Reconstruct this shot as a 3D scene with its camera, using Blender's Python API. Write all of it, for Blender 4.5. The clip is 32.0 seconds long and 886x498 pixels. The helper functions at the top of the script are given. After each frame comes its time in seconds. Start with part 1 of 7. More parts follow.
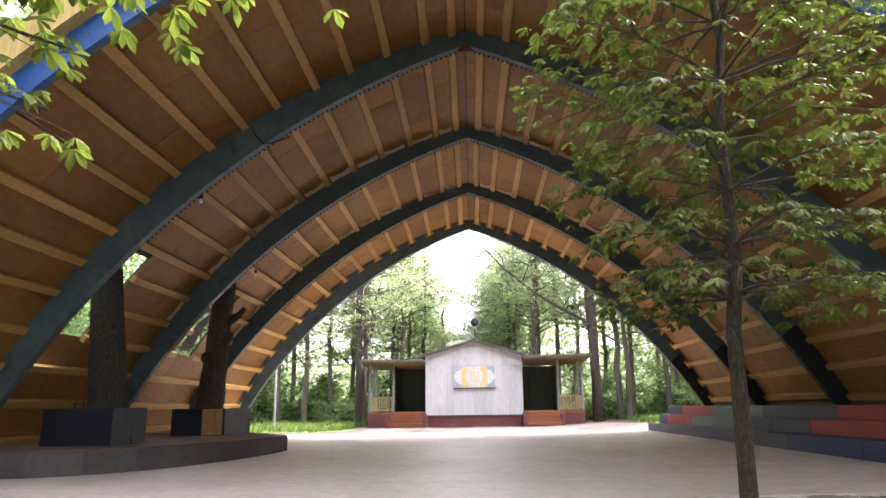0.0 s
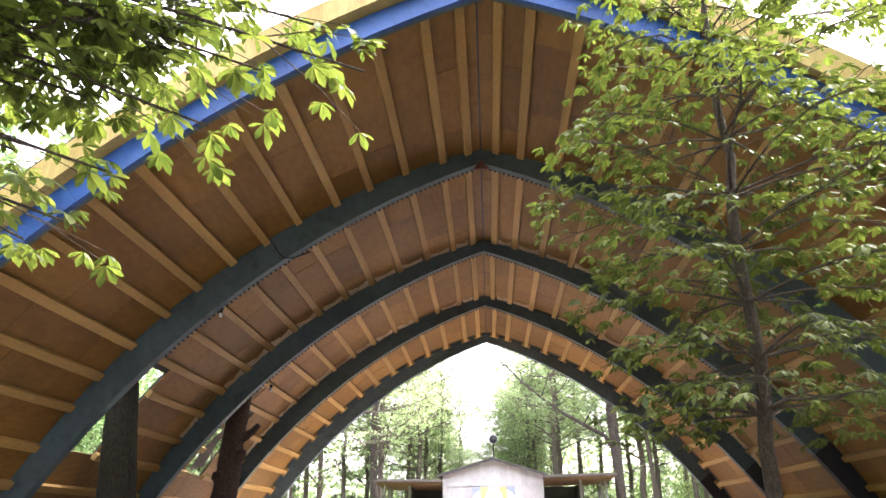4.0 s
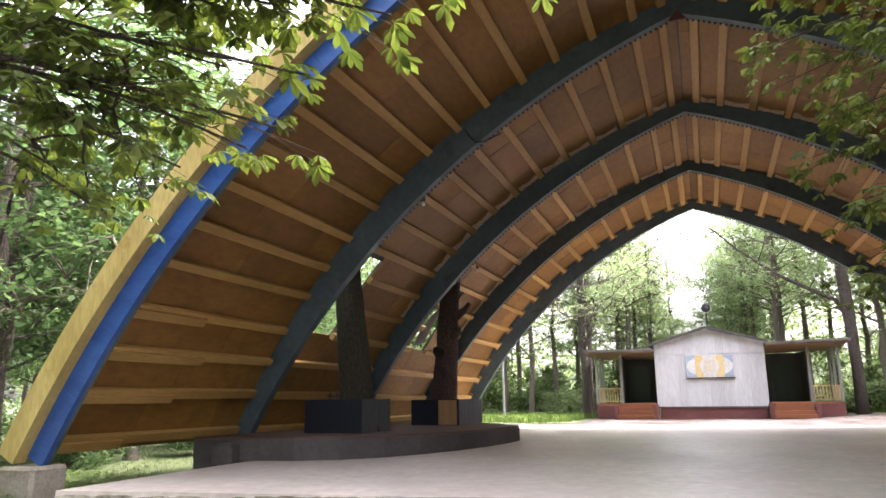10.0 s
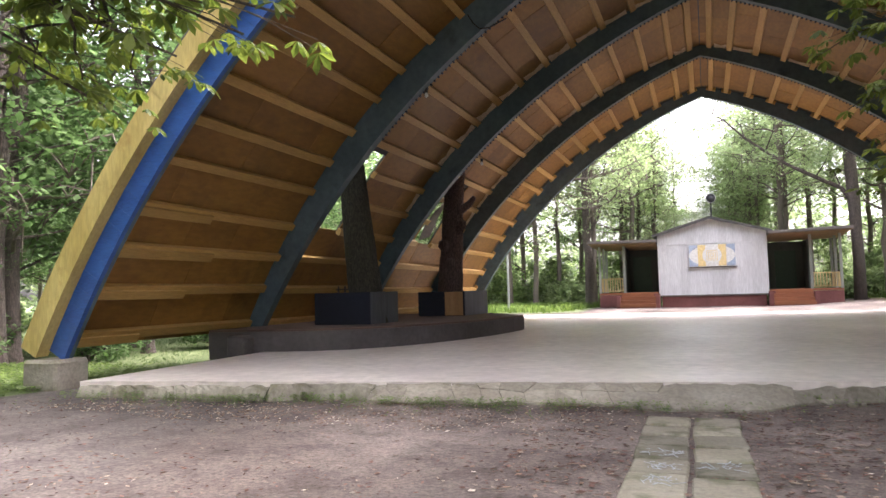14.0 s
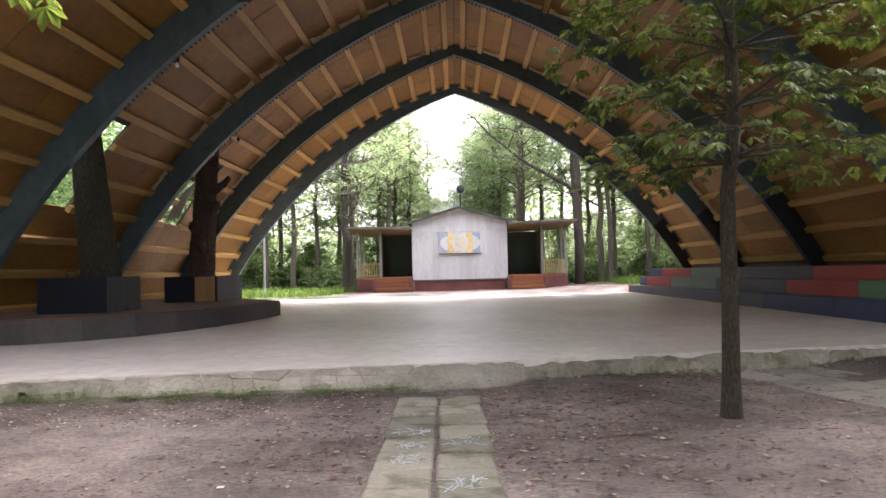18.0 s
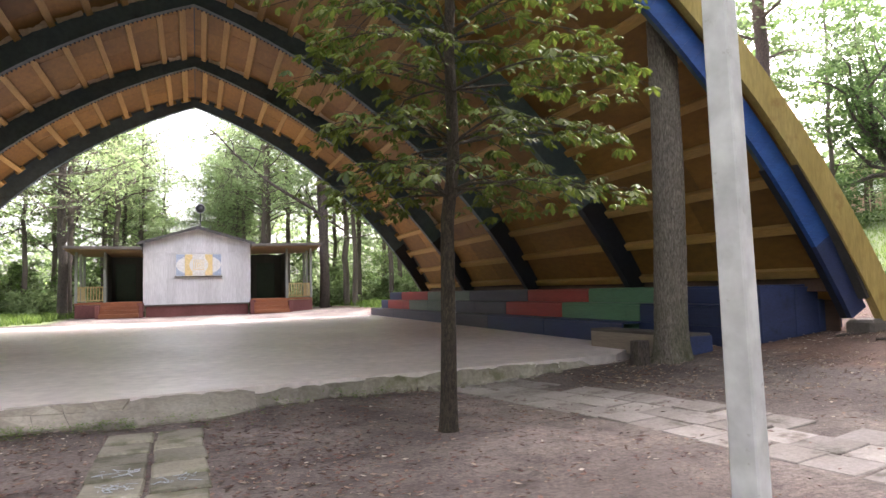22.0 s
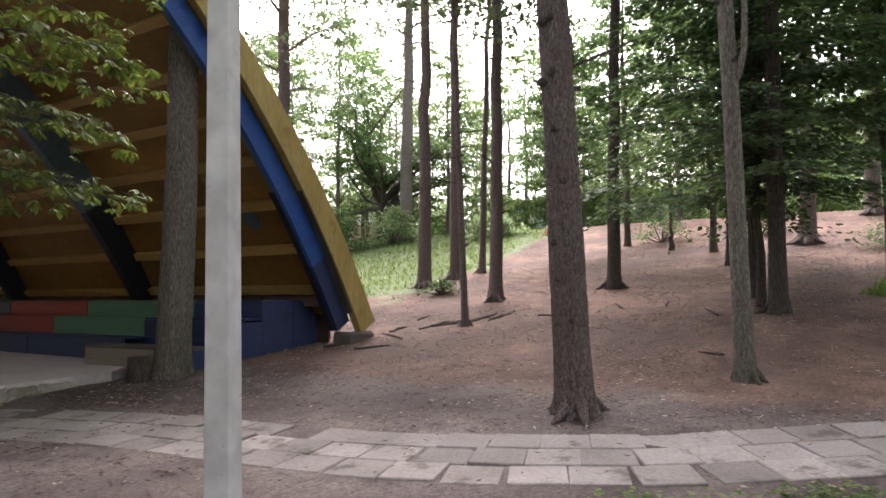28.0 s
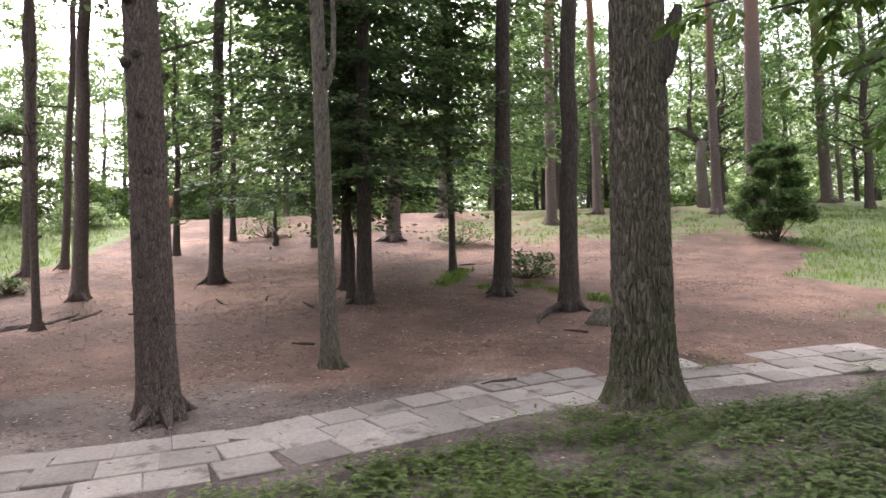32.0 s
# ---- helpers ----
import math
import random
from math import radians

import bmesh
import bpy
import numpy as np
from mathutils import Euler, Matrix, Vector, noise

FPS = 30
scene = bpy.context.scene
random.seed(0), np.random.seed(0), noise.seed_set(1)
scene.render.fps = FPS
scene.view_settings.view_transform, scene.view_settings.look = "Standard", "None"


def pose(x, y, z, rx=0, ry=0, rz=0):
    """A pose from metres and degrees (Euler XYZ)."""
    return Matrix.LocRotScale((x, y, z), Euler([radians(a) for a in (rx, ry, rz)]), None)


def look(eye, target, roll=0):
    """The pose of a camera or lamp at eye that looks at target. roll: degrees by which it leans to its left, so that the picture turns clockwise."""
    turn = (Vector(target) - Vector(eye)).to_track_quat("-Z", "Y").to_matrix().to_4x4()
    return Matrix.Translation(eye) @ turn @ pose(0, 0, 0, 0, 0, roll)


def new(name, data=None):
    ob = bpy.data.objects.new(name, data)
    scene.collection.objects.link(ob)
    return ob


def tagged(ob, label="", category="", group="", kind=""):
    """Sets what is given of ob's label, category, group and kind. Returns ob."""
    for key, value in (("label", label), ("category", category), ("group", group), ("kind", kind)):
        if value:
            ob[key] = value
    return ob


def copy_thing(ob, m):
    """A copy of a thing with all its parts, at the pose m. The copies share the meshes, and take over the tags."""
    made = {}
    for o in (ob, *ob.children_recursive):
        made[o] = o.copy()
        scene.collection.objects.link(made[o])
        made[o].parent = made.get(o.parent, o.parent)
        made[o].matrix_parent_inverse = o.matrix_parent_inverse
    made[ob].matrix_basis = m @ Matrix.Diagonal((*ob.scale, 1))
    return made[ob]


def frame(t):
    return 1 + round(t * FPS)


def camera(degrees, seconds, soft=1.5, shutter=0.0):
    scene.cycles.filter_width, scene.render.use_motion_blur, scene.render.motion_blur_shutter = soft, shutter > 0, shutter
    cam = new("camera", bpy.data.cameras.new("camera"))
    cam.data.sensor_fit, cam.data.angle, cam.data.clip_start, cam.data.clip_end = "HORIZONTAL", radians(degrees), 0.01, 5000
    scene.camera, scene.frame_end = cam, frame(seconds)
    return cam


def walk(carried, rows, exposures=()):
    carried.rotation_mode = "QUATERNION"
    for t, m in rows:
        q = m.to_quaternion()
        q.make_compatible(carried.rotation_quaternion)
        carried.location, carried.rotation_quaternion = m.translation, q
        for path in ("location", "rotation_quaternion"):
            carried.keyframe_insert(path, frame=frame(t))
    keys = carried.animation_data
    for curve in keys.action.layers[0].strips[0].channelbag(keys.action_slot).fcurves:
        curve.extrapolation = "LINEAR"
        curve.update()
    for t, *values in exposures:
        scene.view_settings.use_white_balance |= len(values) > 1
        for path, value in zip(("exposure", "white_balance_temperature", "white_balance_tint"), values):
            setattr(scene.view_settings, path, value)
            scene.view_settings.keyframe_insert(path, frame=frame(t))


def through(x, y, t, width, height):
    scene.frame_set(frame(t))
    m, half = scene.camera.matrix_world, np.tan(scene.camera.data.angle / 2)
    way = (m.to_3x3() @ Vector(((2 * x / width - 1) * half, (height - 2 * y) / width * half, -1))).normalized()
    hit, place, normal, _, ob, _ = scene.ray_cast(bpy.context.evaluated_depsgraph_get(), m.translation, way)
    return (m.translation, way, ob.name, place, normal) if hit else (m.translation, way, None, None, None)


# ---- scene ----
cam = camera(65.80, 32.0)
PATH = [
    (0, 0.000, 0.000, 1.600, 103.03, 0.64, 2.40),
    (0.5, -0.016, 0.001, 1.588, 103.78, 0.53, 2.64),
    (1, -0.073, -0.008, 1.588, 104.57, 0.51, 2.68),
    (1.5, -0.125, 0.008, 1.570, 105.73, 0.63, 2.77),
    (2, -0.146, -0.007, 1.590, 107.00, 0.78, 2.92),
    (2.5, -0.142, -0.028, 1.576, 108.45, 0.71, 3.04),
    (3, -0.148, -0.015, 1.558, 110.09, 0.58, 3.14),
    (3.5, -0.083, -0.027, 1.582, 111.62, 0.51, 3.52),
    (5.5, -0.012, -0.060, 1.611, 113.07, 0.70, 4.46),
    (6, -0.020, -0.046, 1.611, 112.58, 0.61, 6.08),
    (6.5, -0.033, -0.036, 1.603, 112.03, 0.61, 8.13),
    (7, -0.034, -0.007, 1.586, 111.52, 0.49, 10.38),
    (7.5, -0.044, -0.016, 1.610, 110.60, 0.34, 12.39),
    (8, -0.043, -0.001, 1.600, 109.41, 0.22, 14.30),
    (8.5, -0.049, -0.001, 1.595, 107.93, 0.38, 16.23),
    (9, -0.066, 0.002, 1.584, 106.25, 0.45, 18.14),
    (9.5, -0.067, 0.028, 1.595, 104.36, 0.42, 19.87),
    (10, -0.088, 0.029, 1.602, 102.52, 0.61, 20.71),
    (10.5, -0.099, 0.064, 1.603, 101.03, 0.84, 21.20),
    (11, -0.100, 0.046, 1.596, 99.76, 0.90, 21.66),
    (11.5, -0.104, 0.050, 1.584, 98.32, 1.16, 22.08),
    (12, -0.121, 0.055, 1.586, 97.03, 1.25, 22.11),
    (12.5, -0.122, 0.054, 1.578, 96.49, 1.29, 22.08),
    (13, -0.124, 0.054, 1.569, 95.75, 1.49, 21.98),
    (13.5, -0.126, 0.049, 1.563, 94.68, 1.53, 21.76),
    (15.5, -0.149, 0.093, 1.604, 92.23, 1.46, 16.64),
    (16, -0.134, 0.060, 1.606, 92.00, 1.49, 14.22),
    (16.5, -0.129, 0.055, 1.606, 91.97, 1.29, 10.97),
    (17, -0.120, 0.040, 1.608, 92.15, 1.20, 7.46),
    (17.5, -0.116, 0.037, 1.607, 92.12, 1.35, 4.17),
    (18, -0.124, 0.057, 1.607, 91.93, 1.30, 1.11),
    (18.5, -0.124, 0.062, 1.606, 91.67, 0.88, -1.82),
    (19, -0.136, 0.053, 1.598, 91.66, 0.78, -5.08),
    (19.5, -0.135, 0.068, 1.595, 91.90, 0.25, -7.91),
    (20, -0.111, 0.058, 1.595, 92.04, 0.01, -10.47),
    (20.5, -0.078, 0.066, 1.596, 92.11, 0.21, -12.34),
    (21, -0.034, 0.041, 1.604, 92.50, 0.96, -13.54),
    (21.5, 0.031, 0.033, 1.598, 93.03, 1.34, -15.78),
    (22, 0.073, 0.016, 1.602, 93.42, 1.38, -19.70),
    (22.5, 0.110, 0.014, 1.610, 93.70, 1.40, -23.17),
    (23, 0.153, 0.026, 1.601, 93.84, 1.80, -25.13),
    (23.5, 0.190, -0.002, 1.609, 93.87, 1.85, -27.63),
    (24, 0.234, -0.020, 1.604, 93.95, 1.74, -30.43),
    (24.5, 0.254, -0.047, 1.598, 94.04, 1.67, -33.33),
    (25, 0.276, -0.082, 1.596, 94.23, 1.45, -36.16),
    (25.5, 0.292, -0.125, 1.601, 94.52, 1.29, -39.09),
    (26, 0.322, -0.144, 1.599, 94.83, 1.36, -42.47),
    (26.5, 0.344, -0.146, 1.583, 95.02, 1.44, -46.85),
    (28.5, 0.303, -0.063, 1.586, 93.87, 0.24, -61.45),
    (29, 0.293, -0.071, 1.579, 93.91, 0.81, -64.68),
    (29.5, 0.278, -0.079, 1.592, 94.00, 0.96, -68.41),
    (30, 0.275, -0.088, 1.586, 94.20, 0.84, -73.19),
    (30.5, 0.275, -0.137, 1.590, 94.15, 0.62, -78.04),
    (31, 0.272, -0.180, 1.589, 93.89, 0.71, -82.86),
    (31.5, 0.308, -0.231, 1.577, 93.54, 0.93, -86.53),
    (32, 0.320, -0.318, 1.588, 93.11, 1.58, -89.89),
]
walk(cam, [(r[0], pose(*r[1:])) for r in PATH], exposures=[(0.0, 3.44, 6500.0, 20.0), (4.0, 3.84, 6500.0, 20.0), (7.3, 3.77, 6500.0, 20.0), (9.0, 3.42, 6500.0, 20.0), (11.0, 3.3, 6500.0, 20.0), (13.5, 3.2, 6500.0, 20.0), (16.0, 3.12, 6500.0, 20.0), (20.5, 3.1, 6500.0, 20.0), (25.5, 2.82, 6500.0, 20.0), (29.0, 2.3, 6500.0, 20.0), (32.0, 2.48, 6500.0, 20.0)])

# ---- sky and sun: bright overcast summer day ----
world = bpy.data.worlds.new("overcast_sky")
scene.world = world
world.use_nodes = True
wn, wl = world.node_tree.nodes, world.node_tree.links
sky = wn.new("ShaderNodeTexSky")
sky.sky_type = "NISHITA"
sky.sun_disc = False
sky.sun_elevation, sky.sun_rotation = radians(50), radians(61.4)
sky.air_density, sky.dust_density, sky.ozone_density = 1.0, 6.0, 0.5
haze = wn.new("ShaderNodeHueSaturation")
haze.inputs["Saturation"].default_value = 0.3
wl.new(sky.outputs["Color"], haze.inputs["Color"])
wl.new(haze.outputs["Color"], wn["Background"].inputs["Color"])
wn["Background"].inputs["Strength"].default_value = 0.15
sun = new("sun", bpy.data.lights.new("sun", "SUN"))
sun.data.energy, sun.data.angle, sun.data.color = 0.8, radians(22), (1.0, 0.97, 0.93)
sun.matrix_world = look((22, 12, 30), (0, 0, 0))

# ---- materials ----
def nodes_of(name):
    m = bpy.data.materials.new(name)
    m.use_nodes = True
    return m, m.node_tree.nodes, m.node_tree.links, m.node_tree.nodes["Principled BSDF"]


def ramp(n, l, src, stops):
    r = n.new("ShaderNodeValToRGB")
    e = r.color_ramp.elements
    while len(e) < len(stops):
        e.new(0.5)
    for k, (pos, col) in enumerate(stops):
        e[k].position, e[k].color = pos, (*col, 1)
    l.new(src, r.inputs["Fac"])
    return r.outputs["Color"]


def noise_tex(n, l, scale, detail=4.0, stretch=None, coord="Object", rough=0.55):
    tc = n.new("ShaderNodeTexCoord")
    t = n.new("ShaderNodeTexNoise")
    t.inputs["Scale"].default_value, t.inputs["Detail"].default_value, t.inputs["Roughness"].default_value = scale, detail, rough
    src = tc.outputs[coord]
    if stretch:
        mp = n.new("ShaderNodeMapping")
        mp.inputs["Scale"].default_value = stretch
        l.new(src, mp.inputs["Vector"])
        src = mp.outputs["Vector"]
    l.new(src, t.inputs["Vector"])
    return t.outputs["Fac"]


def mul(n, l, a, b, fac=1.0, mode="MULTIPLY"):
    m = n.new("ShaderNodeMix")
    m.data_type, m.blend_type = "RGBA", mode
    if isinstance(fac, float):
        m.inputs[0].default_value = fac
    else:
        l.new(fac, m.inputs[0])
    for sock, v in ((m.inputs[6], a), (m.inputs[7], b)):
        if isinstance(v, tuple):
            sock.default_value = (*v, 1)
        else:
            l.new(v, sock)
    return m.outputs[2]


def bump(n, l, b, height, strength=0.4, dist=0.02):
    k = n.new("ShaderNodeBump")
    k.inputs["Strength"].default_value, k.inputs["Distance"].default_value = strength, dist
    l.new(height, k.inputs["Height"])
    l.new(k.outputs["Normal"], b.inputs["Normal"])


def vary(n, l, col, amount, island=False):
    """Brightness that differs from piece to piece."""
    src = n.new("ShaderNodeNewGeometry").outputs["Random Per Island"] if island else n.new("ShaderNodeObjectInfo").outputs["Random"]
    g = ramp(n, l, src, [(0.0, (1 - amount,) * 3), (1.0, (1.0,) * 3)])
    return mul(n, l, col, g)


def surface(name, dark, light, rough=0.8, big=0.7, fine=14.0, stretch=None, bumpy=0.3, piece=0.0, island=False, metal=0.0, stain=None, stain_scale=1.3, stain_at=(0.58, 0.7)):
    """A worn surface: two colours mixed by coarse noise, broken by fine grain, with optional stains."""
    m, n, l, b = nodes_of(name)
    a = ramp(n, l, noise_tex(n, l, big, 5, stretch), [(0.3, dark), (0.7, light)])
    g = noise_tex(n, l, fine, 6, stretch)
    a = mul(n, l, a, ramp(n, l, g, [(0.25, (0.72,) * 3), (0.75, (1.1,) * 3)]))
    if stain:
        s = noise_tex(n, l, stain_scale, 7, None, "Object", 0.65)
        mask = ramp(n, l, s, [(stain_at[0], (0, 0, 0)), (stain_at[1], (1, 1, 1))])
        a = mul(n, l, a, stain, mask, "MIX")
    if piece:
        a = vary(n, l, a, piece, island)
    l.new(a, b.inputs["Base Color"])
    b.inputs["Roughness"].default_value, b.inputs["Metallic"].default_value = rough, metal
    if bumpy:
        bump(n, l, b, g, bumpy, 0.015)
    return m


def leaf_material(name, dark, light, through=0.35, glow=(1.25, 1.32, 0.8), rough=0.6, shine=0.25):
    m, n, l, b = nodes_of(name)
    r = n.new("ShaderNodeNewGeometry").outputs["Random Per Island"]
    c = ramp(n, l, r, [(0.0, dark), (0.6, light), (1.0, tuple(1.25 * x for x in light))])
    c = mul(n, l, c, ramp(n, l, noise_tex(n, l, 0.6, 3), [(0.3, (0.7, 0.75, 0.7)), (0.7, (1.1, 1.1, 1.0))]))
    l.new(c, b.inputs["Base Color"])
    b.inputs["Roughness"].default_value = rough
    b.inputs["Specular IOR Level"].default_value = shine
    t = n.new("ShaderNodeBsdfTranslucent")
    l.new(mul(n, l, c, glow), t.inputs["Color"])
    mx = n.new("ShaderNodeMixShader")
    mx.inputs[0].default_value = through
    l.new(b.outputs[0], mx.inputs[1])
    l.new(t.outputs[0], mx.inputs[2])
    l.new(mx.outputs[0], n["Material Output"].inputs["Surface"])
    return m


def bark_material(name, dark, light, scale=(9, 9, 1.6), moss=None, upper=None, upper_at=(5, 9)):
    m, n, l, b = nodes_of(name)
    tc = n.new("ShaderNodeTexCoord")
    mp = n.new("ShaderNodeMapping")
    mp.inputs["Scale"].default_value = scale
    l.new(tc.outputs["Object"], mp.inputs["Vector"])
    v = n.new("ShaderNodeTexVoronoi")
    v.feature, v.inputs["Scale"].default_value = "DISTANCE_TO_EDGE", 2.6
    w = n.new("ShaderNodeTexNoise")
    w.inputs["Scale"].default_value, w.inputs["Detail"].default_value = 2.5, 6
    l.new(mp.outputs["Vector"], w.inputs["Vector"])
    wob = mul(n, l, mp.outputs["Vector"], w.outputs["Color"], 0.8, "ADD")
    l.new(wob, v.inputs["Vector"])
    plate = ramp(n, l, v.outputs["Distance"], [(0.0, (0.0,) * 3), (0.22, (1.0,) * 3)])
    c = ramp(n, l, w.outputs["Fac"], [(0.3, dark), (0.7, light)])
    c = mul(n, l, c, ramp(n, l, v.outputs["Distance"], [(0.0, (0.45,) * 3), (0.13, (1.0,) * 3)]))
    c = mul(n, l, c, ramp(n, l, noise_tex(n, l, 30.0, 5, (1, 1, 0.4)), [(0.3, (0.7,) * 3), (0.7, (1.2,) * 3)]))
    sep = n.new("ShaderNodeSeparateXYZ")
    l.new(tc.outputs["Object"], sep.inputs[0])
    if moss:
        mr = n.new("ShaderNodeMapRange")
        mr.inputs["From Min"].default_value, mr.inputs["From Max"].default_value = 1.6, 0.0
        l.new(sep.outputs["Z"], mr.inputs["Value"])
        mask = mul(n, l, mr.outputs["Result"], ramp(n, l, noise_tex(n, l, 3.0, 5), [(0.4, (0,) * 3), (0.62, (1,) * 3)]))
        c = mul(n, l, c, moss, mask, "MIX")
    if upper:
        mr = n.new("ShaderNodeMapRange")
        mr.inputs["From Min"].default_value, mr.inputs["From Max"].default_value = upper_at
        l.new(sep.outputs["Z"], mr.inputs["Value"])
        c = mul(n, l, c, upper, mr.outputs["Result"], "MIX")
    l.new(c, b.inputs["Base Color"])
    b.inputs["Roughness"].default_value = 0.92
    bump(n, l, b, plate, 0.8, 0.03)
    return m


PLY = surface("plywood", (0.268, 0.126, 0.024), (0.378, 0.198, 0.042), 0.62, 0.5, 9.0, (1.0, 0.35, 1.0), 0.12, 0.36, stain=(0.19, 0.092, 0.025), stain_scale=0.8, stain_at=(0.55, 0.75))
BATTEN = surface("batten_pine", (0.45, 0.265, 0.076), (0.59, 0.37, 0.127), 0.6, 0.8, 16.0, (3.0, 0.3, 3.0), 0.15, 0.22)
RIB = surface("teal_grey_paint", (0.062, 0.098, 0.116), (0.09, 0.136, 0.158), 0.5, 0.8, 7.0, None, 0.12, stain=(0.04, 0.058, 0.068))
RIBLOW = surface("black_navy_paint", (0.010, 0.013, 0.022), (0.02, 0.024, 0.036), 0.5, 0.9, 8.0, None, 0.12)
BLUE = surface("bright_blue_paint", (0.018, 0.073, 0.28), (0.03, 0.108, 0.375), 0.45, 0.7, 10.0, (1, 1, 4), 0.15, stain=(0.03, 0.075, 0.26))
YELLOW = surface("yellow_ochre_paint", (0.40, 0.285, 0.08), (0.54, 0.415, 0.15), 0.6, 0.8, 11.0, (2, 2, 0.4), 0.2, stain=(0.30, 0.18, 0.05))
CONCRETE = surface("floor_concrete", (0.621, 0.548, 0.512), (0.757, 0.678, 0.638), 0.42, 0.25, 5.0, None, 0.12, stain=(0.52, 0.458, 0.428), stain_scale=0.6, stain_at=(0.45, 0.85))
RAW = surface("rough_concrete", (0.27, 0.238, 0.19), (0.42, 0.38, 0.318), 0.92, 1.6, 18.0, None, 1.0, 0.3, stain=(0.17, 0.155, 0.095), stain_scale=1.5, stain_at=(0.52, 0.66))
SLABMAT = surface("paving_slab", (0.33, 0.286, 0.26), (0.46, 0.408, 0.38), 0.88, 1.2, 24.0, None, 0.5, 0.42, stain=(0.17, 0.14, 0.12), stain_scale=2.6, stain_at=(0.56, 0.66))
BLOCKGREY = surface("dirty_footing_concrete", (0.1, 0.085, 0.075), (0.17, 0.145, 0.13), 0.9, 1.4, 18.0, None, 0.8, stain=(0.06, 0.05, 0.04))
SLABGREEN = surface("mossy_paving_slab", (0.235, 0.21, 0.158), (0.33, 0.302, 0.24), 0.85, 1.2, 24.0, None, 0.5, 0.42, stain=(0.13, 0.125, 0.075), stain_scale=2.6, stain_at=(0.5, 0.64))
POLEMAT = surface("pale_cast_concrete", (0.56, 0.55, 0.55), (0.64, 0.63, 0.63), 0.8, 1.0, 4.0, None, 0.2, stain=(0.4, 0.385, 0.36), stain_scale=7.0, stain_at=(0.64, 0.7))
STAGEMAT = surface("grey_painted_concrete", (0.06, 0.051, 0.052), (0.1, 0.088, 0.089), 0.75, 0.8, 10.0, None, 0.2, stain=(0.055, 0.046, 0.045))
STAGETOP = surface("stage_boards", (0.075, 0.043, 0.034), (0.13, 0.078, 0.058), 0.7, 0.6, 12.0, (0.4, 4, 1), 0.2)
NAVY = surface("navy_board_paint", (0.020, 0.034, 0.10), (0.034, 0.055, 0.15), 0.5, 0.8, 14.0, (1, 0.3, 3), 0.2, 0.2, stain=(0.012, 0.018, 0.05))
INDIGO = surface("grey_violet_paint", (0.055, 0.055, 0.085), (0.085, 0.085, 0.12), 0.55, 0.8, 14.0, (1, 0.3, 3), 0.2, 0.15)
RED = surface("red_board_paint", (0.30, 0.028, 0.026), (0.42, 0.05, 0.045), 0.5, 0.8, 14.0, (1, 0.3, 3), 0.2, 0.15, stain=(0.22, 0.03, 0.03))
GREEN = surface("sea_green_paint", (0.085, 0.21, 0.125), (0.12, 0.28, 0.17), 0.5, 0.8, 14.0, (1, 0.3, 3), 0.2, 0.15, stain=(0.06, 0.15, 0.09))
PALE = surface("pale_grey_green_paint", (0.11, 0.155, 0.13), (0.155, 0.20, 0.17), 0.55, 0.8, 14.0, (1, 0.3, 3), 0.2, 0.15)
DARKBOX = surface("dark_navy_panel", (0.006, 0.008, 0.018), (0.01, 0.014, 0.028), 0.85, 0.8, 12.0, None, 0.15)
GREYBLUE = surface("grey_blue_panel", (0.04, 0.045, 0.055), (0.075, 0.082, 0.098), 0.7, 1.5, 9.0, (6, 6, 0.4), 0.15)
TANWOOD = surface("tan_plank", (0.32, 0.17, 0.07), (0.42, 0.24, 0.11), 0.65, 1.0, 12.0, (4, 4, 0.5), 0.2)
GREYWOOD = surface("weathered_wood", (0.10, 0.085, 0.075), (0.17, 0.145, 0.125), 0.85, 1.0, 20.0, (1, 1, 6), 0.3, 0.2)
WHITEWALL = surface("whitewashed_board", (0.64, 0.645, 0.66), (0.74, 0.745, 0.76), 0.7, 0.6, 9.0, (5, 5, 0.35), 0.15, 0.12, stain=(0.46, 0.465, 0.49), stain_scale=0.9, stain_at=(0.6, 0.8))
BRICK = surface("red_painted_plinth", (0.16, 0.055, 0.05), (0.24, 0.09, 0.08), 0.85, 1.0, 16.0, None, 0.4, 0.2)
BROWN = surface("rust_brown_step_paint", (0.25, 0.085, 0.035), (0.34, 0.125, 0.055), 0.6, 1.0, 12.0, (0.4, 3, 3), 0.15, 0.2)
PORCHWALL = surface("dark_green_porch_wall", (0.05, 0.065, 0.052), (0.08, 0.095, 0.078), 0.7, 0.6, 12.0, (4, 4, 0.5), 0.2, 0.2)
PORCHDOOR = surface("bottle_green_door", (0.018, 0.05, 0.03), (0.03, 0.075, 0.045), 0.5, 0.8, 12.0, None, 0.15)
ROOFDARK = surface("dark_roof_felt", (0.05, 0.048, 0.045), (0.09, 0.085, 0.08), 0.85, 0.8, 20.0, None, 0.3)
EAVE = surface("tan_eave_board", (0.30, 0.20, 0.11), (0.42, 0.30, 0.17), 0.7, 1.0, 14.0, (0.4, 3, 3), 0.2, 0.15)
RAILMAT = surface("yellow_rail_paint", (0.42, 0.31, 0.13), (0.55, 0.43, 0.21), 0.6, 1.0, 12.0, None, 0.15, 0.15)
POSTGREY = surface("grey_post_paint", (0.20, 0.21, 0.19), (0.30, 0.31, 0.28), 0.7, 1.0, 12.0, (3, 3, 0.4), 0.15)
METAL = surface("dark_enamelled_metal", (0.025, 0.025, 0.028), (0.05, 0.05, 0.055), 0.45, 2.0, 20.0, None, 0.1, metal=0.4)
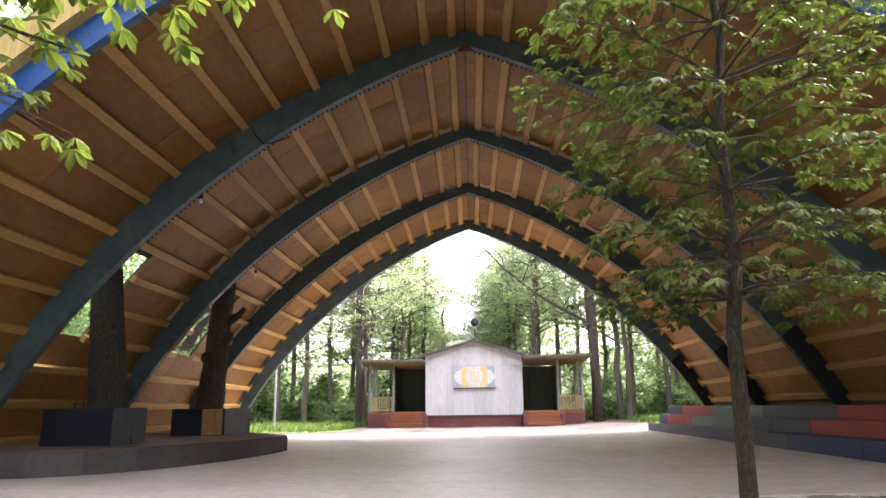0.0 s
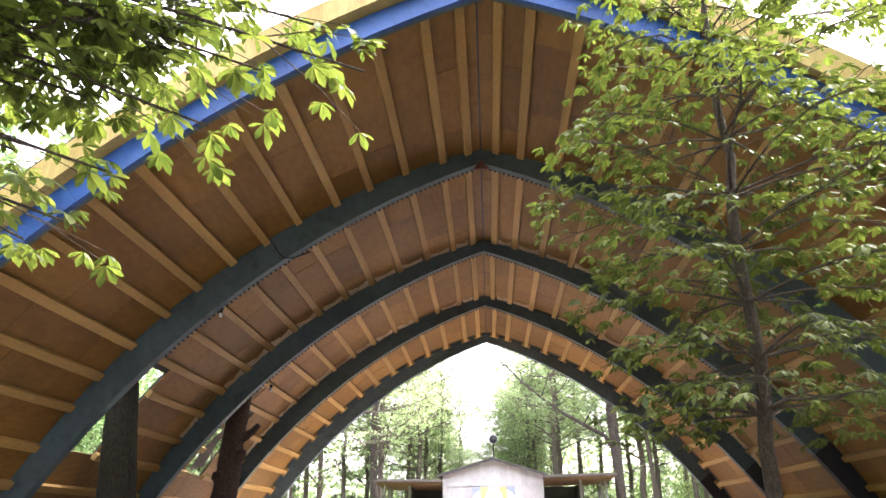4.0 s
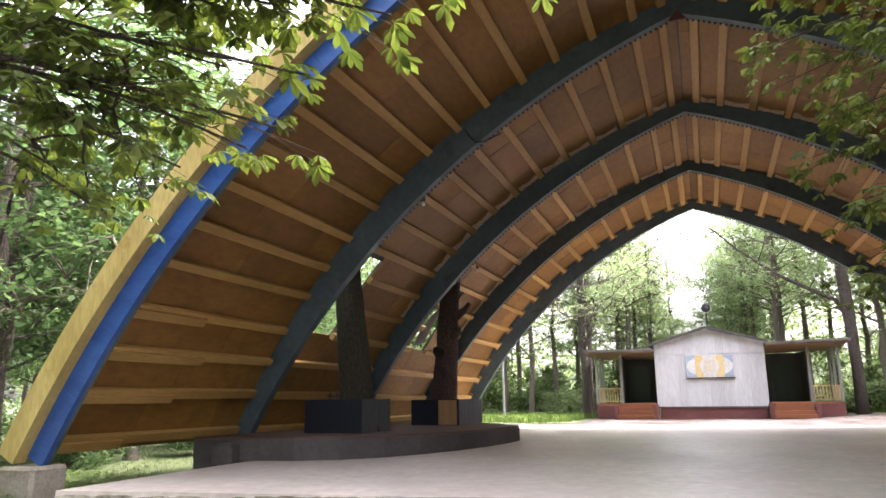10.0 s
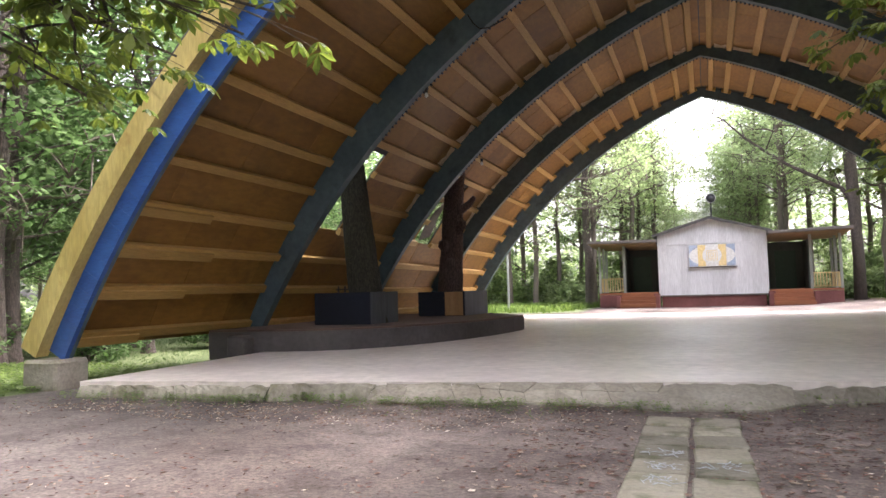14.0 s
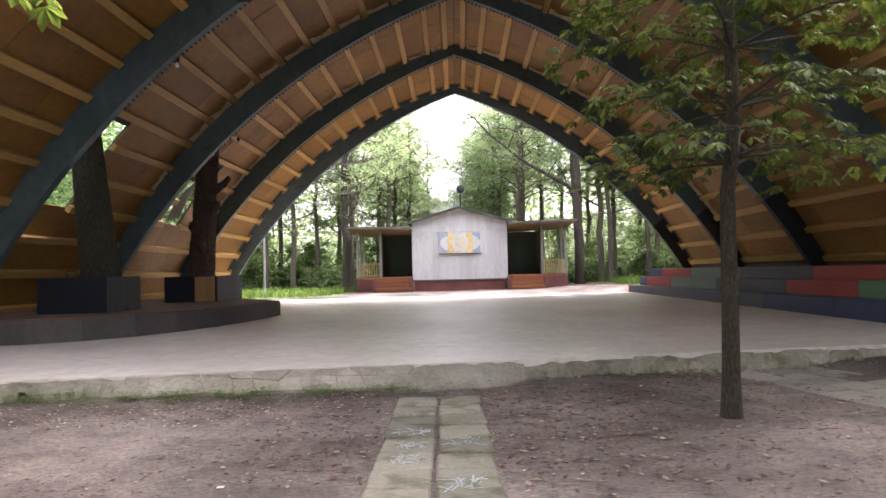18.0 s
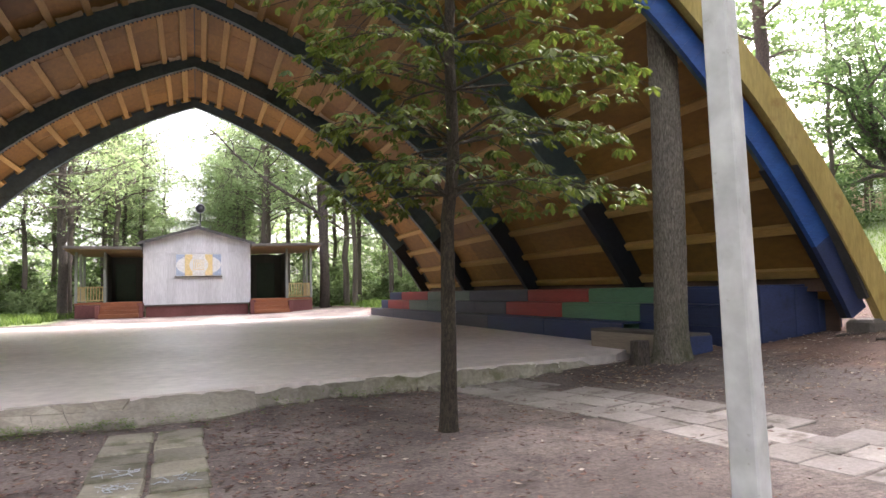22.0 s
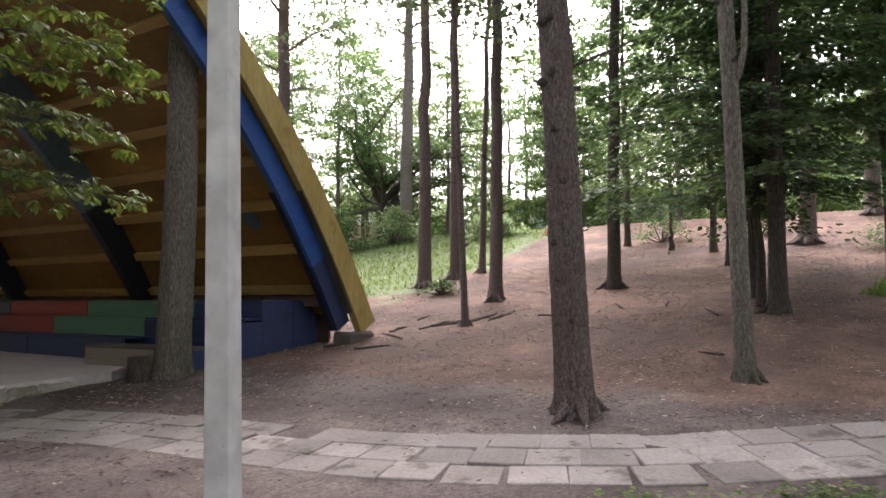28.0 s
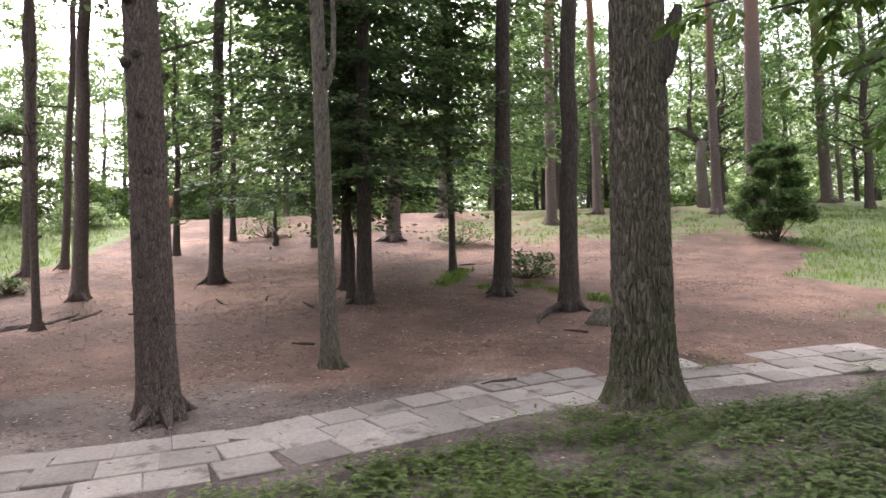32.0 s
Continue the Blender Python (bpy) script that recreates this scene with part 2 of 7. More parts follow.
GALV = surface("galvanised_pipe", (0.34, 0.35, 0.36), (0.48, 0.49, 0.5), 0.45, 2.0, 20.0, None, 0.1, metal=0.7)
RUBBER = surface("black_cable", (0.008, 0.008, 0.008), (0.016, 0.016, 0.016), 0.6, 2.0, 20.0, None, 0.0)
BULBGLASS = surface("frosted_bulb", (0.6, 0.6, 0.58), (0.75, 0.75, 0.72), 0.25, 2.0, 9.0, None, 0.0)
CHALK = surface("white_chalk", (0.30, 0.325, 0.35), (0.46, 0.49, 0.52), 0.95, 3.0, 40.0, None, 0.2)
SIGNWHITE = surface("sign_white", (0.70, 0.70, 0.68), (0.80, 0.80, 0.78), 0.5, 1.0, 9.0, None, 0.05)
SIGNYELLOW = surface("sign_yellow", (0.74, 0.57, 0.26), (0.82, 0.66, 0.34), 0.5, 1.0, 9.0, None, 0.05)
SIGNBLUE = surface("sign_pale_blue", (0.34, 0.42, 0.56), (0.44, 0.52, 0.64), 0.5, 1.0, 9.0, None, 0.05)
PINEBARK = bark_material("pine_bark", (0.165, 0.122, 0.11), (0.235, 0.182, 0.165), (13, 13, 4.5), None, (0.28, 0.15, 0.09), (10, 16))
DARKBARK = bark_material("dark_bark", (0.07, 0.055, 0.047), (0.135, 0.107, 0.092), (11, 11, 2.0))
OAKBARK = bark_material("oak_bark", (0.165, 0.14, 0.108), (0.21, 0.18, 0.14), (9, 9, 2.2), (0.085, 0.115, 0.03))
GREYBARK = bark_material("grey_bark", (0.2, 0.172, 0.142), (0.32, 0.28, 0.235), (14, 14, 2.6), (0.07, 0.075, 0.03))
OLDBARK = bark_material("mossy_old_bark", (0.03, 0.028, 0.02), (0.07, 0.064, 0.044), (9, 9, 3))
REDBARK = bark_material("reddish_old_bark", (0.08, 0.05, 0.045), (0.19, 0.125, 0.115), (10, 10, 4))
THINBARK = bark_material("young_bark", (0.05, 0.037, 0.026), (0.1, 0.077, 0.055), (16, 16, 5))
FARBARK = surface("far_bark", (0.10, 0.08, 0.065), (0.2, 0.165, 0.135), 0.9, 0.7, 6.0, (4, 4, 0.6), 0.3, 0.3)
CHESTNUT = leaf_material("chestnut_leaf", (0.054, 0.08, 0.022), (0.128, 0.157, 0.046), 0.48, (1.27, 1.33, 0.7), 0.5, 0.35)
# darker copy of chestnut_leaf with a backlit branch's shade in its colour
CHESTNUTSHADE = leaf_material("chestnut_leaf_backlit", (0.045, 0.085, 0.022), (0.10, 0.15, 0.045), 0.35)
FOREST = leaf_material("forest_leaf", (0.07, 0.105, 0.05), (0.12, 0.165, 0.08), 0.6, (1.1, 1.25, 0.95))
# leaf for distant trees; haze and glare are put into its pale colour
FORESTHAZE = leaf_material("hazy_forest_leaf", (0.19, 0.235, 0.14), (0.31, 0.36, 0.22), 0.65, (1.1, 1.2, 1.0))
MIDLEAF = leaf_material("mid_green_leaf", (0.11, 0.155, 0.07), (0.19, 0.24, 0.115), 0.6, (1.1, 1.25, 0.9))
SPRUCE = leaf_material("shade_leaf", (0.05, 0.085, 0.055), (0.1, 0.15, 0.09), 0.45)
NEEDLE = leaf_material("pine_needle", (0.11, 0.145, 0.085), (0.18, 0.215, 0.13), 0.5, (1.05, 1.15, 1.0))
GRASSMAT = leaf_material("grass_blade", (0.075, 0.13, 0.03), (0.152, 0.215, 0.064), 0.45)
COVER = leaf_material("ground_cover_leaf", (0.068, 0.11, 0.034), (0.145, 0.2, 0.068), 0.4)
# darker copy of grass_blade; the shade beside the shell is in its colour
SHADEGRASS = leaf_material("shaded_grass_blade", (0.04, 0.075, 0.026), (0.08, 0.12, 0.045), 0.35)
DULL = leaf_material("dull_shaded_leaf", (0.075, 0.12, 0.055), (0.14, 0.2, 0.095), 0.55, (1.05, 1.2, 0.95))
LITTER, n, l, b = nodes_of("dry_leaf")
l.new(ramp(n, l, n.new("ShaderNodeNewGeometry").outputs["Random Per Island"], [(0.0, (0.05, 0.032, 0.026)), (0.35, (0.12, 0.06, 0.045)), (0.65, (0.19, 0.098, 0.072)), (0.85, (0.25, 0.17, 0.125)), (0.96, (0.36, 0.29, 0.23)), (1.0, (0.55, 0.48, 0.41))]), b.inputs["Base Color"])
b.inputs["Roughness"].default_value = 0.85
STRAW, n, l, b = nodes_of("straw_leaf")
l.new(ramp(n, l, n.new("ShaderNodeNewGeometry").outputs["Random Per Island"], [(0.0, (0.10, 0.06, 0.045)), (0.25, (0.25, 0.14, 0.095)), (0.55, (0.38, 0.26, 0.18)), (0.8, (0.54, 0.44, 0.34)), (1.0, (0.72, 0.64, 0.55))]), b.inputs["Base Color"])
b.inputs["Roughness"].default_value = 0.85
BENCHTAN = surface("faded_tan_board", (0.24, 0.19, 0.15), (0.33, 0.27, 0.22), 0.8, 1.0, 14.0, (1, 0.3, 3), 0.2, 0.1)
SKIRT = surface("dark_brown_skirting", (0.055, 0.03, 0.02), (0.09, 0.05, 0.034), 0.75, 1.0, 14.0, (1, 0.3, 3), 0.2, 0.15)
FLAG = surface("broken_flagstone", (0.3, 0.26, 0.205), (0.43, 0.383, 0.315), 0.92, 2.0, 18.0, None, 1.0, 0.3, stain=(0.17, 0.15, 0.095), stain_scale=2.4)
# torn wood, paled further for the daylight leaking in behind the edges
TORN = surface("leak_lit_torn_edge", (0.56, 0.42, 0.27), (0.74, 0.6, 0.44), 0.7, 2.0, 12.0, None, 0.2)
SALMON = surface("salmon_plaster", (0.46, 0.28, 0.23), (0.58, 0.37, 0.30), 0.85, 0.5, 8.0, None, 0.1)
TEALWHITE = surface("pale_teal_plaster", (0.42, 0.56, 0.54), (0.56, 0.68, 0.66), 0.8, 0.3, 6.0, None, 0.1)

n, l = CONCRETE.node_tree.nodes, CONCRETE.node_tree.links
l.new(ramp(n, l, noise_tex(n, l, 0.8, 6, (1, 0.5, 1), "Object", 0.65), [(0.3, (0.33,) * 3), (0.7, (0.55,) * 3)]), n["Principled BSDF"].inputs["Roughness"])


def ground_material():
    """Trodden brown soil with needle litter, and grass where the ground is green."""
    m, n, l, b = nodes_of("forest_soil")
    tc = n.new("ShaderNodeTexCoord")
    soil = ramp(n, l, noise_tex(n, l, 0.35, 6), [(0.34, (0.08, 0.062, 0.056)), (0.48, (0.132, 0.106, 0.097)), (0.64, (0.22, 0.182, 0.167))])
    soil = mul(n, l, soil, ramp(n, l, noise_tex(n, l, 1.6, 6, None, "Object", 0.68), [(0.36, (0.62, 0.6, 0.6)), (0.5, (0.98, 0.98, 0.98)), (0.66, (1.22, 1.2, 1.18))]))
    soil = mul(n, l, soil, ramp(n, l, noise_tex(n, l, 9.0, 7, (1, 1.6, 1), "Object", 0.75), [(0.34, (0.66, 0.62, 0.6)), (0.5, (1.0, 1.0, 1.0)), (0.68, (1.25, 1.22, 1.2))]))
    lit = noise_tex(n, l, 26.0, 5, None, "Object", 0.7)
    soil = mul(n, l, soil, ramp(n, l, lit, [(0.34, (0.6, 0.56, 0.53)), (0.5, (1.0, 1.0, 1.0)), (0.67, (1.45, 1.4, 1.34))]))
    # reddish needle litter on the slope, darkened too for the pines' shade
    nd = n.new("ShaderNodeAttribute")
    nd.attribute_name = "needle_shade"
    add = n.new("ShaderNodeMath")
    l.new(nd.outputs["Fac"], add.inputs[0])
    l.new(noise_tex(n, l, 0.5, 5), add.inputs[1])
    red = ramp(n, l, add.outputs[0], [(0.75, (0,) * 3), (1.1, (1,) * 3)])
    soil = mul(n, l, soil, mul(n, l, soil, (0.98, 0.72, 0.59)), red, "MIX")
    # greyer soil at the left, also darkened to stand for the trees' shade
    ts = n.new("ShaderNodeAttribute")
    ts.attribute_name = "tree_shade"
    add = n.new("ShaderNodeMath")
    l.new(ts.outputs["Fac"], add.inputs[0])
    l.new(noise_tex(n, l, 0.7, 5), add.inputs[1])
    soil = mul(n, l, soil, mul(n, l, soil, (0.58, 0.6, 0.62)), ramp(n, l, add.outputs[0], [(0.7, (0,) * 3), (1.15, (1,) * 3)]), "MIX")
    grass = ramp(n, l, noise_tex(n, l, 5.0, 6), [(0.3, (0.08, 0.11, 0.04)), (0.7, (0.15, 0.185, 0.075))])
    at = n.new("ShaderNodeAttribute")
    at.attribute_name = "green"
    edge = n.new("ShaderNodeMath")
    edge.operation = "ADD"
    l.new(at.outputs["Fac"], edge.inputs[0])
    l.new(noise_tex(n, l, 1.1, 6, None, "Object", 0.65), edge.inputs[1])
    mask = ramp(n, l, edge.outputs[0], [(0.86, (0,) * 3), (1.0, (1,) * 3)])
    l.new(mul(n, l, soil, grass, mask, "MIX"), b.inputs["Base Color"])
    b.inputs["Roughness"].default_value = 0.95
    bump(n, l, b, lit, 0.5, 0.03)
    return m


SOIL = ground_material()


# ---- mesh building ----
class Geo:
    def __init__(self):
        self.v, self.f = [], []

    def add(self, verts, faces):
        k = len(self.v)
        self.v.extend(tuple(p) for p in verts)
        self.f.extend(tuple(k + i for i in q) for q in faces)

    def box(self, m, sx, sy, sz, c=0.0):
        """A box of that size round m, its edges chamfered by c."""
        x, y, z = sx / 2, sy / 2, sz / 2
        if c <= 0:
            p = [m @ Vector((a * x, b * y, d * z)) for a in (-1, 1) for b in (-1, 1) for d in (-1, 1)]
            self.add(p, [(0, 1, 3, 2), (4, 6, 7, 5), (0, 4, 5, 1), (2, 3, 7, 6), (0, 2, 6, 4), (1, 5, 7, 3)])
            return self
        p, at = [], {}
        for a in (-1, 1):
            for b in (-1, 1):
                for d in (-1, 1):
                    for k, w in enumerate(((x, y - c, z - c), (x - c, y, z - c), (x - c, y - c, z))):
                        at[a, b, d, k] = len(p)
                        p.append(m @ Vector((a * w[0], b * w[1], d * w[2])))
        f = []
        for s in (-1, 1):
            f.append([at[s, b, d, 0] for b, d in ((-1, -1), (1, -1), (1, 1), (-1, 1))][::s])
            f.append([at[a, s, d, 1] for a, d in ((-1, -1), (-1, 1), (1, 1), (1, -1))][::s])
            f.append([at[a, b, s, 2] for a, b in ((-1, -1), (1, -1), (1, 1), (-1, 1))][::s])
        for s in (-1, 1):
            for r in (-1, 1):
                f.append([at[s, r, -1, 0], at[s, r, 1, 0], at[s, r, 1, 1], at[s, r, -1, 1]])
                f.append([at[s, -1, r, 0], at[s, 1, r, 0], at[s, 1, r, 2], at[s, -1, r, 2]])
                f.append([at[-1, s, r, 1], at[1, s, r, 1], at[1, s, r, 2], at[-1, s, r, 2]])
        for a in (-1, 1):
            for b in (-1, 1):
                for d in (-1, 1):
                    f.append([at[a, b, d, 0], at[a, b, d, 1], at[a, b, d, 2]])
        self.add(p, f)
        return self

    def slab(self, poly, z0, z1):
        """A prism over a plan outline; z0 and z1 are heights or functions of (x, y)."""
        h = lambda z, p: z(*p) if callable(z) else z
        k = len(poly)
        self.add([(*p, h(z0, p)) for p in poly] + [(*p, h(z1, p)) for p in poly],
                 [tuple(range(k))[::-1], tuple(range(k, 2 * k))] + [(i, (i + 1) % k, k + (i + 1) % k, k + i) for i in range(k)])
        return self

    def tube(self, pts, radii, n=8, cap=True, lump=0.0, rnd=None):
        pts = [Vector(p) for p in pts]
        rings, side = [], None
        for i, p in enumerate(pts):
            d = (pts[min(i + 1, len(pts) - 1)] - pts[max(i - 1, 0)]).normalized()
            if side is None:
                side = d.orthogonal().normalized()
            side = (side - d * side.dot(d)).normalized()
            up = d.cross(side)
            ring = []
            for k in range(n):
                a = math.tau * k / n
                r = radii[i] * (1 + (rnd.uniform(-lump, lump) if lump else 0))
                ring.append(p + r * (math.cos(a) * side + math.sin(a) * up))
            rings.append(ring)
        faces = []
        for i in range(len(pts) - 1):
            for k in range(n):
                faces.append((i * n + k, i * n + (k + 1) % n, (i + 1) * n + (k + 1) % n, (i + 1) * n + k))
        if cap:
            faces += [tuple(range(n))[::-1], tuple(range((len(pts) - 1) * n, len(pts) * n))]
        self.add([q for r in rings for q in r], faces)
        return self

    def mesh(self, name, mat, smooth=False):
        me = bpy.data.meshes.new(name)
        me.from_pydata(self.v, [], self.f)
        me.materials.append(mat)
        if smooth:
            me.polygons.foreach_set("use_smooth", [True] * len(me.polygons))
        return me


def part(name, geo, mat, parent=None, label="", smooth=False):
    """One mesh object, under a thing or a part if one is given."""
    ob = new(name, geo.mesh(name, mat, smooth) if isinstance(geo, Geo) else geo)
    if parent:
        ob.parent = parent
    return tagged(ob, label)


def thing(name, label, category, group="", kind="", at=None):
    ob = new(name)
    if at:
        ob.matrix_world = at
    return tagged(ob, label, category, group, kind)


def box(sx, sy, sz, at, c=0.0, turn=(0, 0, 0)):
    return Geo().box(pose(*at, *turn), sx, sy, sz, c)


def smooth_step(a, b, v):
    v = max(0.0, min(1.0, (v - a) / (b - a)))
    return v * v * (3 - 2 * v)


def ground_z(x, y):
    """Height of the bare ground: flat by the path, rising to the wooded hill."""
    u = max(0.0, x - 4.0)
    z = 0.03 * u ** 1.5 if u < 32 else 0.03 * 32 ** 1.5 + 0.01 * (u - 32)
    z += 0.45 * smooth_step(30, 38, y) * (1 - smooth_step(6, 14, x))
    cut = smooth_step(10.9, 11.5, y) * (1 - smooth_step(33, 35, y)) * (1 - smooth_step(12.9, 13.6, x))
    return z * (1 - cut) + min(z, 0.1) * cut


def floor_z(x, y):
    """Top of the concrete floor, which climbs slightly towards the back."""
    return 0.27 + 0.008 * (y - 9)


# ---- ground ----
def green_at(x, y):
    if x > 9:
        x, y = x + 2.2 * noise.noise((x * 0.3, y * 0.3, 11)), y + 2.2 * noise.noise((x * 0.3, y * 0.3, 17)) + 0.7 * noise.noise((x, y, 19))
    g = 0.0
    g = max(g, smooth_step(35, 37, y) * smooth_step(-5.5, -8, x))
    g = max(g, smooth_step(33, 36, y) * smooth_step(8.6, 11, x) * (1 - smooth_step(20, 30, x)))
    g = max(g, smooth_step(46, 52, y))
    g = max(g, smooth_step(-10.9, -11.9, x) * 0.9 * smooth_step(6, 9, y))
    g = max(g, smooth_step(-11.5, -13, x))
    g = max(g, smooth_step(11.5, 14.5, y - 0.06 * (x - 20)) * smooth_step(16, 19, x) * (1 - 0.3 * smooth_step(30, 50, x)))
    g = max(g, smooth_step(-7.6, -9.2, y + 0.35 * (x - 13)) * smooth_step(10.8, 12.2, x) * 0.56)
    g = max(g, 0.45 * smooth_step(23, 28, x) * smooth_step(1.0, -2.0, y))
    for px, py, pr in ((18.2, -2.4, 1.3), (20.2, -1.3, 1.1), (15.9, -3.8, 1.0), (16.9, -3.3, 0.8)):
        g = max(g, 0.5 * math.exp(-((x - px) ** 2 + (y - py) ** 2) / pr ** 2))
    near = smooth_step(0.3, 0.9, -(x - 5.9 - 0.62 * max(0.0, 1.6 - y) ** 0.82)) * smooth_step(2.6, 0.4, y)
    return max(g, 0.36 * near * smooth_step(-5.5, -1.5, x))


rnd = random.Random(5)
gx = sorted({*[round(-14 + 0.3 * k, 2) for k in range(160)], *[-400, -250, -150, -90, -60, -45, -34, -27, -22, -18, -16], *[36, 39, 43, 48, 55, 65, 80, 110, 160, 250, 400]})
gy = sorted({*[round(-14 + 0.3 * k, 2) for k in range(175)], *[-400, -250, -150, -90, -60, -40, -30, -24, -19, -16], *[40, 43, 47, 52, 60, 75, 100, 150, 250, 400]})
gv = [(x, y, ground_z(x, y) + 0.05 * noise.noise((x * 0.35, y * 0.35, 0)) + 0.014 * noise.noise((x * 1.7, y * 1.7, 3))) for y in gy for x in gx]
gw = len(gx)
gm = bpy.data.meshes.new("ground")
gm.from_pydata(gv, [], [(j * gw + i, j * gw + i + 1, (j + 1) * gw + i + 1, (j + 1) * gw + i) for j in range(len(gy) - 1) for i in range(gw - 1)])
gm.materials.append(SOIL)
gm.polygons.foreach_set("use_smooth", [True] * len(gm.polygons))
gm.attributes.new("needle_shade", "FLOAT", "POINT").data.foreach_set("value", [0.8 * smooth_step(7.0, 11.0, x) for x, y, _ in gv])
gm.attributes.new("tree_shade", "FLOAT", "POINT").data.foreach_set("value", [0.8 * smooth_step(-4.0, -8.5, x) + 0.25 * smooth_step(7.0, 4.5, y) * smooth_step(1.5, -1.0, x) for x, y, _ in gv])
gm.attributes.new("green", "FLOAT", "POINT").data.foreach_set("value", [green_at(x, y) for x, y, _ in gv])
tagged(new("ground", gm), "trodden brown forest soil with needle litter and grass patches", "ground", kind="structure")


def soil_z(x, y):
    return ground_z(x, y) + 0.05 * noise.noise((x * 0.35, y * 0.35, 0)) + 0.014 * noise.noise((x * 1.7, y * 1.7, 3))


# ---- concrete floor of the shell ----
def front_y(x):
    return 8.52 + 0.155 * (x + 10.8) + 0.06 * noise.noise((x * 1.3, 0, 7)) + 0.014 * noise.noise((x * 4.3, 2, 7)) + 0.012 * noise.noise((x * 13.0, 4, 7))


floor = thing("floor", "worn grey concrete dance floor with a broken front edge", "floor", kind="structure")
edge_pts = [(-10.0 + 0.09 * k, front_y(-10.0 + 0.09 * k)) for k in range(197)]
outline = edge_pts + [(8.9, 12.6), (9.6, 14.0), (8.9, 33.0), (-10.2, 32.4), (-10.1, 20.0)]
part("slab", Geo().slab(outline, -0.25, floor_z), CONCRETE, floor)
# sloping plaster apron along the front, broken into uneven stretches
rnd = random.Random(11)
x, slant = -9.95, 0.0
while x < 6.4:
    w = rnd.choice((2.6, 0.5, 3.2, 1.7, 1.1))
    n = max(3, int(w / 0.08))
    slant2 = rnd.uniform(-0.16, 0.16)
    sink = rnd.uniform(0.0, 0.035)
    g = Geo()
    for k in range(n + 1):
        px = x + w * k / n - (0.003 if k == n else 0)
        lean = slant + (slant2 - slant) * k / n
        yy = front_y(px)
        ramp_out = 0.6 * smooth_step(-1.9, -1.0, px) * (1 - smooth_step(0.3, 1.3, px))
        ramp_out = max(ramp_out, 0.3 * smooth_step(-5.4, -4.2, px) * (1 - smooth_step(-1.6, -1.0, px)))
        reach = 0.07 + 0.07 * noise.noise((px * 2.1, 3, 1)) + ramp_out + 0.05 * rnd.random()
        drop = 0.012 + 0.09 * max(0.0, noise.noise((px * 1.6, 8, 2))) + 0.06 * max(0.0, noise.noise((px * 5.2, 8, 5)))
        zt = floor_z(px, yy) - drop - sink
        zb = soil_z(px, yy - reach)
        g.v += [(px, yy + 0.06, zt), (px + lean * 0.2, yy - 0.02 - 0.04 * rnd.random(), zt - 0.012), (px + lean * 0.6, yy - 0.6 * reach, zb + (zt - zb) * (0.55 if ramp_out > 0.2 else 0.72 + 0.2 * noise.noise((px * 3.1, 5, 2))) + rnd.uniform(-0.014, 0.014)), (px + lean, yy - reach - 0.03 * rnd.random(), zb + 0.03), (px + lean, yy - reach - 0.04, zb - 0.2)]
    for k in range(n):
        for j in range(4):
            a = 5 * k + j
            g.f.append((a, a + 1, a + 6, a + 5))
    part("apron", g, RAW, floor)
    x, slant = x + w, slant2
# broken flagstones laid on the slope beside the path
q = random.Random(12)
cols, rows = 11, 2
grid = {}
for i in range(cols + 1):
    for j in range(rows + 1):
        grid[i, j] = (-4.7 + 0.36 * i + q.uniform(-0.12, 0.12), j / rows + (q.uniform(-0.16, 0.16) if 0 < j < rows else q.uniform(-0.05, 0.05)))


def on_slope(u, v):
    y0 = front_y(u)
    reach = 0.42 + 0.1 * noise.noise((u * 1.3, 2, 9))
    z0, z1 = floor_z(u, y0) - 0.02, soil_z(u, y0 - reach) + 0.03
    return Vector((u, y0 - 0.02 - reach * v, z0 + (z1 - z0) * (0.55 * v + 0.45 * v * v) + 0.03))


for i in range(cols):
    for j in range(rows):
        quad = [on_slope(*grid[k]) for k in ((i, j), (i, j + 1), (i + 1, j + 1), (i + 1, j))]
        c = sum(quad, Vector()) / 4
        lift = q.uniform(-0.03, -0.012)
        halves = ((0, 1, 2, 3),) if q.random() < 0.55 else ((0, 1, 2), (0, 2, 3))
        for h in halves:
            ring = [quad[k] for k in h]
            m = sum(ring, Vector()) / len(ring)
            ring = [m + (v - m) * (1 - 0.005 / max(0.05, (v - m).length)) for v in ring]
            k = len(ring)
            g = Geo()
            g.v = [(v.x, v.y, v.z + lift) for v in ring] + [(v.x, v.y, v.z - 0.07) for v in ring]
            g.f = [tuple(range(k))] + [((a + 1) % k, a, k + a, k + (a + 1) % k) for a in range(k)]
            part("flagstone", g, FLAG, floor)



# ---- the timber shell: five pointed arches with battens and plywood ----
CX, CZ, RAD = 6.70, -9.0, 20.52
A_FOOT, A_TOP = radians(152.3), radians(109.07)
ARCH_Y = [9.6, 15.6, 21.6, 27.6, 33.6]


def depth_at(a):
    s = (A_FOOT - a) / (A_FOOT - A_TOP)
    return 0.42 + 0.32 * math.sin(math.pi * max(0.0, min(1.0, s)))


def arc(a, r, side):
    """A point of the arch's curve: angle, distance outside the inner edge, and side (-1 or 1)."""
    return Vector((side * -(CX + (RAD + r) * math.cos(a)), 0, CZ + (RAD + r) * math.sin(a)))


def foot_angle(z, r=0.0):
    return math.pi - math.asin((z - CZ) / (RAD + r))


canopy = thing("band_shell", "pointed timber arch canopy lined with brown plywood and pine battens", "canopy")


FRONT_X, FRONT_LOW, FRONT_TOP = 0.17, 0.03, 0.45


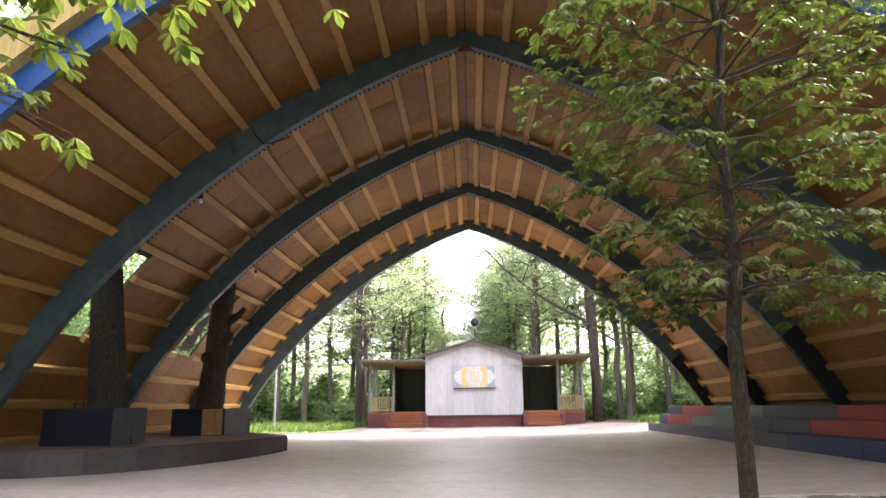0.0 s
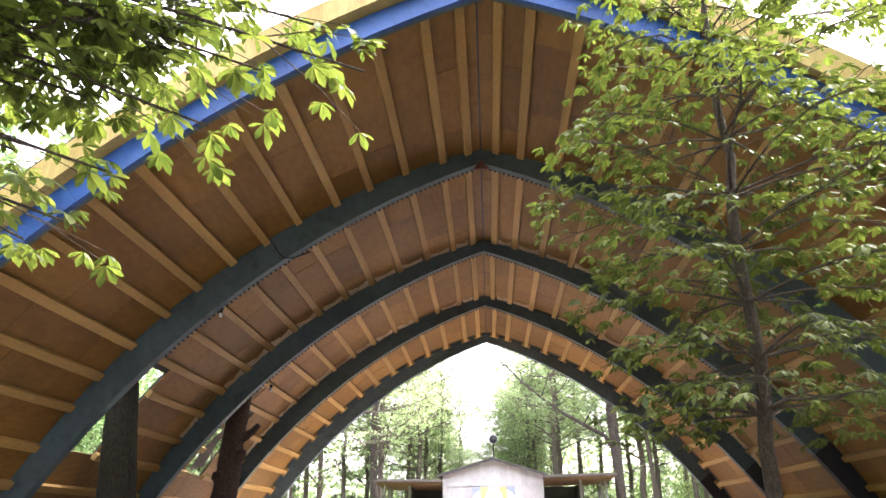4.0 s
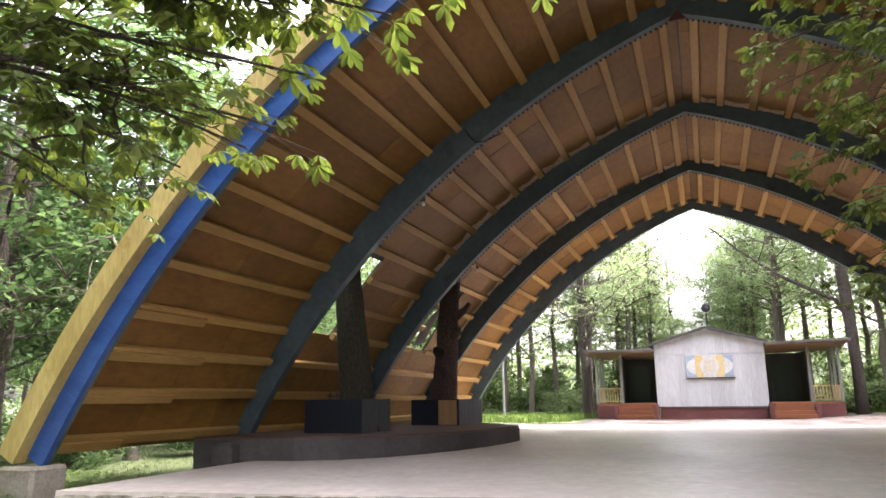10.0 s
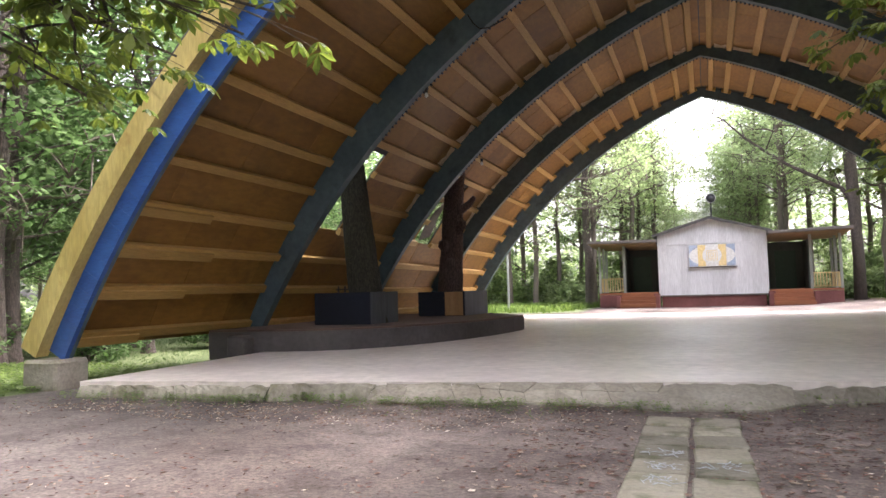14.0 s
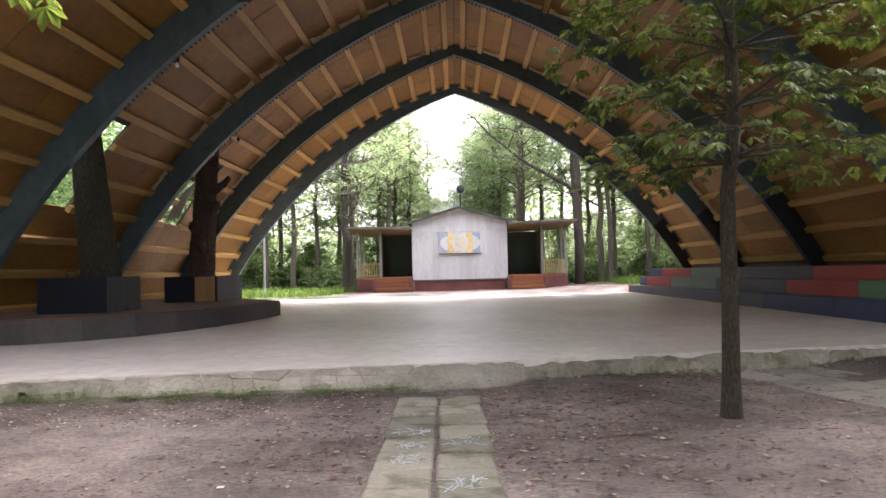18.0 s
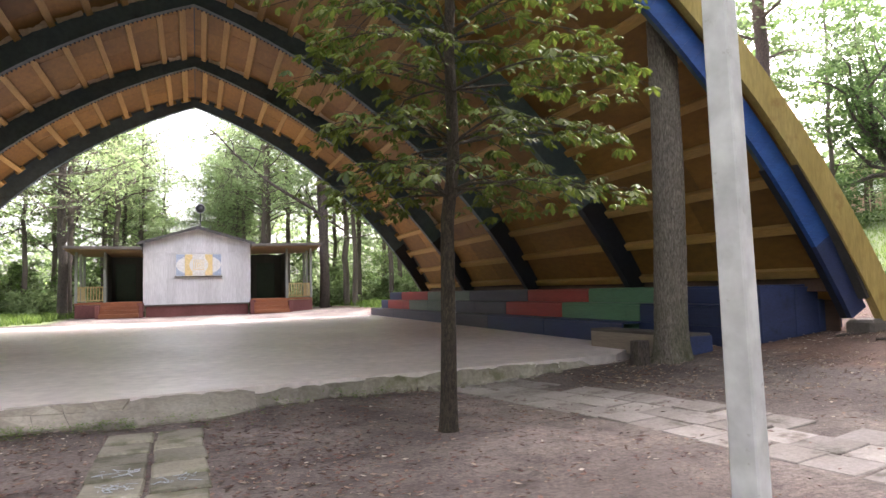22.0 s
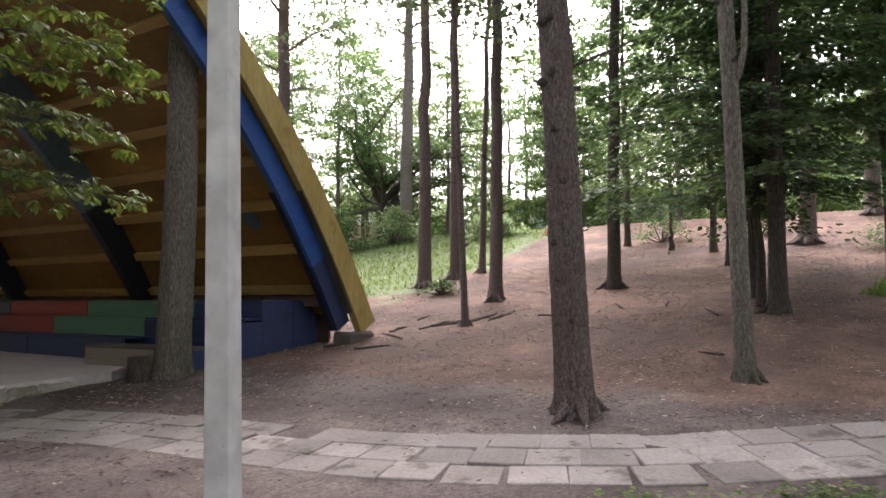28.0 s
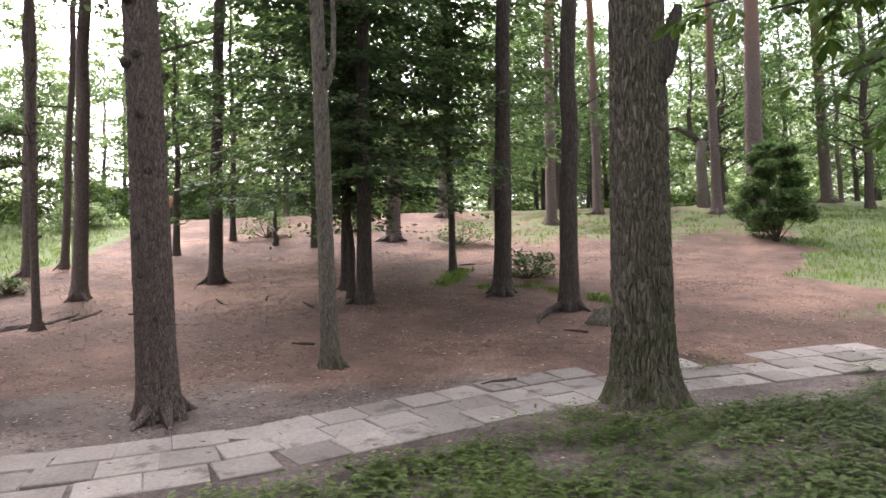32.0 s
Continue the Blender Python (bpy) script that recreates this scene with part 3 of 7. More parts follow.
def rib_half(y, side, a0, a1, mat, label, steps=26, thick=0.24, name="rib", shift=0.0, low=0.0, top=None):
    g = Geo()
    for k in range(steps + 1):
        a = a0 + (a1 - a0) * k / steps
        p, q = arc(a, low, side), arc(a, depth_at(a) if top is None else top, side)
        if k == steps and abs(a1 - A_TOP) < 1e-6:
            p.x = q.x = 0.0
        p.x, q.x = p.x + shift, q.x + shift
        for yy in (y - thick / 2, y + thick / 2):
            g.v += [(p.x, yy, p.z), (q.x, yy, q.z)]
    for k in range(steps):
        i = 4 * k
        g.f += [(i, i + 1, i + 5, i + 4), (i + 2, i + 6, i + 7, i + 3), (i, i + 4, i + 6, i + 2), (i + 1, i + 3, i + 7, i + 5)]
    g.f += [(0, 2, 3, 1), (4 * steps, 4 * steps + 1, 4 * steps + 3, 4 * steps + 2)]
    return part(name, g, mat, canopy, label)


for k, y in enumerate(ARCH_Y):
    for side in (-1, 1):
        zf = (0.5 if k == 0 else 0.55) if side < 0 else (0.88 if k == 0 else 1.2)
        a0 = foot_angle(zf)
        if side > 0 and k > 0:
            am = foot_angle(3.6)
            rib_half(y, side, a0, am, RIBLOW, "black painted foot of the arch", 10)
            rib_half(y, side, am, A_TOP, RIB, "dark teal painted arch", 20)
        elif k == 0:
            am, face = (foot_angle(2.2) if side > 0 else a0), {"shift": FRONT_X, "low": FRONT_LOW, "top": FRONT_TOP}
            if side > 0:
                rib_half(y - 0.1, side, a0, am, NAVY, "navy painted foot of the front arch", 6, 0.1, **face)
            boards = 46
            for i in range(boards):
                b0, b1 = am + (A_TOP - am) * i / boards, am + (A_TOP - am) * (i + 1) / boards + (0.0002 if i < boards - 1 else 0)
                rib_half(y - 0.1 + 0.0012 * (i % 3), side, b0, b1, BLUE, "", 2, 0.1, "arch_board", **face)
            # dark timber behind the painted face
            ad = foot_angle(3.6) if side > 0 else a0
            if side > 0:
                rib_half(y + 0.02, side, a0, ad, RIBLOW, "black painted timber behind the front arch", 10, 0.14, "inner_board", FRONT_X, 0.02, 0.5)
            rib_half(y, side, ad, A_TOP, RIB, "dark inner timber of the front arch", 24, 0.098, "inner_board", FRONT_X, 0.045, 0.5)
        else:
            rib_half(y, side, a0, A_TOP, RIB, "dark teal painted arch", 26)
        # small teeth under the back edge
        if k:
            g = Geo()
            steps = 118
            for i in range(48, steps):
                a = a0 + (A_TOP - a0) * i / steps
                p = arc(a, -0.012, side)
                g.box(Matrix.Translation((p.x, y + 0.1, p.z)) @ Matrix.Rotation(side * (a - math.pi / 2) * 1.0, 4, "Y"), 0.045, 0.05, 0.06)
            tagged(part("dentil_strip", g, RIBLOW, canopy), kind="stuff")

# yellow edge of the roof over the front arch, in board lengths, with a brown underside behind it
def edge_strip(side, b0, b1, low, high, ya, yb, last):
    g = Geo()
    for j in range(5):
        a = b0 + (b1 - b0) * j / 4
        p, q = arc(a, low, side), arc(a, high(a), side)
        if last and j == 4:
            p.x = q.x = side * 0.004
        p.x, q.x = p.x + 0.22, q.x + 0.22
        for yy in (ya, yb):
            g.v += [(p.x, yy, p.z), (q.x, yy, q.z)]
    for j in range(4):
        k = 4 * j
        g.f += [(k, k + 1, k + 5, k + 4), (k + 2, k + 6, k + 7, k + 3), (k, k + 4, k + 6, k + 2), (k + 1, k + 3, k + 7, k + 5)]
    g.f += [(0, 2, 3, 1), (16, 17, 19, 18)]
    return g


for side in (-1, 1):
    a0 = foot_angle(0.6 if side < 0 else 0.88, 0.5)
    n = 9
    for i in range(n):
        b0, b1 = a0 + (A_TOP - a0) * i / n, a0 + (A_TOP - a0) * (i + 1) / n - 0.0006
        part("edge_board", edge_strip(side, b0, b1, FRONT_TOP + (0.02 if side < 0 else -0.07), lambda a: max(0.9, depth_at(a) + 0.17), 9.2, 9.245, i == n - 1), YELLOW, canopy, "yellow painted roof edge board")
        part("eave_underside", edge_strip(side, b0, b1, FRONT_TOP + 0.035, lambda a: max(0.88, depth_at(a) + 0.14), 9.247, 9.47, i == n - 1), YELLOW, canopy, "ochre painted underside of the eave")

# battens and plywood, bay by bay
rnd = random.Random(21)
# ragged holes in the lining: lowest and highest z, and their stretch of the bay
HOLES = {(1, -1): (3.5, 5.6, 0.0, 2.3), (2, -1): (3.5, 5.6, 1.85, 3.45)}


def round_hole(y0, y1, hole, bay, gap=0.0):
    """The stretches of a bay's length that a hole leaves."""
    if not hole:
        return [(y0, y1)]
    a, b = ARCH_Y[bay] + hole[2] + gap, ARCH_Y[bay] + hole[3] - gap
    return [(u, v) for u, v in ((y0, a), (b, y1)) if v - u > 0.3]
for bay in range(4):
    y0, y1 = ARCH_Y[bay] + (0.32 if bay == 0 else 0.13), ARCH_Y[bay + 1] - 0.13
    for side in (-1, 1):
        a_low = foot_angle(0.75 if side < 0 else 1.25, 0.5)
        angles = [A_TOP + s / (RAD + 0.7) for s in (0.27, *[0.96 + 0.987 * k for k in range(16)])]
        angles = [a for a in angles if a < a_low - 0.01]
        for i, a in enumerate(angles):
            d = depth_at(a)
            hole = HOLES.get((bay, side))
            z = arc(a, d, side).z
            torn = hole if hole and hole[0] - 0.1 < z < hole[1] + 0.1 else None
            tilt = rnd.uniform(-0.012, 0.012)
            p = arc(a + tilt * 0.2, d - 0.075, side)
            for ya, yb in round_hole(y0, y1, torn, bay, 0.1):
                e0, e1 = rnd.uniform(-0.05, 0.02), rnd.uniform(-0.1, 0.0)
                L = (yb + e1) - (ya + e0)
                m = Matrix.Translation((p.x, ya + e0 + L / 2, p.z)) @ Matrix.Rotation(side * (a - math.pi / 2), 4, "Y") @ Matrix.Rotation(tilt * 0.4, 4, "Z")
                part("batten", Geo().box(m, rnd.uniform(0.17, 0.21), L, 0.14, 0.008), BATTEN, canopy)
            if bay == 0 and side < 0 and i > 12:
                # a second, shorter board nailed under the low battens
                reach = (1.6, 2.3, 2.9, 2.5)[i % 4]
                m2 = Matrix.Translation((p.x, y0 + reach / 2, p.z - 0.1)) @ Matrix.Rotation(side * (a - math.pi / 2), 4, "Y")
                part("doubling_board", Geo().box(m2, 0.2, reach, 0.135, 0.008), BATTEN, canopy)
            if bay == 3:
                part("end_block", Geo().box(Matrix.Translation((p.x, y1 - 0.12, p.z)) @ Matrix.Rotation(side * (a - math.pi / 2), 4, "Y"), 0.42, 0.13, 0.15, 0.01), BATTEN, canopy)
        if side > 0:
            ridge = arc(A_TOP, depth_at(A_TOP), side).z
            part("ridge_seam", box(0.035, y1 - y0 + 0.1, 0.03, (0.0, (y0 + y1) / 2, ridge - 0.012)), RIBLOW, canopy, "dark open seam along the ridge")
        # torn plywood edges where the sheets meet the next arch
        for i in range(len(angles) - 1):
            if rnd.random() < 0.2 or arc(angles[i + 1], 0, side).z < 3.0:
                continue
            g = Geo()
            b0, b1 = angles[i] + 0.006, angles[i + 1] - 0.006
            deep = rnd.uniform(0.2, 0.46)
            for k in range(9):
                a = b0 + (b1 - b0) * k / 8
                w = deep * (0.25 + 0.5 * abs(k / 8 - 0.5) * 2 + 0.25 * rnd.random())
                p, q = arc(a, depth_at(a) - 0.012, side), arc(a, depth_at(a) - 0.05 - 0.03 * rnd.random(), side)
                g.v += [(p.x, y1 - w, p.z), (q.x, y1 + 0.02, q.z)]
            g.f = [(2 * k, 2 * k + 1, 2 * k + 3, 2 * k + 2) for k in range(8)]
            if 0 < bay < 3:
                part("torn_edge", g, TORN, canopy, "torn plywood edge with leaking daylight in its pale colour")
        # plywood sheets between the battens
        cuts = [A_TOP] + angles + [a_low]
        for i in range(len(cuts) - 1):
            b0, b1 = cuts[i], cuts[i + 1]
            zm = arc((b0 + b1) / 2, depth_at(b0), side).z
            hole = HOLES.get((bay, side))
            start, end = ARCH_Y[bay] - (0.12 if bay == 0 else 0.0), ARCH_Y[bay + 1] + (-0.42 if bay == 3 else 0.0)
            spans = []
            for s, stop in round_hole(start, end, hole if hole and hole[0] < zm < hole[1] else None, bay):
                while s < stop - 0.01:
                    e = min(stop, s + rnd.choice((1.52, 2.44, 2.44, 3.0)))
                    if stop - e < 0.5:
                        e = stop
                    spans.append((s, e))
                    s = e
            for s, e in spans:
                g = Geo()
                lift = rnd.uniform(0.0, 0.012)
                for a in (b0 + 0.0003, (b0 + b1) / 2, b1 - 0.0003):
                    d = depth_at(a) + lift
                    p, q = arc(a, d, side), arc(a, d + 0.018, side)
                    if a < A_TOP + 0.001:
                        p.x = q.x = 0.0
                    for yy in (s + 0.004, e - 0.004):
                        g.v += [(p.x, yy, p.z), (q.x, yy, q.z)]
                for j in (0, 4):
                    g.f += [(j, j + 4, j + 6, j + 2), (j + 1, j + 3, j + 7, j + 5), (j, j + 1, j + 5, j + 4), (j + 2, j + 6, j + 7, j + 3)]
                g.f += [(0, 2, 3, 1), (8, 9, 11, 10)]
                part("plywood_sheet", g, PLY, canopy)
        # dark kicking board behind the seats
        if side > 0:
            p = arc(foot_angle(1.45, 0.45), 0.4, side)
            part("kick_board", Geo().box(Matrix.Translation((p.x - 0.1, (ARCH_Y[bay] + ARCH_Y[bay + 1]) / 2, p.z + 0.2)) @ Matrix.Rotation(radians(28), 4, "Y"), 0.03, 5.7, 0.5), STAGETOP, canopy)
# pale sheet torn loose in the second hole
g = Geo()
rag = [(143.4, 23.9), (141.6, 23.6), (139.9, 23.75), (138.2, 24.15), (138.8, 24.6), (140.3, 24.5), (141.6, 24.75), (142.9, 25.0)]
for off in (0.0, 0.014):
    for deg, y in rag:
        v = arc(radians(deg), depth_at(radians(deg)) + 0.03 + off + 0.1 * (y - 23.9), -1)
        g.v.append((v.x, y, v.z))
n = len(rag)
g.f = [tuple(range(n)), tuple(range(2 * n - 1, n - 1, -1))] + [(k, (k + 1) % n, n + (k + 1) % n, n + k) for k in range(n)]
part("loose_sheet", g, GREYWOOD, canopy, "pale weathered sheet torn loose at the hole")
# roof felt over the sheets keeps the daylight out
for side in (-1, 1):
    for bay in range(4):
        hole = HOLES.get((bay, side))
        a_low = foot_angle(0.75 if side < 0 else 1.25, 0.5)
        zones = [(A_TOP, a_low, ARCH_Y[bay] - 0.34 * (bay == 0), ARCH_Y[bay + 1] + 0.3 * (bay == 3))]
        if hole:
            h1, h0 = foot_angle(hole[1], 0.7), foot_angle(hole[0], 0.7)
            ya, yb = zones[0][2:]
            zones = [(A_TOP, h1, ya, yb), (h0, a_low, ya, yb)] + [(h1, h0, u, v) for u, v in round_hole(ya, yb, hole, bay, -0.05)]
        for z0, z1, ya, yb in zones:
            g, n = Geo(), max(2, int((z1 - z0) / 0.05))
            for j in range(n + 1):
                a = z0 + (z1 - z0) * j / n
                p, q = arc(a, depth_at(a) + 0.05, side), arc(a, depth_at(a) + 0.12, side)
                if a < A_TOP + 1e-6:
                    p.x = q.x = 0.0
                for yy in (ya, yb):
                    g.v += [(p.x, yy, p.z), (q.x, yy, q.z)]
            for j in range(n):
                k = 4 * j
                g.f += [(k, k + 4, k + 6, k + 2), (k + 1, k + 3, k + 7, k + 5), (k, k + 1, k + 5, k + 4), (k + 2, k + 6, k + 7, k + 3)]
            g.f += [(0, 2, 3, 1), (4 * n, 4 * n + 1, 4 * n + 3, 4 * n + 2)]
            part("roof_felt", g, ROOFDARK, canopy)
# red plate at the ridge of the second arch
g = Geo()
g.add([(-0.2, 15.36, 10.16), (0.2, 15.36, 10.16), (0, 15.36, 10.42), (-0.2, 15.40, 10.16), (0.2, 15.40, 10.16), (0, 15.40, 10.42)], [(0, 1, 2), (3, 5, 4), (0, 3, 4, 1), (1, 4, 5, 2), (2, 5, 3, 0)])
part("ridge_plate", g, BRICK, canopy, "small red plate at the ridge")
# brown skirting that closes the shell behind the seats
for i in range(8):
    part("skirting_board", box(0.04, 2.95, 1.5, (11.68, 11.35 + 2.96 * i, 0.66), 0.006), SKIRT, canopy, "dark brown skirting board")
p = arc(radians(144.4), depth_at(radians(144.4)) - 0.012, 1)
m = Matrix.Translation((p.x, 11.0, p.z)) @ Matrix.Rotation(radians(144.4 - 90), 4, "Y")
g = Geo()
for r, z in ((0.29, 0.0), (0.27, -0.02), (0.2, -0.025)):
    g.v += [tuple(m @ Vector((r * math.cos(math.tau * k / 20), 0.8 * r * math.sin(math.tau * k / 20), z))) for k in range(20)]
g.f = [(20 * j + k, 20 * j + (k + 1) % 20, 20 * j + 20 + (k + 1) % 20, 20 * j + 20 + k) for j in range(2) for k in range(20)] + [tuple(range(40, 60))]
part("round_cover", g, RIB, canopy, "dark green round cover on the plywood")

# foundation blocks of the front arch
for name, at, size, lab in (("footing", (-11.58, 9.5, 0.24), (0.8, 0.8, 0.62), "weathered concrete footing block under the blue arch"), ("footing", (12.0, 9.45, 0.66), (0.85, 0.55, 0.42), "low concrete footing sunk in the slope under the arch")):
    tagged(part(name, box(*size, at, 0.06, (0, 0, 4)), RAW if at[0] < 0 else BLOCKGREY), lab, "footing", "arch footings")

tagged(part("footing", box(0.5, 0.55, 0.5, (-10.55, 13.62, 0.45), 0.05, (0, 0, 8)), STAGEMAT), "dark stained concrete footing block beside the stage", "footing", "arch footings")
# bulbs on the arches and a loose cable
for x, y, z in ((-6.5, 15.72, 6.62), (-7.0, 21.72, 5.95)):
    t = thing("bulb_holder", "bare bulb in a black holder under the arch", "lamp", "bulbs on the arches")
    part("socket", Geo().tube([(x, y, z + 0.1), (x, y, z)], [0.05, 0.045], 8), RUBBER, t)
    part("bulb", Geo().tube([(x, y, z), (x, y, z - 0.04), (x, y, z - 0.09), (x, y, z - 0.12)], [0.025, 0.05, 0.05, 0.02], 8), BULBGLASS, t, smooth=True)
g = Geo()
g.tube([(-5.25, 15.42, 8.3), (-5.1, 15.42, 8.05), (-4.95, 15.42, 7.9), (-4.75, 15.55, 7.95), (-4.4, 15.8, 8.2)], [0.018] * 5, 6)
tagged(part("cable", g, RUBBER), "loose black electric cable hanging at the arch", "cable")

# ---- low curved stage with two boxed trees ----
stage = thing("stage", "low curved stage with a grey painted concrete front", "stage")
front = [(-11.6, 13.75), (-10.2, 13.8), (-9.0, 14.0), (-8.1, 14.5), (-7.35, 15.3), (-6.8, 16.3), (-6.3, 17.6), (-5.95, 19.0), (-5.75, 20.5), (-5.72, 21.6)]
back = [(-6.4, 22.6), (-8.0, 24.6), (-10.4, 25.6), (-11.6, 24.0)]
shrink = [(p[0] - 0.05, p[1] + 0.05) for p in front]
part("platform", Geo().slab(shrink + back, 0.1, 0.78), STAGEMAT, stage)
part("deck", Geo().slab([(p[0] + 0.02, p[1] - 0.03) for p in front] + [(-6.35, 22.65), (-8.0, 24.65), (-10.4, 25.65), (-11.6, 24.05)], 0.784, 0.83), STAGETOP, stage, "brown timber stage deck")
for (xa, ya), (xb, yb) in zip(front, front[1:]):
    L = math.hypot(xb - xa, yb - ya)
    m = Matrix.Translation(((xa + xb) / 2, (ya + yb) / 2, 0.54)) @ Matrix.Rotation(math.atan2(yb - ya, xb - xa), 4, "Z")
    part("panel", Geo().box(m, L + 0.01, 0.05, 0.47, 0.003), STAGEMAT, stage)


def planter(x0, x1, y, deep, z, h, planks):
    t = thing("tree_box", "dark navy wooden box built round a trunk on the stage", "planter", "tree boxes on the stage")
    panel = part("front_panel", box(x1 - x0, 0.04, h, ((x0 + x1) / 2, y, z + h / 2), 0.006), DARKBOX, t)
    n = 4
    for i in range(n):
        part("side_plank", box(0.04, deep / n - 0.012, h + 0.02 * (i % 2), (x1 + 0.01 + 0.008 * (i % 2), y + deep * (i + 0.5) / n, z + h / 2), 0.006, (0, 0, -3)), GREYBLUE, t, "grey-blue painted plank")
    part("rear_panel", box(x1 - x0, 0.04, h, ((x0 + x1) / 2, y + deep, z + h / 2), 0.006), DARKBOX, t)
    part("left_panel", box(0.04, deep, h, (x0, y + deep / 2, z + h / 2), 0.006), DARKBOX, t)
    part("soil", box(x1 - x0 - 0.06, deep - 0.06, 0.1, ((x0 + x1) / 2, y + deep / 2, z + h - 0.2)), SOIL, t)
    for px, pw in planks:
        part("plank", box(pw, 0.03, h - 0.03, (px, y - 0.037, z + h / 2), 0.006), TANWOOD, panel, "tan bare plank")
    return t


planter(-9.95, -8.3, 15.95, 1.6, 0.83, 0.84, [])
planter(-9.4, -7.74, 21.7, 2.4, 0.83, 0.82, [(-8.11, 0.64)])
# pale frame leaning behind the first box
t = thing("picket_frame", "small pale wooden frame standing behind the box", "frame")
for i in range(3):
    part("upright", box(0.04, 0.04, 0.55, (-10.35 + 0.22 * i, 17.9, 1.1 + 0.5)), GREYWOOD, t)
part("crosspiece", box(0.56, 0.03, 0.04, (-10.13, 17.87, 1.78)), GREYWOOD, t)

# ---- tiered seats ----
def row_x(x, y):
    return x - 0.04 * (y - 13)


def tier(x, z0, z1, deep, runs, label):
    t = thing("bench_tier", label, "bench", "tiered seats")
    for ya, yb, mat in runs:
        n = max(1, round((yb - ya) / 3.0))
        for i in range(n):
            p, q = ya + (yb - ya) * i / n, ya + (yb - ya) * (i + 1) / n
            m = Matrix.Translation((row_x(x, (p + q) / 2), (p + q) / 2, (z0 + z1) / 2)) @ Matrix.Rotation(math.atan(0.04), 4, "Z")
            part("front_board", Geo().box(m, 0.05, q - p - 0.012, z1 - z0, 0.008), mat, t)
            m = Matrix.Translation((row_x(x + deep / 2 - 0.02, (p + q) / 2), (p + q) / 2, z1 + 0.024)) @ Matrix.Rotation(math.atan(0.04), 4, "Z")
            part("seat_board", Geo().box(m, deep, q - p - 0.008, 0.045, 0.01), mat, t)
    return t


tier(9.0, 0.3, 0.74, 0.62, [(13.1, 20.0, NAVY), (20.0, 26.0, INDIGO), (26.0, 33.3, INDIGO)], "lowest seat tier of navy and grey-violet boards on the floor")
tier(9.55, 0.76, 1.14, 0.5, [(10.25, 13.2, NAVY), (13.2, 16.5, GREEN), (16.5, 19.8, RED), (19.8, 24.5, INDIGO), (24.5, 29.1, PALE), (29.1, 32.2, RED), (32.2, 33.3, NAVY)], "middle seat tier of navy, green, red and grey boards")
tier(10.0, 1.16, 1.50, 1.5, [(10.25, 12.2, NAVY), (12.2, 15.9, GREEN), (15.9, 19.2, RED), (19.2, 23.6, INDIGO), (23.6, 28.0, PALE), (28.0, 31.5, RED), (31.5, 33.3, NAVY)], "top seat tier of navy, green, red and grey boards")
for i in range(2):
    part("kick_board", box(0.05, 1.46, 0.62, (9.5, 10.99 + 1.47 * i, 0.46), 0.008), NAVY, t)
part("kick_board", box(0.05, 1.46, 0.46, (9.51, 13.93, 0.53), 0.008), GREEN, t)
t = thing("bench_end", "navy boarded end wall of the tiered seats", "panel")
for i, (xa, xb, zb, zt) in enumerate(((9.5, 10.05, 0.25, 1.12), (10.05, 10.9, 0.3, 1.52), (10.9, 11.5, 0.4, 1.50), (11.5, 12.1, 0.5, 1.25))):
    part("board", box(xb - xa - 0.008, 0.05, zt - zb, ((xa + xb) / 2, 10.2 + 0.003 * i, (zt + zb) / 2), 0.008), NAVY, t)
# bench of planks round the trunk
t = thing("plank_bench", "weathered plank bench on a short post round the trunk", "bench")
part("seat", box(0.5, 2.9, 0.06, (8.6, 11.75, 0.66), 0.01, (0, 0, 6)), GREYWOOD, t)
part("front_panel", box(0.05, 2.8, 0.42, (8.36, 11.75, 0.42), 0.008, (0, 0, 6)), BENCHTAN, t, "faded tan front panel")
part("end_panel", box(0.55, 0.05, 0.44, (8.76, 10.33, 0.43), 0.008, (0, 0, 6)), NAVY, t, "navy end panel")
part("end_panel", box(0.4, 0.05, 0.4, (8.5, 13.16, 0.44), 0.008, (0, 0, 6)), BENCHTAN, t)
part("post", box(0.3, 0.08, 0.36, (8.75, 13.0, 0.46), 0.01), GREYWOOD, t)
part("post", box(0.3, 0.08, 0.46, (8.55, 10.5, 0.42), 0.01), GREYWOOD, t)
g = Geo().tube([(7.45, 10.35, 0.08), (7.45, 10.35, 0.5), (7.45, 10.35, 0.62)], [0.17, 0.165, 0.16], 14)
tagged(part("stump", g, DARKBARK), "dark sawn stump used as a stool beside the trunk", "stump")

# ---- little pavilion behind the floor ----
HY = 43.0
house = thing("pavilion", "whitewashed boarded pavilion with a porch on either side", "house")
WX0, WX1 = -2.87, 3.1
ZB = 0.46
g = Geo()
wall_out = [(WX0, 1.1), (WX1, 1.1), (WX1 + 0.02, 4.72), (0.12, 5.58), (WX0 + 0.02, 4.72)]
for yy in (HY + 0.02, HY + 5.0):
    g.v += [(x, yy, z) for x, z in wall_out]
g.f += [(0, 1, 2, 3, 4), (9, 8, 7, 6, 5)] + [(i, 5 + i, 5 + (i + 1) % 5, (i + 1) % 5) for i in range(5)]
wall = part("wall", g, WHITEWALL, house)
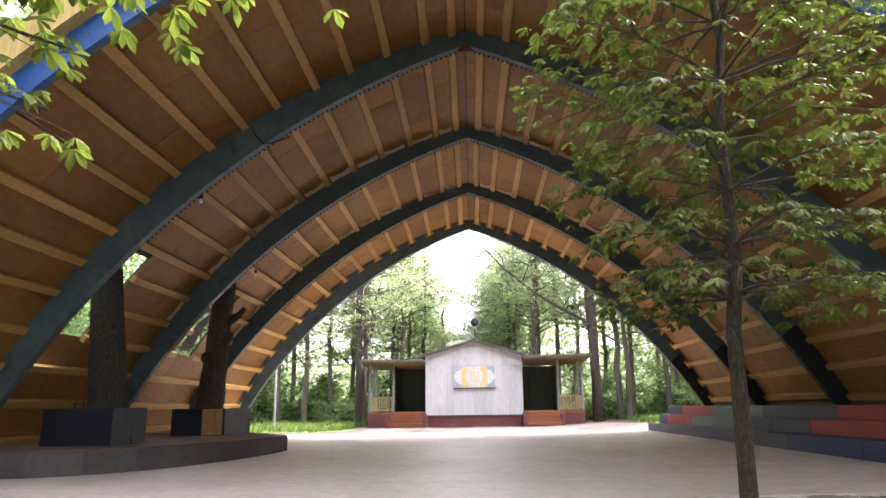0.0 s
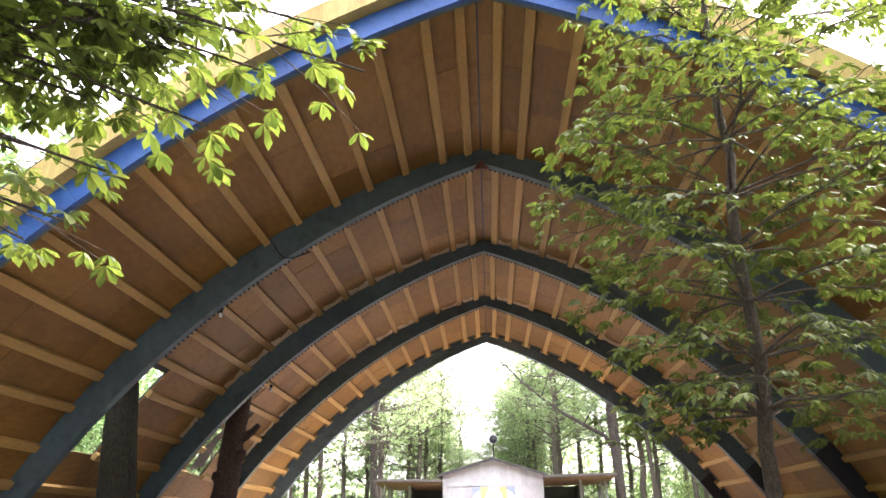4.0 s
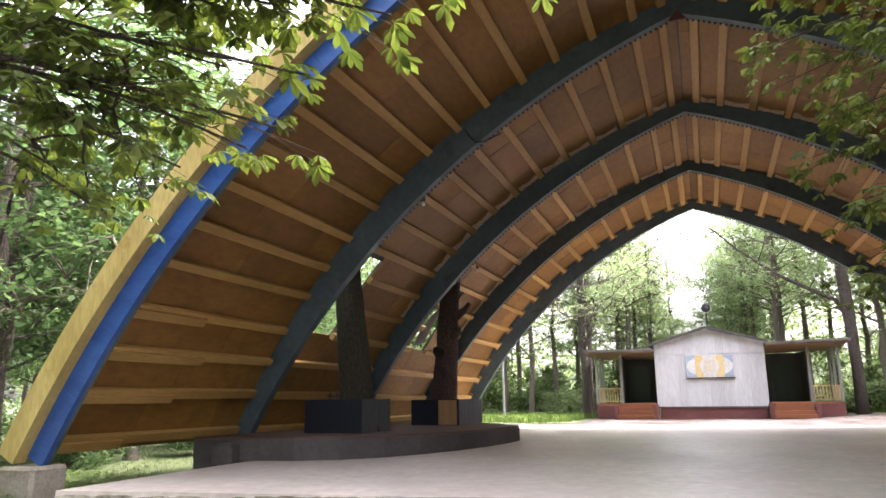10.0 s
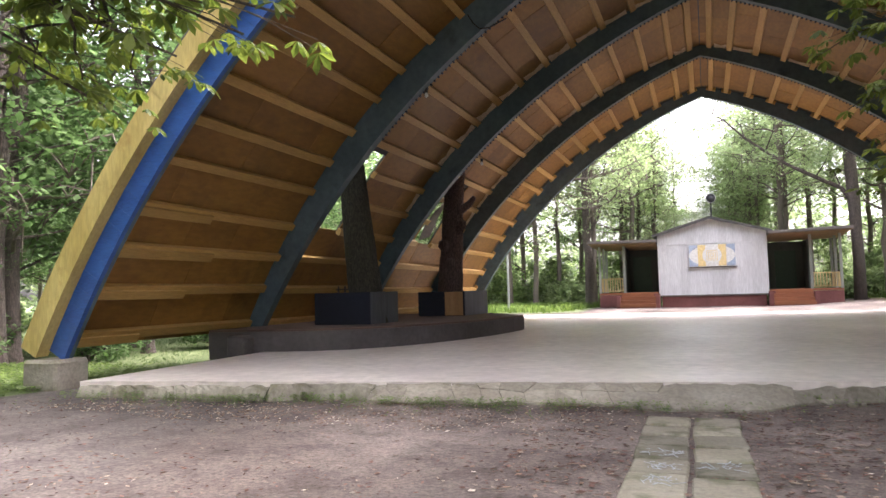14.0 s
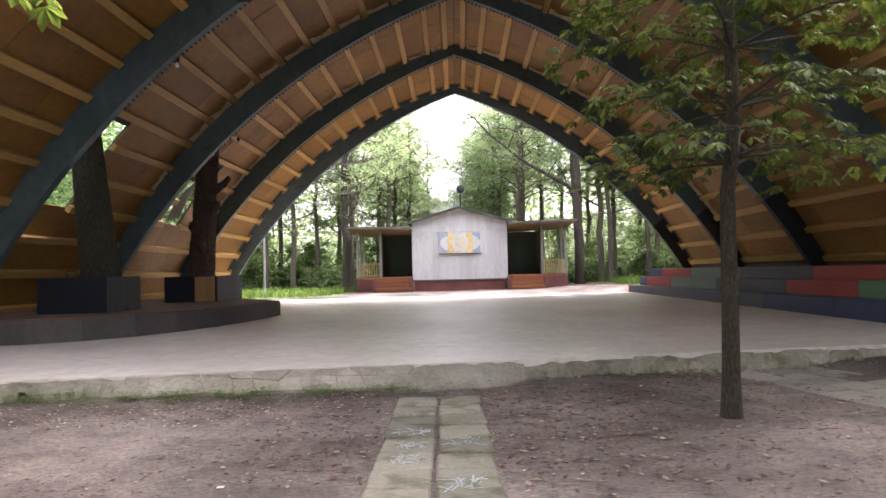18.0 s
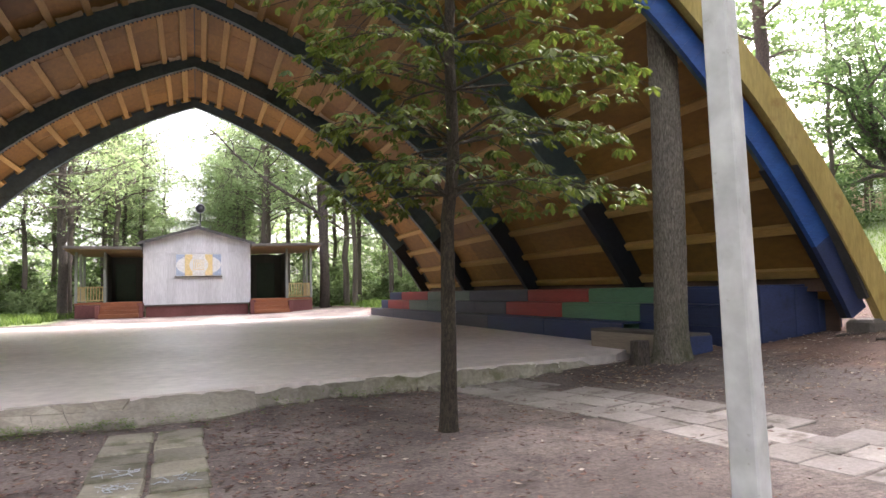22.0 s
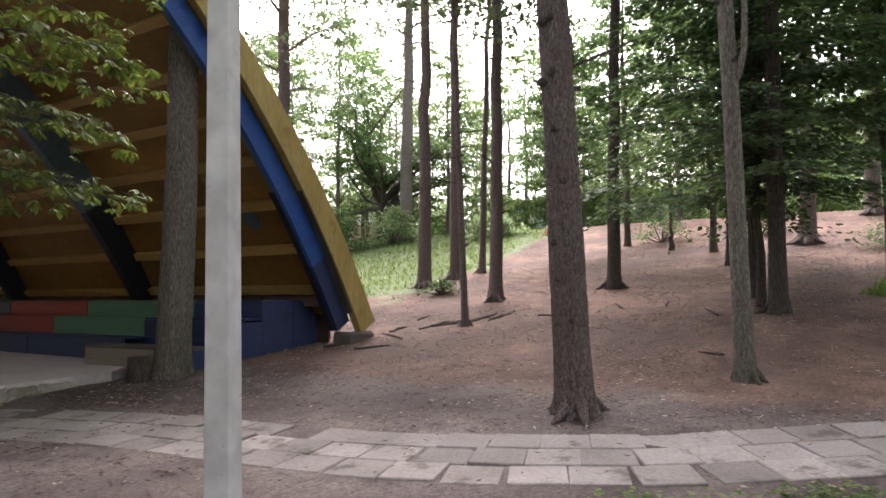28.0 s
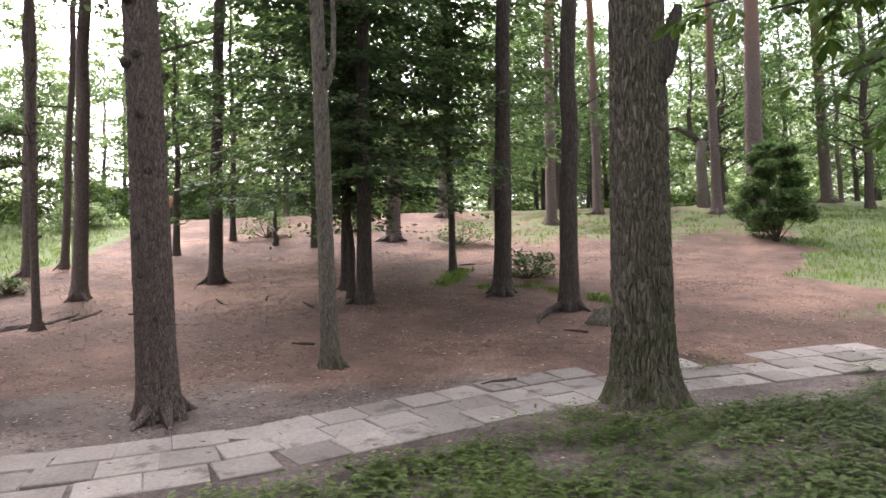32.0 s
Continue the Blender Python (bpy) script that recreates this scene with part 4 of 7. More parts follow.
# vertical boards on the gable wall
nb = 14
for i in range(nb):
    xa, xb = WX0 + (WX1 - WX0) * i / nb, WX0 + (WX1 - WX0) * (i + 1) / nb
    top = lambda x: 5.56 - abs(x - 0.12) * 0.285
    g = Geo()
    g.v += [(xa + 0.006, HY - 0.01, 1.14), (xb - 0.006, HY - 0.01, 1.14), (xb - 0.006, HY - 0.01, 4.12), (xa + 0.006, HY - 0.01, 4.12)]
    g.v += [(xa + 0.006, HY + 0.015, 1.14), (xb - 0.006, HY + 0.015, 1.14), (xb - 0.006, HY + 0.015, 4.12), (xa + 0.006, HY + 0.015, 4.12)]
    g.f += [(0, 1, 2, 3), (0, 4, 5, 1), (1, 5, 6, 2), (2, 6, 7, 3), (3, 7, 4, 0)]
    part("wall_board", g, WHITEWALL, wall)
    g = Geo()
    g.v += [(xa + 0.006, HY - 0.03, 4.17), (xb - 0.006, HY - 0.03, 4.17), (xb - 0.006, HY - 0.03, top(xb)), (xa + 0.006, HY - 0.03, top(xa))]
    g.v += [(p[0], HY + 0.015, p[2]) for p in g.v]
    g.f += [(0, 1, 2, 3), (0, 4, 5, 1), (1, 5, 6, 2), (2, 6, 7, 3), (3, 7, 4, 0)]
    part("gable_board", g, WHITEWALL, wall)
part("band", box(WX1 - WX0 + 0.06, 0.06, 0.06, (0.115, HY - 0.03, 4.145)), WHITEWALL, house)
part("plinth", box(WX1 - WX0 - 0.3, 0.3, 0.75, (0.115, HY + 0.1, 0.74), 0.02), BRICK, house, "dull red painted plinth")
part("sill_board", box(WX1 - WX0 + 0.12, 0.12, 0.09, (0.115, HY - 0.05, 1.1), 0.01), GREYWOOD, house)
for sx in (WX0 - 0.12, WX1 + 0.12):
    part("corner_pier", box(0.34, 0.4, 0.95, (sx, HY - 0.08, 0.8), 0.02), BRICK, house)
for s, xa, xb in ((-1, WX0 - 0.28, 0.12), (1, WX1 + 0.28, 0.12)):
    L = math.hypot(xb - xa, 0.95)
    ang = math.atan2(0.95, abs(xb - xa))
    m = Matrix.Translation(((xa + xb) / 2, HY + 2.3, 5.18)) @ Matrix.Rotation(ang * s, 4, "Y")
    part("roof", Geo().box(m, L, 5.4, 0.09), ROOFDARK, house, "dark felted low gable roof")
    m = Matrix.Translation(((xa + xb) / 2, HY - 0.42, 5.13)) @ Matrix.Rotation(ang * s, 4, "Y")
    part("barge_board", Geo().box(m, L, 0.04, 0.12), ROOFDARK, house)
for side in (-1, 1):
    x0, x1 = (-6.42, WX0 - 0.05) if side < 0 else (WX1 + 0.05, 6.85)
    mid, wid = (x0 + x1) / 2, x1 - x0
    outer = x0 if side < 0 else x1
    inner = x1 if side < 0 else x0
    part("porch_floor", box(wid, 3.4, 0.12, (mid, HY + 1.9, 1.3), 0.01), BROWN, house)
    part("porch_plinth", box(1.55, 0.3, 0.75, (outer - side * 0.78, HY + 0.35, 0.85), 0.02), BRICK, house, "dull red painted plinth")
    part("porch_wall", box(wid - 1.5, 0.1, 2.9, (mid - side * 0.75, HY + 3.4, 2.75)), PORCHWALL, house, "dark boarded porch wall")
    part("porch_wall", box(0.08, 2.2, 2.9, (outer - side * 1.52, HY + 2.3, 2.75)), PORCHWALL, house, "dark boarded side of the porch")
    door = part("porch_door", box(1.15, 0.06, 2.3, (inner + side * 1.15, HY + 3.33, 2.5), 0.01), PORCHDOOR, house, "bottle green door in the porch")
    part("door_handle", box(0.03, 0.06, 0.16, (inner + side * 0.72, HY + 3.27, 2.42), 0.008), METAL, door)
    zr = 4.32 if side < 0 else 4.5
    part("porch_roof", box(wid + 0.5, 4.6, 0.12, (mid + side * 0.2, HY + 1.3, zr), 0.01, (-2.5, -side * 1.0, 0)), ROOFDARK, house)
    part("eave_board", box(wid + 0.5, 0.05, 0.13, (mid + side * 0.2, HY - 1.02, zr + 0.06), 0.008, (0, -side * 1.0, 0)), GREYWOOD, house, "weathered eave board")
    part("soffit", box(wid + 0.4, 4.4, 0.03, (mid + side * 0.2, HY + 1.3, zr - 0.12), 0, (-2.5, -side * 1.0, 0)), EAVE, house)
    for px, py in ((outer - side * 1.55, HY + 0.2), (outer - side * 0.08, HY + 0.2), (outer - side * 0.08, HY + 1.9), (outer - side * 0.08, HY + 3.2)):
        part("porch_post", box(0.14, 0.14, zr - 1.44, (px, py, 1.33 + (zr - 1.44) / 2), 0.01), POSTGREY, house)
    # balustrade
    for py, pa, pb in ((HY + 0.2, outer - side * 1.5, outer - side * 0.15),):
        rail = part("handrail", box(abs(pb - pa), 0.07, 0.06, ((pa + pb) / 2, py, 2.22), 0.008), RAILMAT, house, "yellow painted handrail")
        part("lower_rail", box(abs(pb - pa), 0.06, 0.05, ((pa + pb) / 2, py, 1.47), 0.008), RAILMAT, house)
        for i in range(9):
            bx = pa + (pb - pa) * (i + 0.5) / 9
            part("baluster", box(0.05, 0.04, 0.7, (bx, py, 1.84)), RAILMAT, rail)
    for i in range(8):
        part("baluster", box(0.04, 0.05, 0.75, (outer - side * 0.08, HY + 0.5 + 0.35 * i, 1.84)), RAILMAT, house)
    part("handrail", box(0.07, 2.9, 0.06, (outer - side * 0.08, HY + 1.7, 2.22)), RAILMAT, house, "yellow painted handrail")
    # steps
    sx = inner + side * 1.12
    for i in range(4):
        part("step", box(2.05, 0.34, 0.2, (sx, HY + 0.05 - 0.32 * i, 1.24 - 0.215 * i), 0.012), BROWN, house, "rust-brown painted step")
        part("riser", box(2.0, 0.3, max(0.05, 1.14 - 0.215 * i - 0.4), (sx, HY + 0.08 - 0.32 * i, 0.4 + (1.14 - 0.215 * i - 0.4) / 2)), BROWN, house)
    for px in (sx - 1.12, sx + 1.12):
        part("step_pier", box(0.22, 1.0, 0.75, (px, HY - 0.35, 0.8), 0.02), BRICK, house)
# sign on the gable wall
sign = thing("sign_board", "faded yellow and white painted sign board on the white wall", "sign")
part("board", box(2.55, 0.04, 1.3, (0.16, HY - 0.075, 3.42), 0.006), SIGNWHITE, sign)
for s in (-1, 1):
    part("band", box(0.42, 0.02, 1.24, (0.16 + s * 0.56, HY - 0.107, 3.42)), SIGNYELLOW, sign)
g = Geo()
g.add([(0.16 + 0.52 * math.cos(math.tau * k / 28), HY - 0.122, 3.42 + 0.52 * math.sin(math.tau * k / 28)) for k in range(28)], [tuple(range(28))])
part("disc", g, SIGNWHITE, sign)
for w in (0.56, 0.36, 0.16):
    for a, b, c, d in ((w, 0.03, 0, w / 2), (w, 0.03, 0, -w / 2), (0.03, w, w / 2, 0), (0.03, w, -w / 2, 0)):
        part("bar", box(a, 0.012, b, (0.16 + c, HY - 0.13, 3.42 + d)), SIGNYELLOW, sign)
for sx in (-1, 1):
    for sz in (-1, 1):
        curve = [(0.16 + sx * 1.25 * math.cos(math.pi / 2 * k / 8), HY - 0.11, 3.42 + sz * 0.62 * math.sin(math.pi / 2 * k / 8)) for k in range(6)]
        g = Geo()
        g.add(curve + [(curve[-1][0], HY - 0.11, 3.42 + sz * 0.625), (0.16 + sx * 1.255, HY - 0.11, 3.42 + sz * 0.625)], [tuple(range(8))[::-sx * sz]])
        part("corner_field", g, SIGNBLUE, sign, "pale blue corner field")
part("shelf", box(2.65, 0.1, 0.05, (0.16, HY - 0.1, 2.74), 0.006), GREYWOOD, sign)
# horn loudspeaker on the roof
t = thing("loudspeaker", "dark round horn loudspeaker on a pole above the roof", "loudspeaker")
part("pole", Geo().tube([(0.25, HY + 0.4, 5.3), (0.25, HY + 0.4, 6.6)], [0.03, 0.03], 8), METAL, t)
part("horn", Geo().tube([(0.25, HY + 0.2, 6.8), (0.25, HY + 0.3, 6.8), (0.25, HY + 0.5, 6.8), (0.25, HY + 0.75, 6.8)], [0.27, 0.25, 0.13, 0.08], 18), METAL, t, smooth=True)
part("rim", Geo().tube([(0.25 + 0.27 * math.cos(math.tau * k / 18), HY + 0.19, 6.8 + 0.27 * math.sin(math.tau * k / 18)) for k in range(19)], [0.024] * 19, 6), POSTGREY, t, "pale rim of the horn")

# ---- poles ----
pole = thing("concrete_pole", "pale square cast concrete post leaning beside the path", "post")
g = Geo()
bx, by = 3.93, 4.12
for k in range(9):
    z = -0.2 + 9.2 * k / 8
    s = 0.108 - 0.0032 * z
    c = 0.014
    ctr = Vector((bx - 0.013 * z, by + 0.011 * z))
    for px, py in ((s, s - c), (s - c, s), (-s + c, s), (-s, s - c), (-s, -s + c), (-s + c, -s), (s - c, -s), (s, -s + c)):
        a = radians(22)
        g.v.append((ctr.x + px * math.cos(a) - py * math.sin(a), ctr.y + px * math.sin(a) + py * math.cos(a), z))
for k in range(8):
    for i in range(8):
        g.f.append((8 * k + i, 8 * k + (i + 1) % 8, 8 * k + 8 + (i + 1) % 8, 8 * k + 8 + i))
part("shaft", g, POLEMAT, pole)
g = Geo().tube([(-0.284 * 38, 38, 0.3), (-0.284 * 38, 38, 4.2)], [0.07, 0.06], 8)
tagged(part("thin_pole", g, GALV), "thin grey metal pole in the grass behind the floor", "pole")


# ---- trees ----
def leaflet(g, base, d, up, length, width):
    """A pointed leaf blade folded along its midrib."""
    s = d.cross(up).normalized()
    n = s.cross(d)
    p = base
    a, b, t = p + d * length * 0.35, p + d * length * 0.72 - n * length * 0.05, p + d * length - n * length * 0.16
    k = len(g.v)
    for q in (p, a + s * width * 0.32 + n * width * 0.10, a, a - s * width * 0.32 + n * width * 0.10, b + s * width * 0.5 + n * width * 0.05, b, b - s * width * 0.5 + n * width * 0.05, t):
        g.v.append((q.x, q.y, q.z))
    g.f += [(k, k + 1, k + 2), (k, k + 2, k + 3), (k + 1, k + 4, k + 5, k + 2), (k + 2, k + 5, k + 6, k + 3), (k + 4, k + 7, k + 5), (k + 5, k + 7, k + 6)]


def palm_leaf(g, rnd, at, out, size):
    """A horse-chestnut leaf: five to seven leaflets spread from one stalk and hanging a little."""
    up = Vector((rnd.uniform(-0.35, 0.35), rnd.uniform(-0.35, 0.35), 1)).normalized()
    out = (out - up * out.dot(up)).normalized()
    side = up.cross(out)
    n = rnd.choice((5, 7, 7))
    for i in range(n):
        a = radians(-115 + 230 * i / (n - 1)) + rnd.uniform(-0.12, 0.12)
        L = size * (1 - 0.4 * abs(i - (n - 1) / 2) / ((n - 1) / 2)) * rnd.uniform(0.85, 1.1)
        d = (math.cos(a) * out + math.sin(a) * side - up * rnd.uniform(0.15, 0.7)).normalized()
        leaflet(g, at, d, up, L, L * 0.38)


def spray(gb, gl, rnd, a, b, droop, leaves, size, thick=0.02, spread=0.35, bare=0.15):
    """A branch from a to b with side twigs and palm leaves along its outer part."""
    a, b = Vector(a), Vector(b)
    pts = []
    for k in range(6):
        t = k / 5
        p = a.lerp(b, t)
        p.z += droop * math.sin(math.pi * t) - 0.0
        p += Vector((rnd.uniform(-1, 1), rnd.uniform(-1, 1), rnd.uniform(-0.6, 0.6))) * 0.05 * (0 < k < 5)
        pts.append(p)
    gb.tube(pts, [thick * (1 - 0.75 * k / 5) for k in range(6)], 6, False)
    out = (b - a).normalized()
    flat = Vector((-out.y, out.x, 0)).normalized()
    for i in range(leaves):
        t = 1 - rnd.random() ** 1.6 * (1 - bare)
        j = min(4, int(t * 5))
        p = pts[j].lerp(pts[j + 1], t * 5 - j)
        off = flat * rnd.gauss(0, spread) * (0.4 + t * 0.6) + Vector((0, 0, rnd.gauss(0.02, 0.045)))
        q = p + off
        if off.length > 0.12 and rnd.random() < 0.45:
            s = max(0.0, t - 0.1 - 0.18 * rnd.random())
            i = min(4, int(s * 5))
            root = pts[i].lerp(pts[i + 1], s * 5 - i)
            gb.tube([root, root.lerp(q, 0.55) + Vector((rnd.uniform(-0.04, 0.04), rnd.uniform(-0.04, 0.04), 0.05)), q + Vector((0, 0, 0.02))], [0.006, 0.0045, 0.0025], 4, False)
        d = (out * 0.6 + off * 2 + Vector((rnd.uniform(-0.5, 0.5), rnd.uniform(-0.5, 0.5), 0))).normalized()
        palm_leaf(gl, rnd, q, d, size * rnd.uniform(0.7, 1.2))


def trunk_pts(x, y, z0, h, lx, ly, rnd, wob=0.05, n=10):
    pts = []
    for k in range(n + 1):
        t = k / n
        w = wob * math.sin(math.pi * t)
        pts.append((x + lx * h * t + rnd.uniform(-w, w), y + ly * h * t + rnd.uniform(-w, w), z0 + h * t))
    return pts


def trunk_geo(x, y, r, lx, ly, h, rnd, sides=14, flare=0.45, wob=0.05, taper=0.6, sink=0.25, lump=0.02):
    """A tapered stem with a flared root collar."""
    z0 = soil_z(x, y) - sink
    pts = trunk_pts(x, y, z0, h + sink, lx, ly, rnd, wob, 14)
    extra = [Vector(pts[0]).lerp(Vector(pts[1]), s) for s in (0.25, 0.5)]
    pts = [pts[0], *extra, *pts[1:]]
    rad = []
    for p in pts:
        hh = p[2] - z0 - sink
        t = max(0.0, hh) / h
        rad.append(r * (1 - taper * t) * (1 + flare * math.exp(-max(hh, -0.1) / 0.22)))
    return Geo().tube(pts, rad, sides, True, lump, rnd), pts


def furrowed(x, y, r, lx, ly, h, seed, fine=5.0, sides=84, rings=110, ridges=16.0, stretch=2.4, deep=0.05, toes=5, flare=0.42, taper=0.6):
    """A near trunk whose bark ridges and root toes are modelled."""
    q = random.Random(seed)
    z0 = soil_z(x, y)
    zs = [-0.25 + (fine + 0.25) * (k / rings) for k in range(rings + 1)] + [fine + (h - fine) * k / 6 for k in range(1, 7)]
    ph = q.uniform(0, math.tau)
    g = Geo()
    for z in zs:
        cx, cy = x + lx * z + 0.02 * math.sin(z * 0.9 + ph), y + ly * z + 0.02 * math.cos(z * 0.7)
        base = r * (1 - taper * max(0.0, z) / h)
        foot = math.exp(-max(z, -0.1) / 0.24)
        for k in range(sides):
            a = math.tau * k / sides
            n = noise.noise((math.cos(a) * r * ridges + seed, math.sin(a) * r * ridges, z * stretch + 0.4 * math.sin(3 * a)))
            m = noise.noise((math.cos(a) * r * ridges * 2.3, math.sin(a) * r * ridges * 2.3 + seed, z * stretch * 3.1))
            ridge = deep * (min(1.0, 4.5 * abs(n)) - 0.6 + 0.3 * m)
            lobe = 0.5 + 0.5 * math.cos(toes * a + ph + 0.8 * math.sin(a))
            rr = base * (1 + flare * foot * (0.35 + 1.0 * lobe) + 0.04 * noise.noise((math.cos(a), math.sin(a), z * 0.8 + seed))) + r * ridge
            g.v.append((cx + rr * math.cos(a), cy + rr * math.sin(a), z0 + z))
    for j in range(len(zs) - 1):
        for k in range(sides):
            g.f.append((j * sides + k, j * sides + (k + 1) % sides, (j + 1) * sides + (k + 1) % sides, (j + 1) * sides + k))
    return g


# young horse chestnut in front of the floor
rnd = random.Random(31)
tree = thing("chestnut_tree", "young horse chestnut with layered sprays of green palmate leaves", "tree")
g, pts = trunk_geo(2.74, 7.4, 0.095, 0.03, -0.01, 9.0, rnd, 12, 0.25, 0.06, 0.7)
part("trunk", g, THINBARK, tree, smooth=True)
gb, gl = Geo(), Geo()


def on_trunk(z):
    return Vector((2.74 + 0.03 * z, 7.4 - 0.01 * z, z))


tiers = [(2.45, 11, 2.35), (3.05, 9, 2.3), (3.65, 10, 2.6), (4.3, 10, 2.75), (5.0, 10, 2.75), (5.7, 9, 2.55), (6.4, 9, 2.3), (7.1, 8, 1.95), (7.8, 8, 1.6), (8.4, 6, 1.2)]
for z, n, reach in tiers:
    turn = rnd.uniform(0, math.tau)
    for k in range(n):
        a = turn + math.tau * k / n + rnd.uniform(-0.25, 0.25)
        L = reach * rnd.uniform(0.65, 1.08) * (0.74 if math.cos(a) < -0.35 and z < 4.5 else 1.0)
        p = on_trunk(z + rnd.uniform(-0.07, 0.07) + 0.25)
        q = p + Vector((math.cos(a) * L, math.sin(a) * L, rnd.uniform(-0.22, 0.08)))
        spray(gb, gl, rnd, p, q, rnd.uniform(0.1, 0.3), int(31 * L / 2.3), 0.16, 0.018, 0.36, 0.34)
part("branchwork", gb, THINBARK, tree)
tagged(part("crown", gl, CHESTNUT, tree), kind="stuff")

# chestnut branches that hang in from trees beside the camera
def hanging(name, label, origin, ends, size, leaves, mat, seed, spread=0.34, thick=0.035):
    r = random.Random(seed)
    t = thing(name, label, "branch")
    gb, gl = Geo(), Geo()
    for e in ends:
        spray(gb, gl, r, origin, e, r.uniform(0.05, 0.3), leaves, size, thick, spread)
        mid = Vector(origin).lerp(Vector(e), 0.6)
        for _ in range(3):
            q = mid + Vector((r.uniform(-0.7, 0.7), r.uniform(-0.5, 0.7), r.uniform(-0.5, 0.35)))
            spray(gb, gl, r, mid, q, 0.05, leaves // 2, size, thick * 0.4, spread * 0.8)
    part("twigwork", gb, THINBARK, t)
    tagged(part("leaves", gl, mat, t), kind="stuff")
    return t


def toward(az, el, d):
    """A place at that bearing, elevation and distance from where the walk begins."""
    a, e = radians(az), radians(el)
    return (d * math.sin(a) * math.cos(e), d * math.cos(a) * math.cos(e), 1.6 + d * math.sin(e))


# mature chestnut whose limbs reach over from the left
rnd = random.Random(41)
tree = thing("overhanging_chestnut", "large horse chestnut with low limbs and yellow-green leaves", "tree")
g, pts = trunk_geo(-7.6, 2.6, 0.3, 0.0, 0.0, 9.0, rnd, 14, 0.4)
part("trunk", g, OAKBARK, tree, smooth=True)
gb, gl = Geo(), Geo()
ends = [(-12, 37, 5.0), (-16, 40, 5.2), (-22, 36, 5.2), (-26, 31, 5.2), (-30, 36, 5.6), (-33, 26, 5.2), (-36, 31, 5.6), (-38, 20, 5.4), (-40, 26, 6.0), (-43, 18, 5.6), (-45, 31, 6.4), (-48, 23, 6.2), (-47, 13.5, 6.0), (-52, 17, 6.4), (-54, 27, 6.8), (-20, 45, 5.4), (-28, 43, 5.6), (-37, 39, 6.0), (-46, 38, 6.4), (-55, 36, 7.0), (-42, 33, 6.2), (-58, 21, 6.8), (-33, 34, 6.4), (-50, 30, 6.6), (-56, 31, 7.0), (-60, 27, 7.0), (-50, 42, 6.8), (-34, 21.5, 5.3), (-41, 22, 5.8), (-36, 45, 6.2)]
for az, el, d in ends:
    e = Vector(toward(az, el, d))
    h = Vector((-7.6, 2.6, min(8.6, e.z + 0.9)))
    spray(gb, gl, rnd, h, e, rnd.uniform(0.1, 0.4), (40 if az > -33 else 22 if az > -44 else 10), 0.19, 0.035, 0.5, 0.5)
    mid = h.lerp(e, 0.72)
    for _ in range(3):
        q = mid + Vector((rnd.uniform(-1.0, 0.6), rnd.uniform(-0.7, 1.0), rnd.uniform(-0.5, 0.5)))
        spray(gb, gl, rnd, mid, q, 0.05, 20 if az > -33 else 8 if az > -44 else 3, 0.185, 0.014, 0.38)
part("limbwork", gb, THINBARK, tree)
tagged(part("crown", gl, CHESTNUT, tree), kind="stuff")
hanging("chestnut_branch", "drooping chestnut branch with dark leaves against the light", (6.6, -6.4, 4.3), [toward(122, 13, 5.6), toward(118, 18, 5.4), toward(126, 8, 5.8), toward(113, 19, 5.6), toward(127, 20, 5.6)], 0.2, 16, CHESTNUTSHADE, 43)


# broadleaf crowns of many small leaves in clumps
def leaf_cloud(g, rnd, centre, radius, count, size, flat=0.6):
    for _ in range(count):
        d = Vector((rnd.gauss(0, 1), rnd.gauss(0, 1), rnd.gauss(0, flat)))
        d = d.normalized() * rnd.random() ** 0.45
        p = Vector(centre) + Vector((d.x * radius, d.y * radius, d.z * radius * flat))
        o = Vector((rnd.uniform(-1, 1), rnd.uniform(-1, 1), rnd.uniform(-0.7, 0.3))).normalized()
        s = o.cross(Vector((rnd.uniform(-0.4, 0.4), rnd.uniform(-0.4, 0.4), 1))).normalized()
        L = size * rnd.uniform(0.6, 1.3)
        k = len(g.v)
        for q in (p - o * L * 0.5, p + s * L * 0.32, p + o * L * 0.5, p - s * L * 0.32):
            g.v.append((q.x, q.y, q.z))
        g.f.append((k, k + 1, k + 2, k + 3))


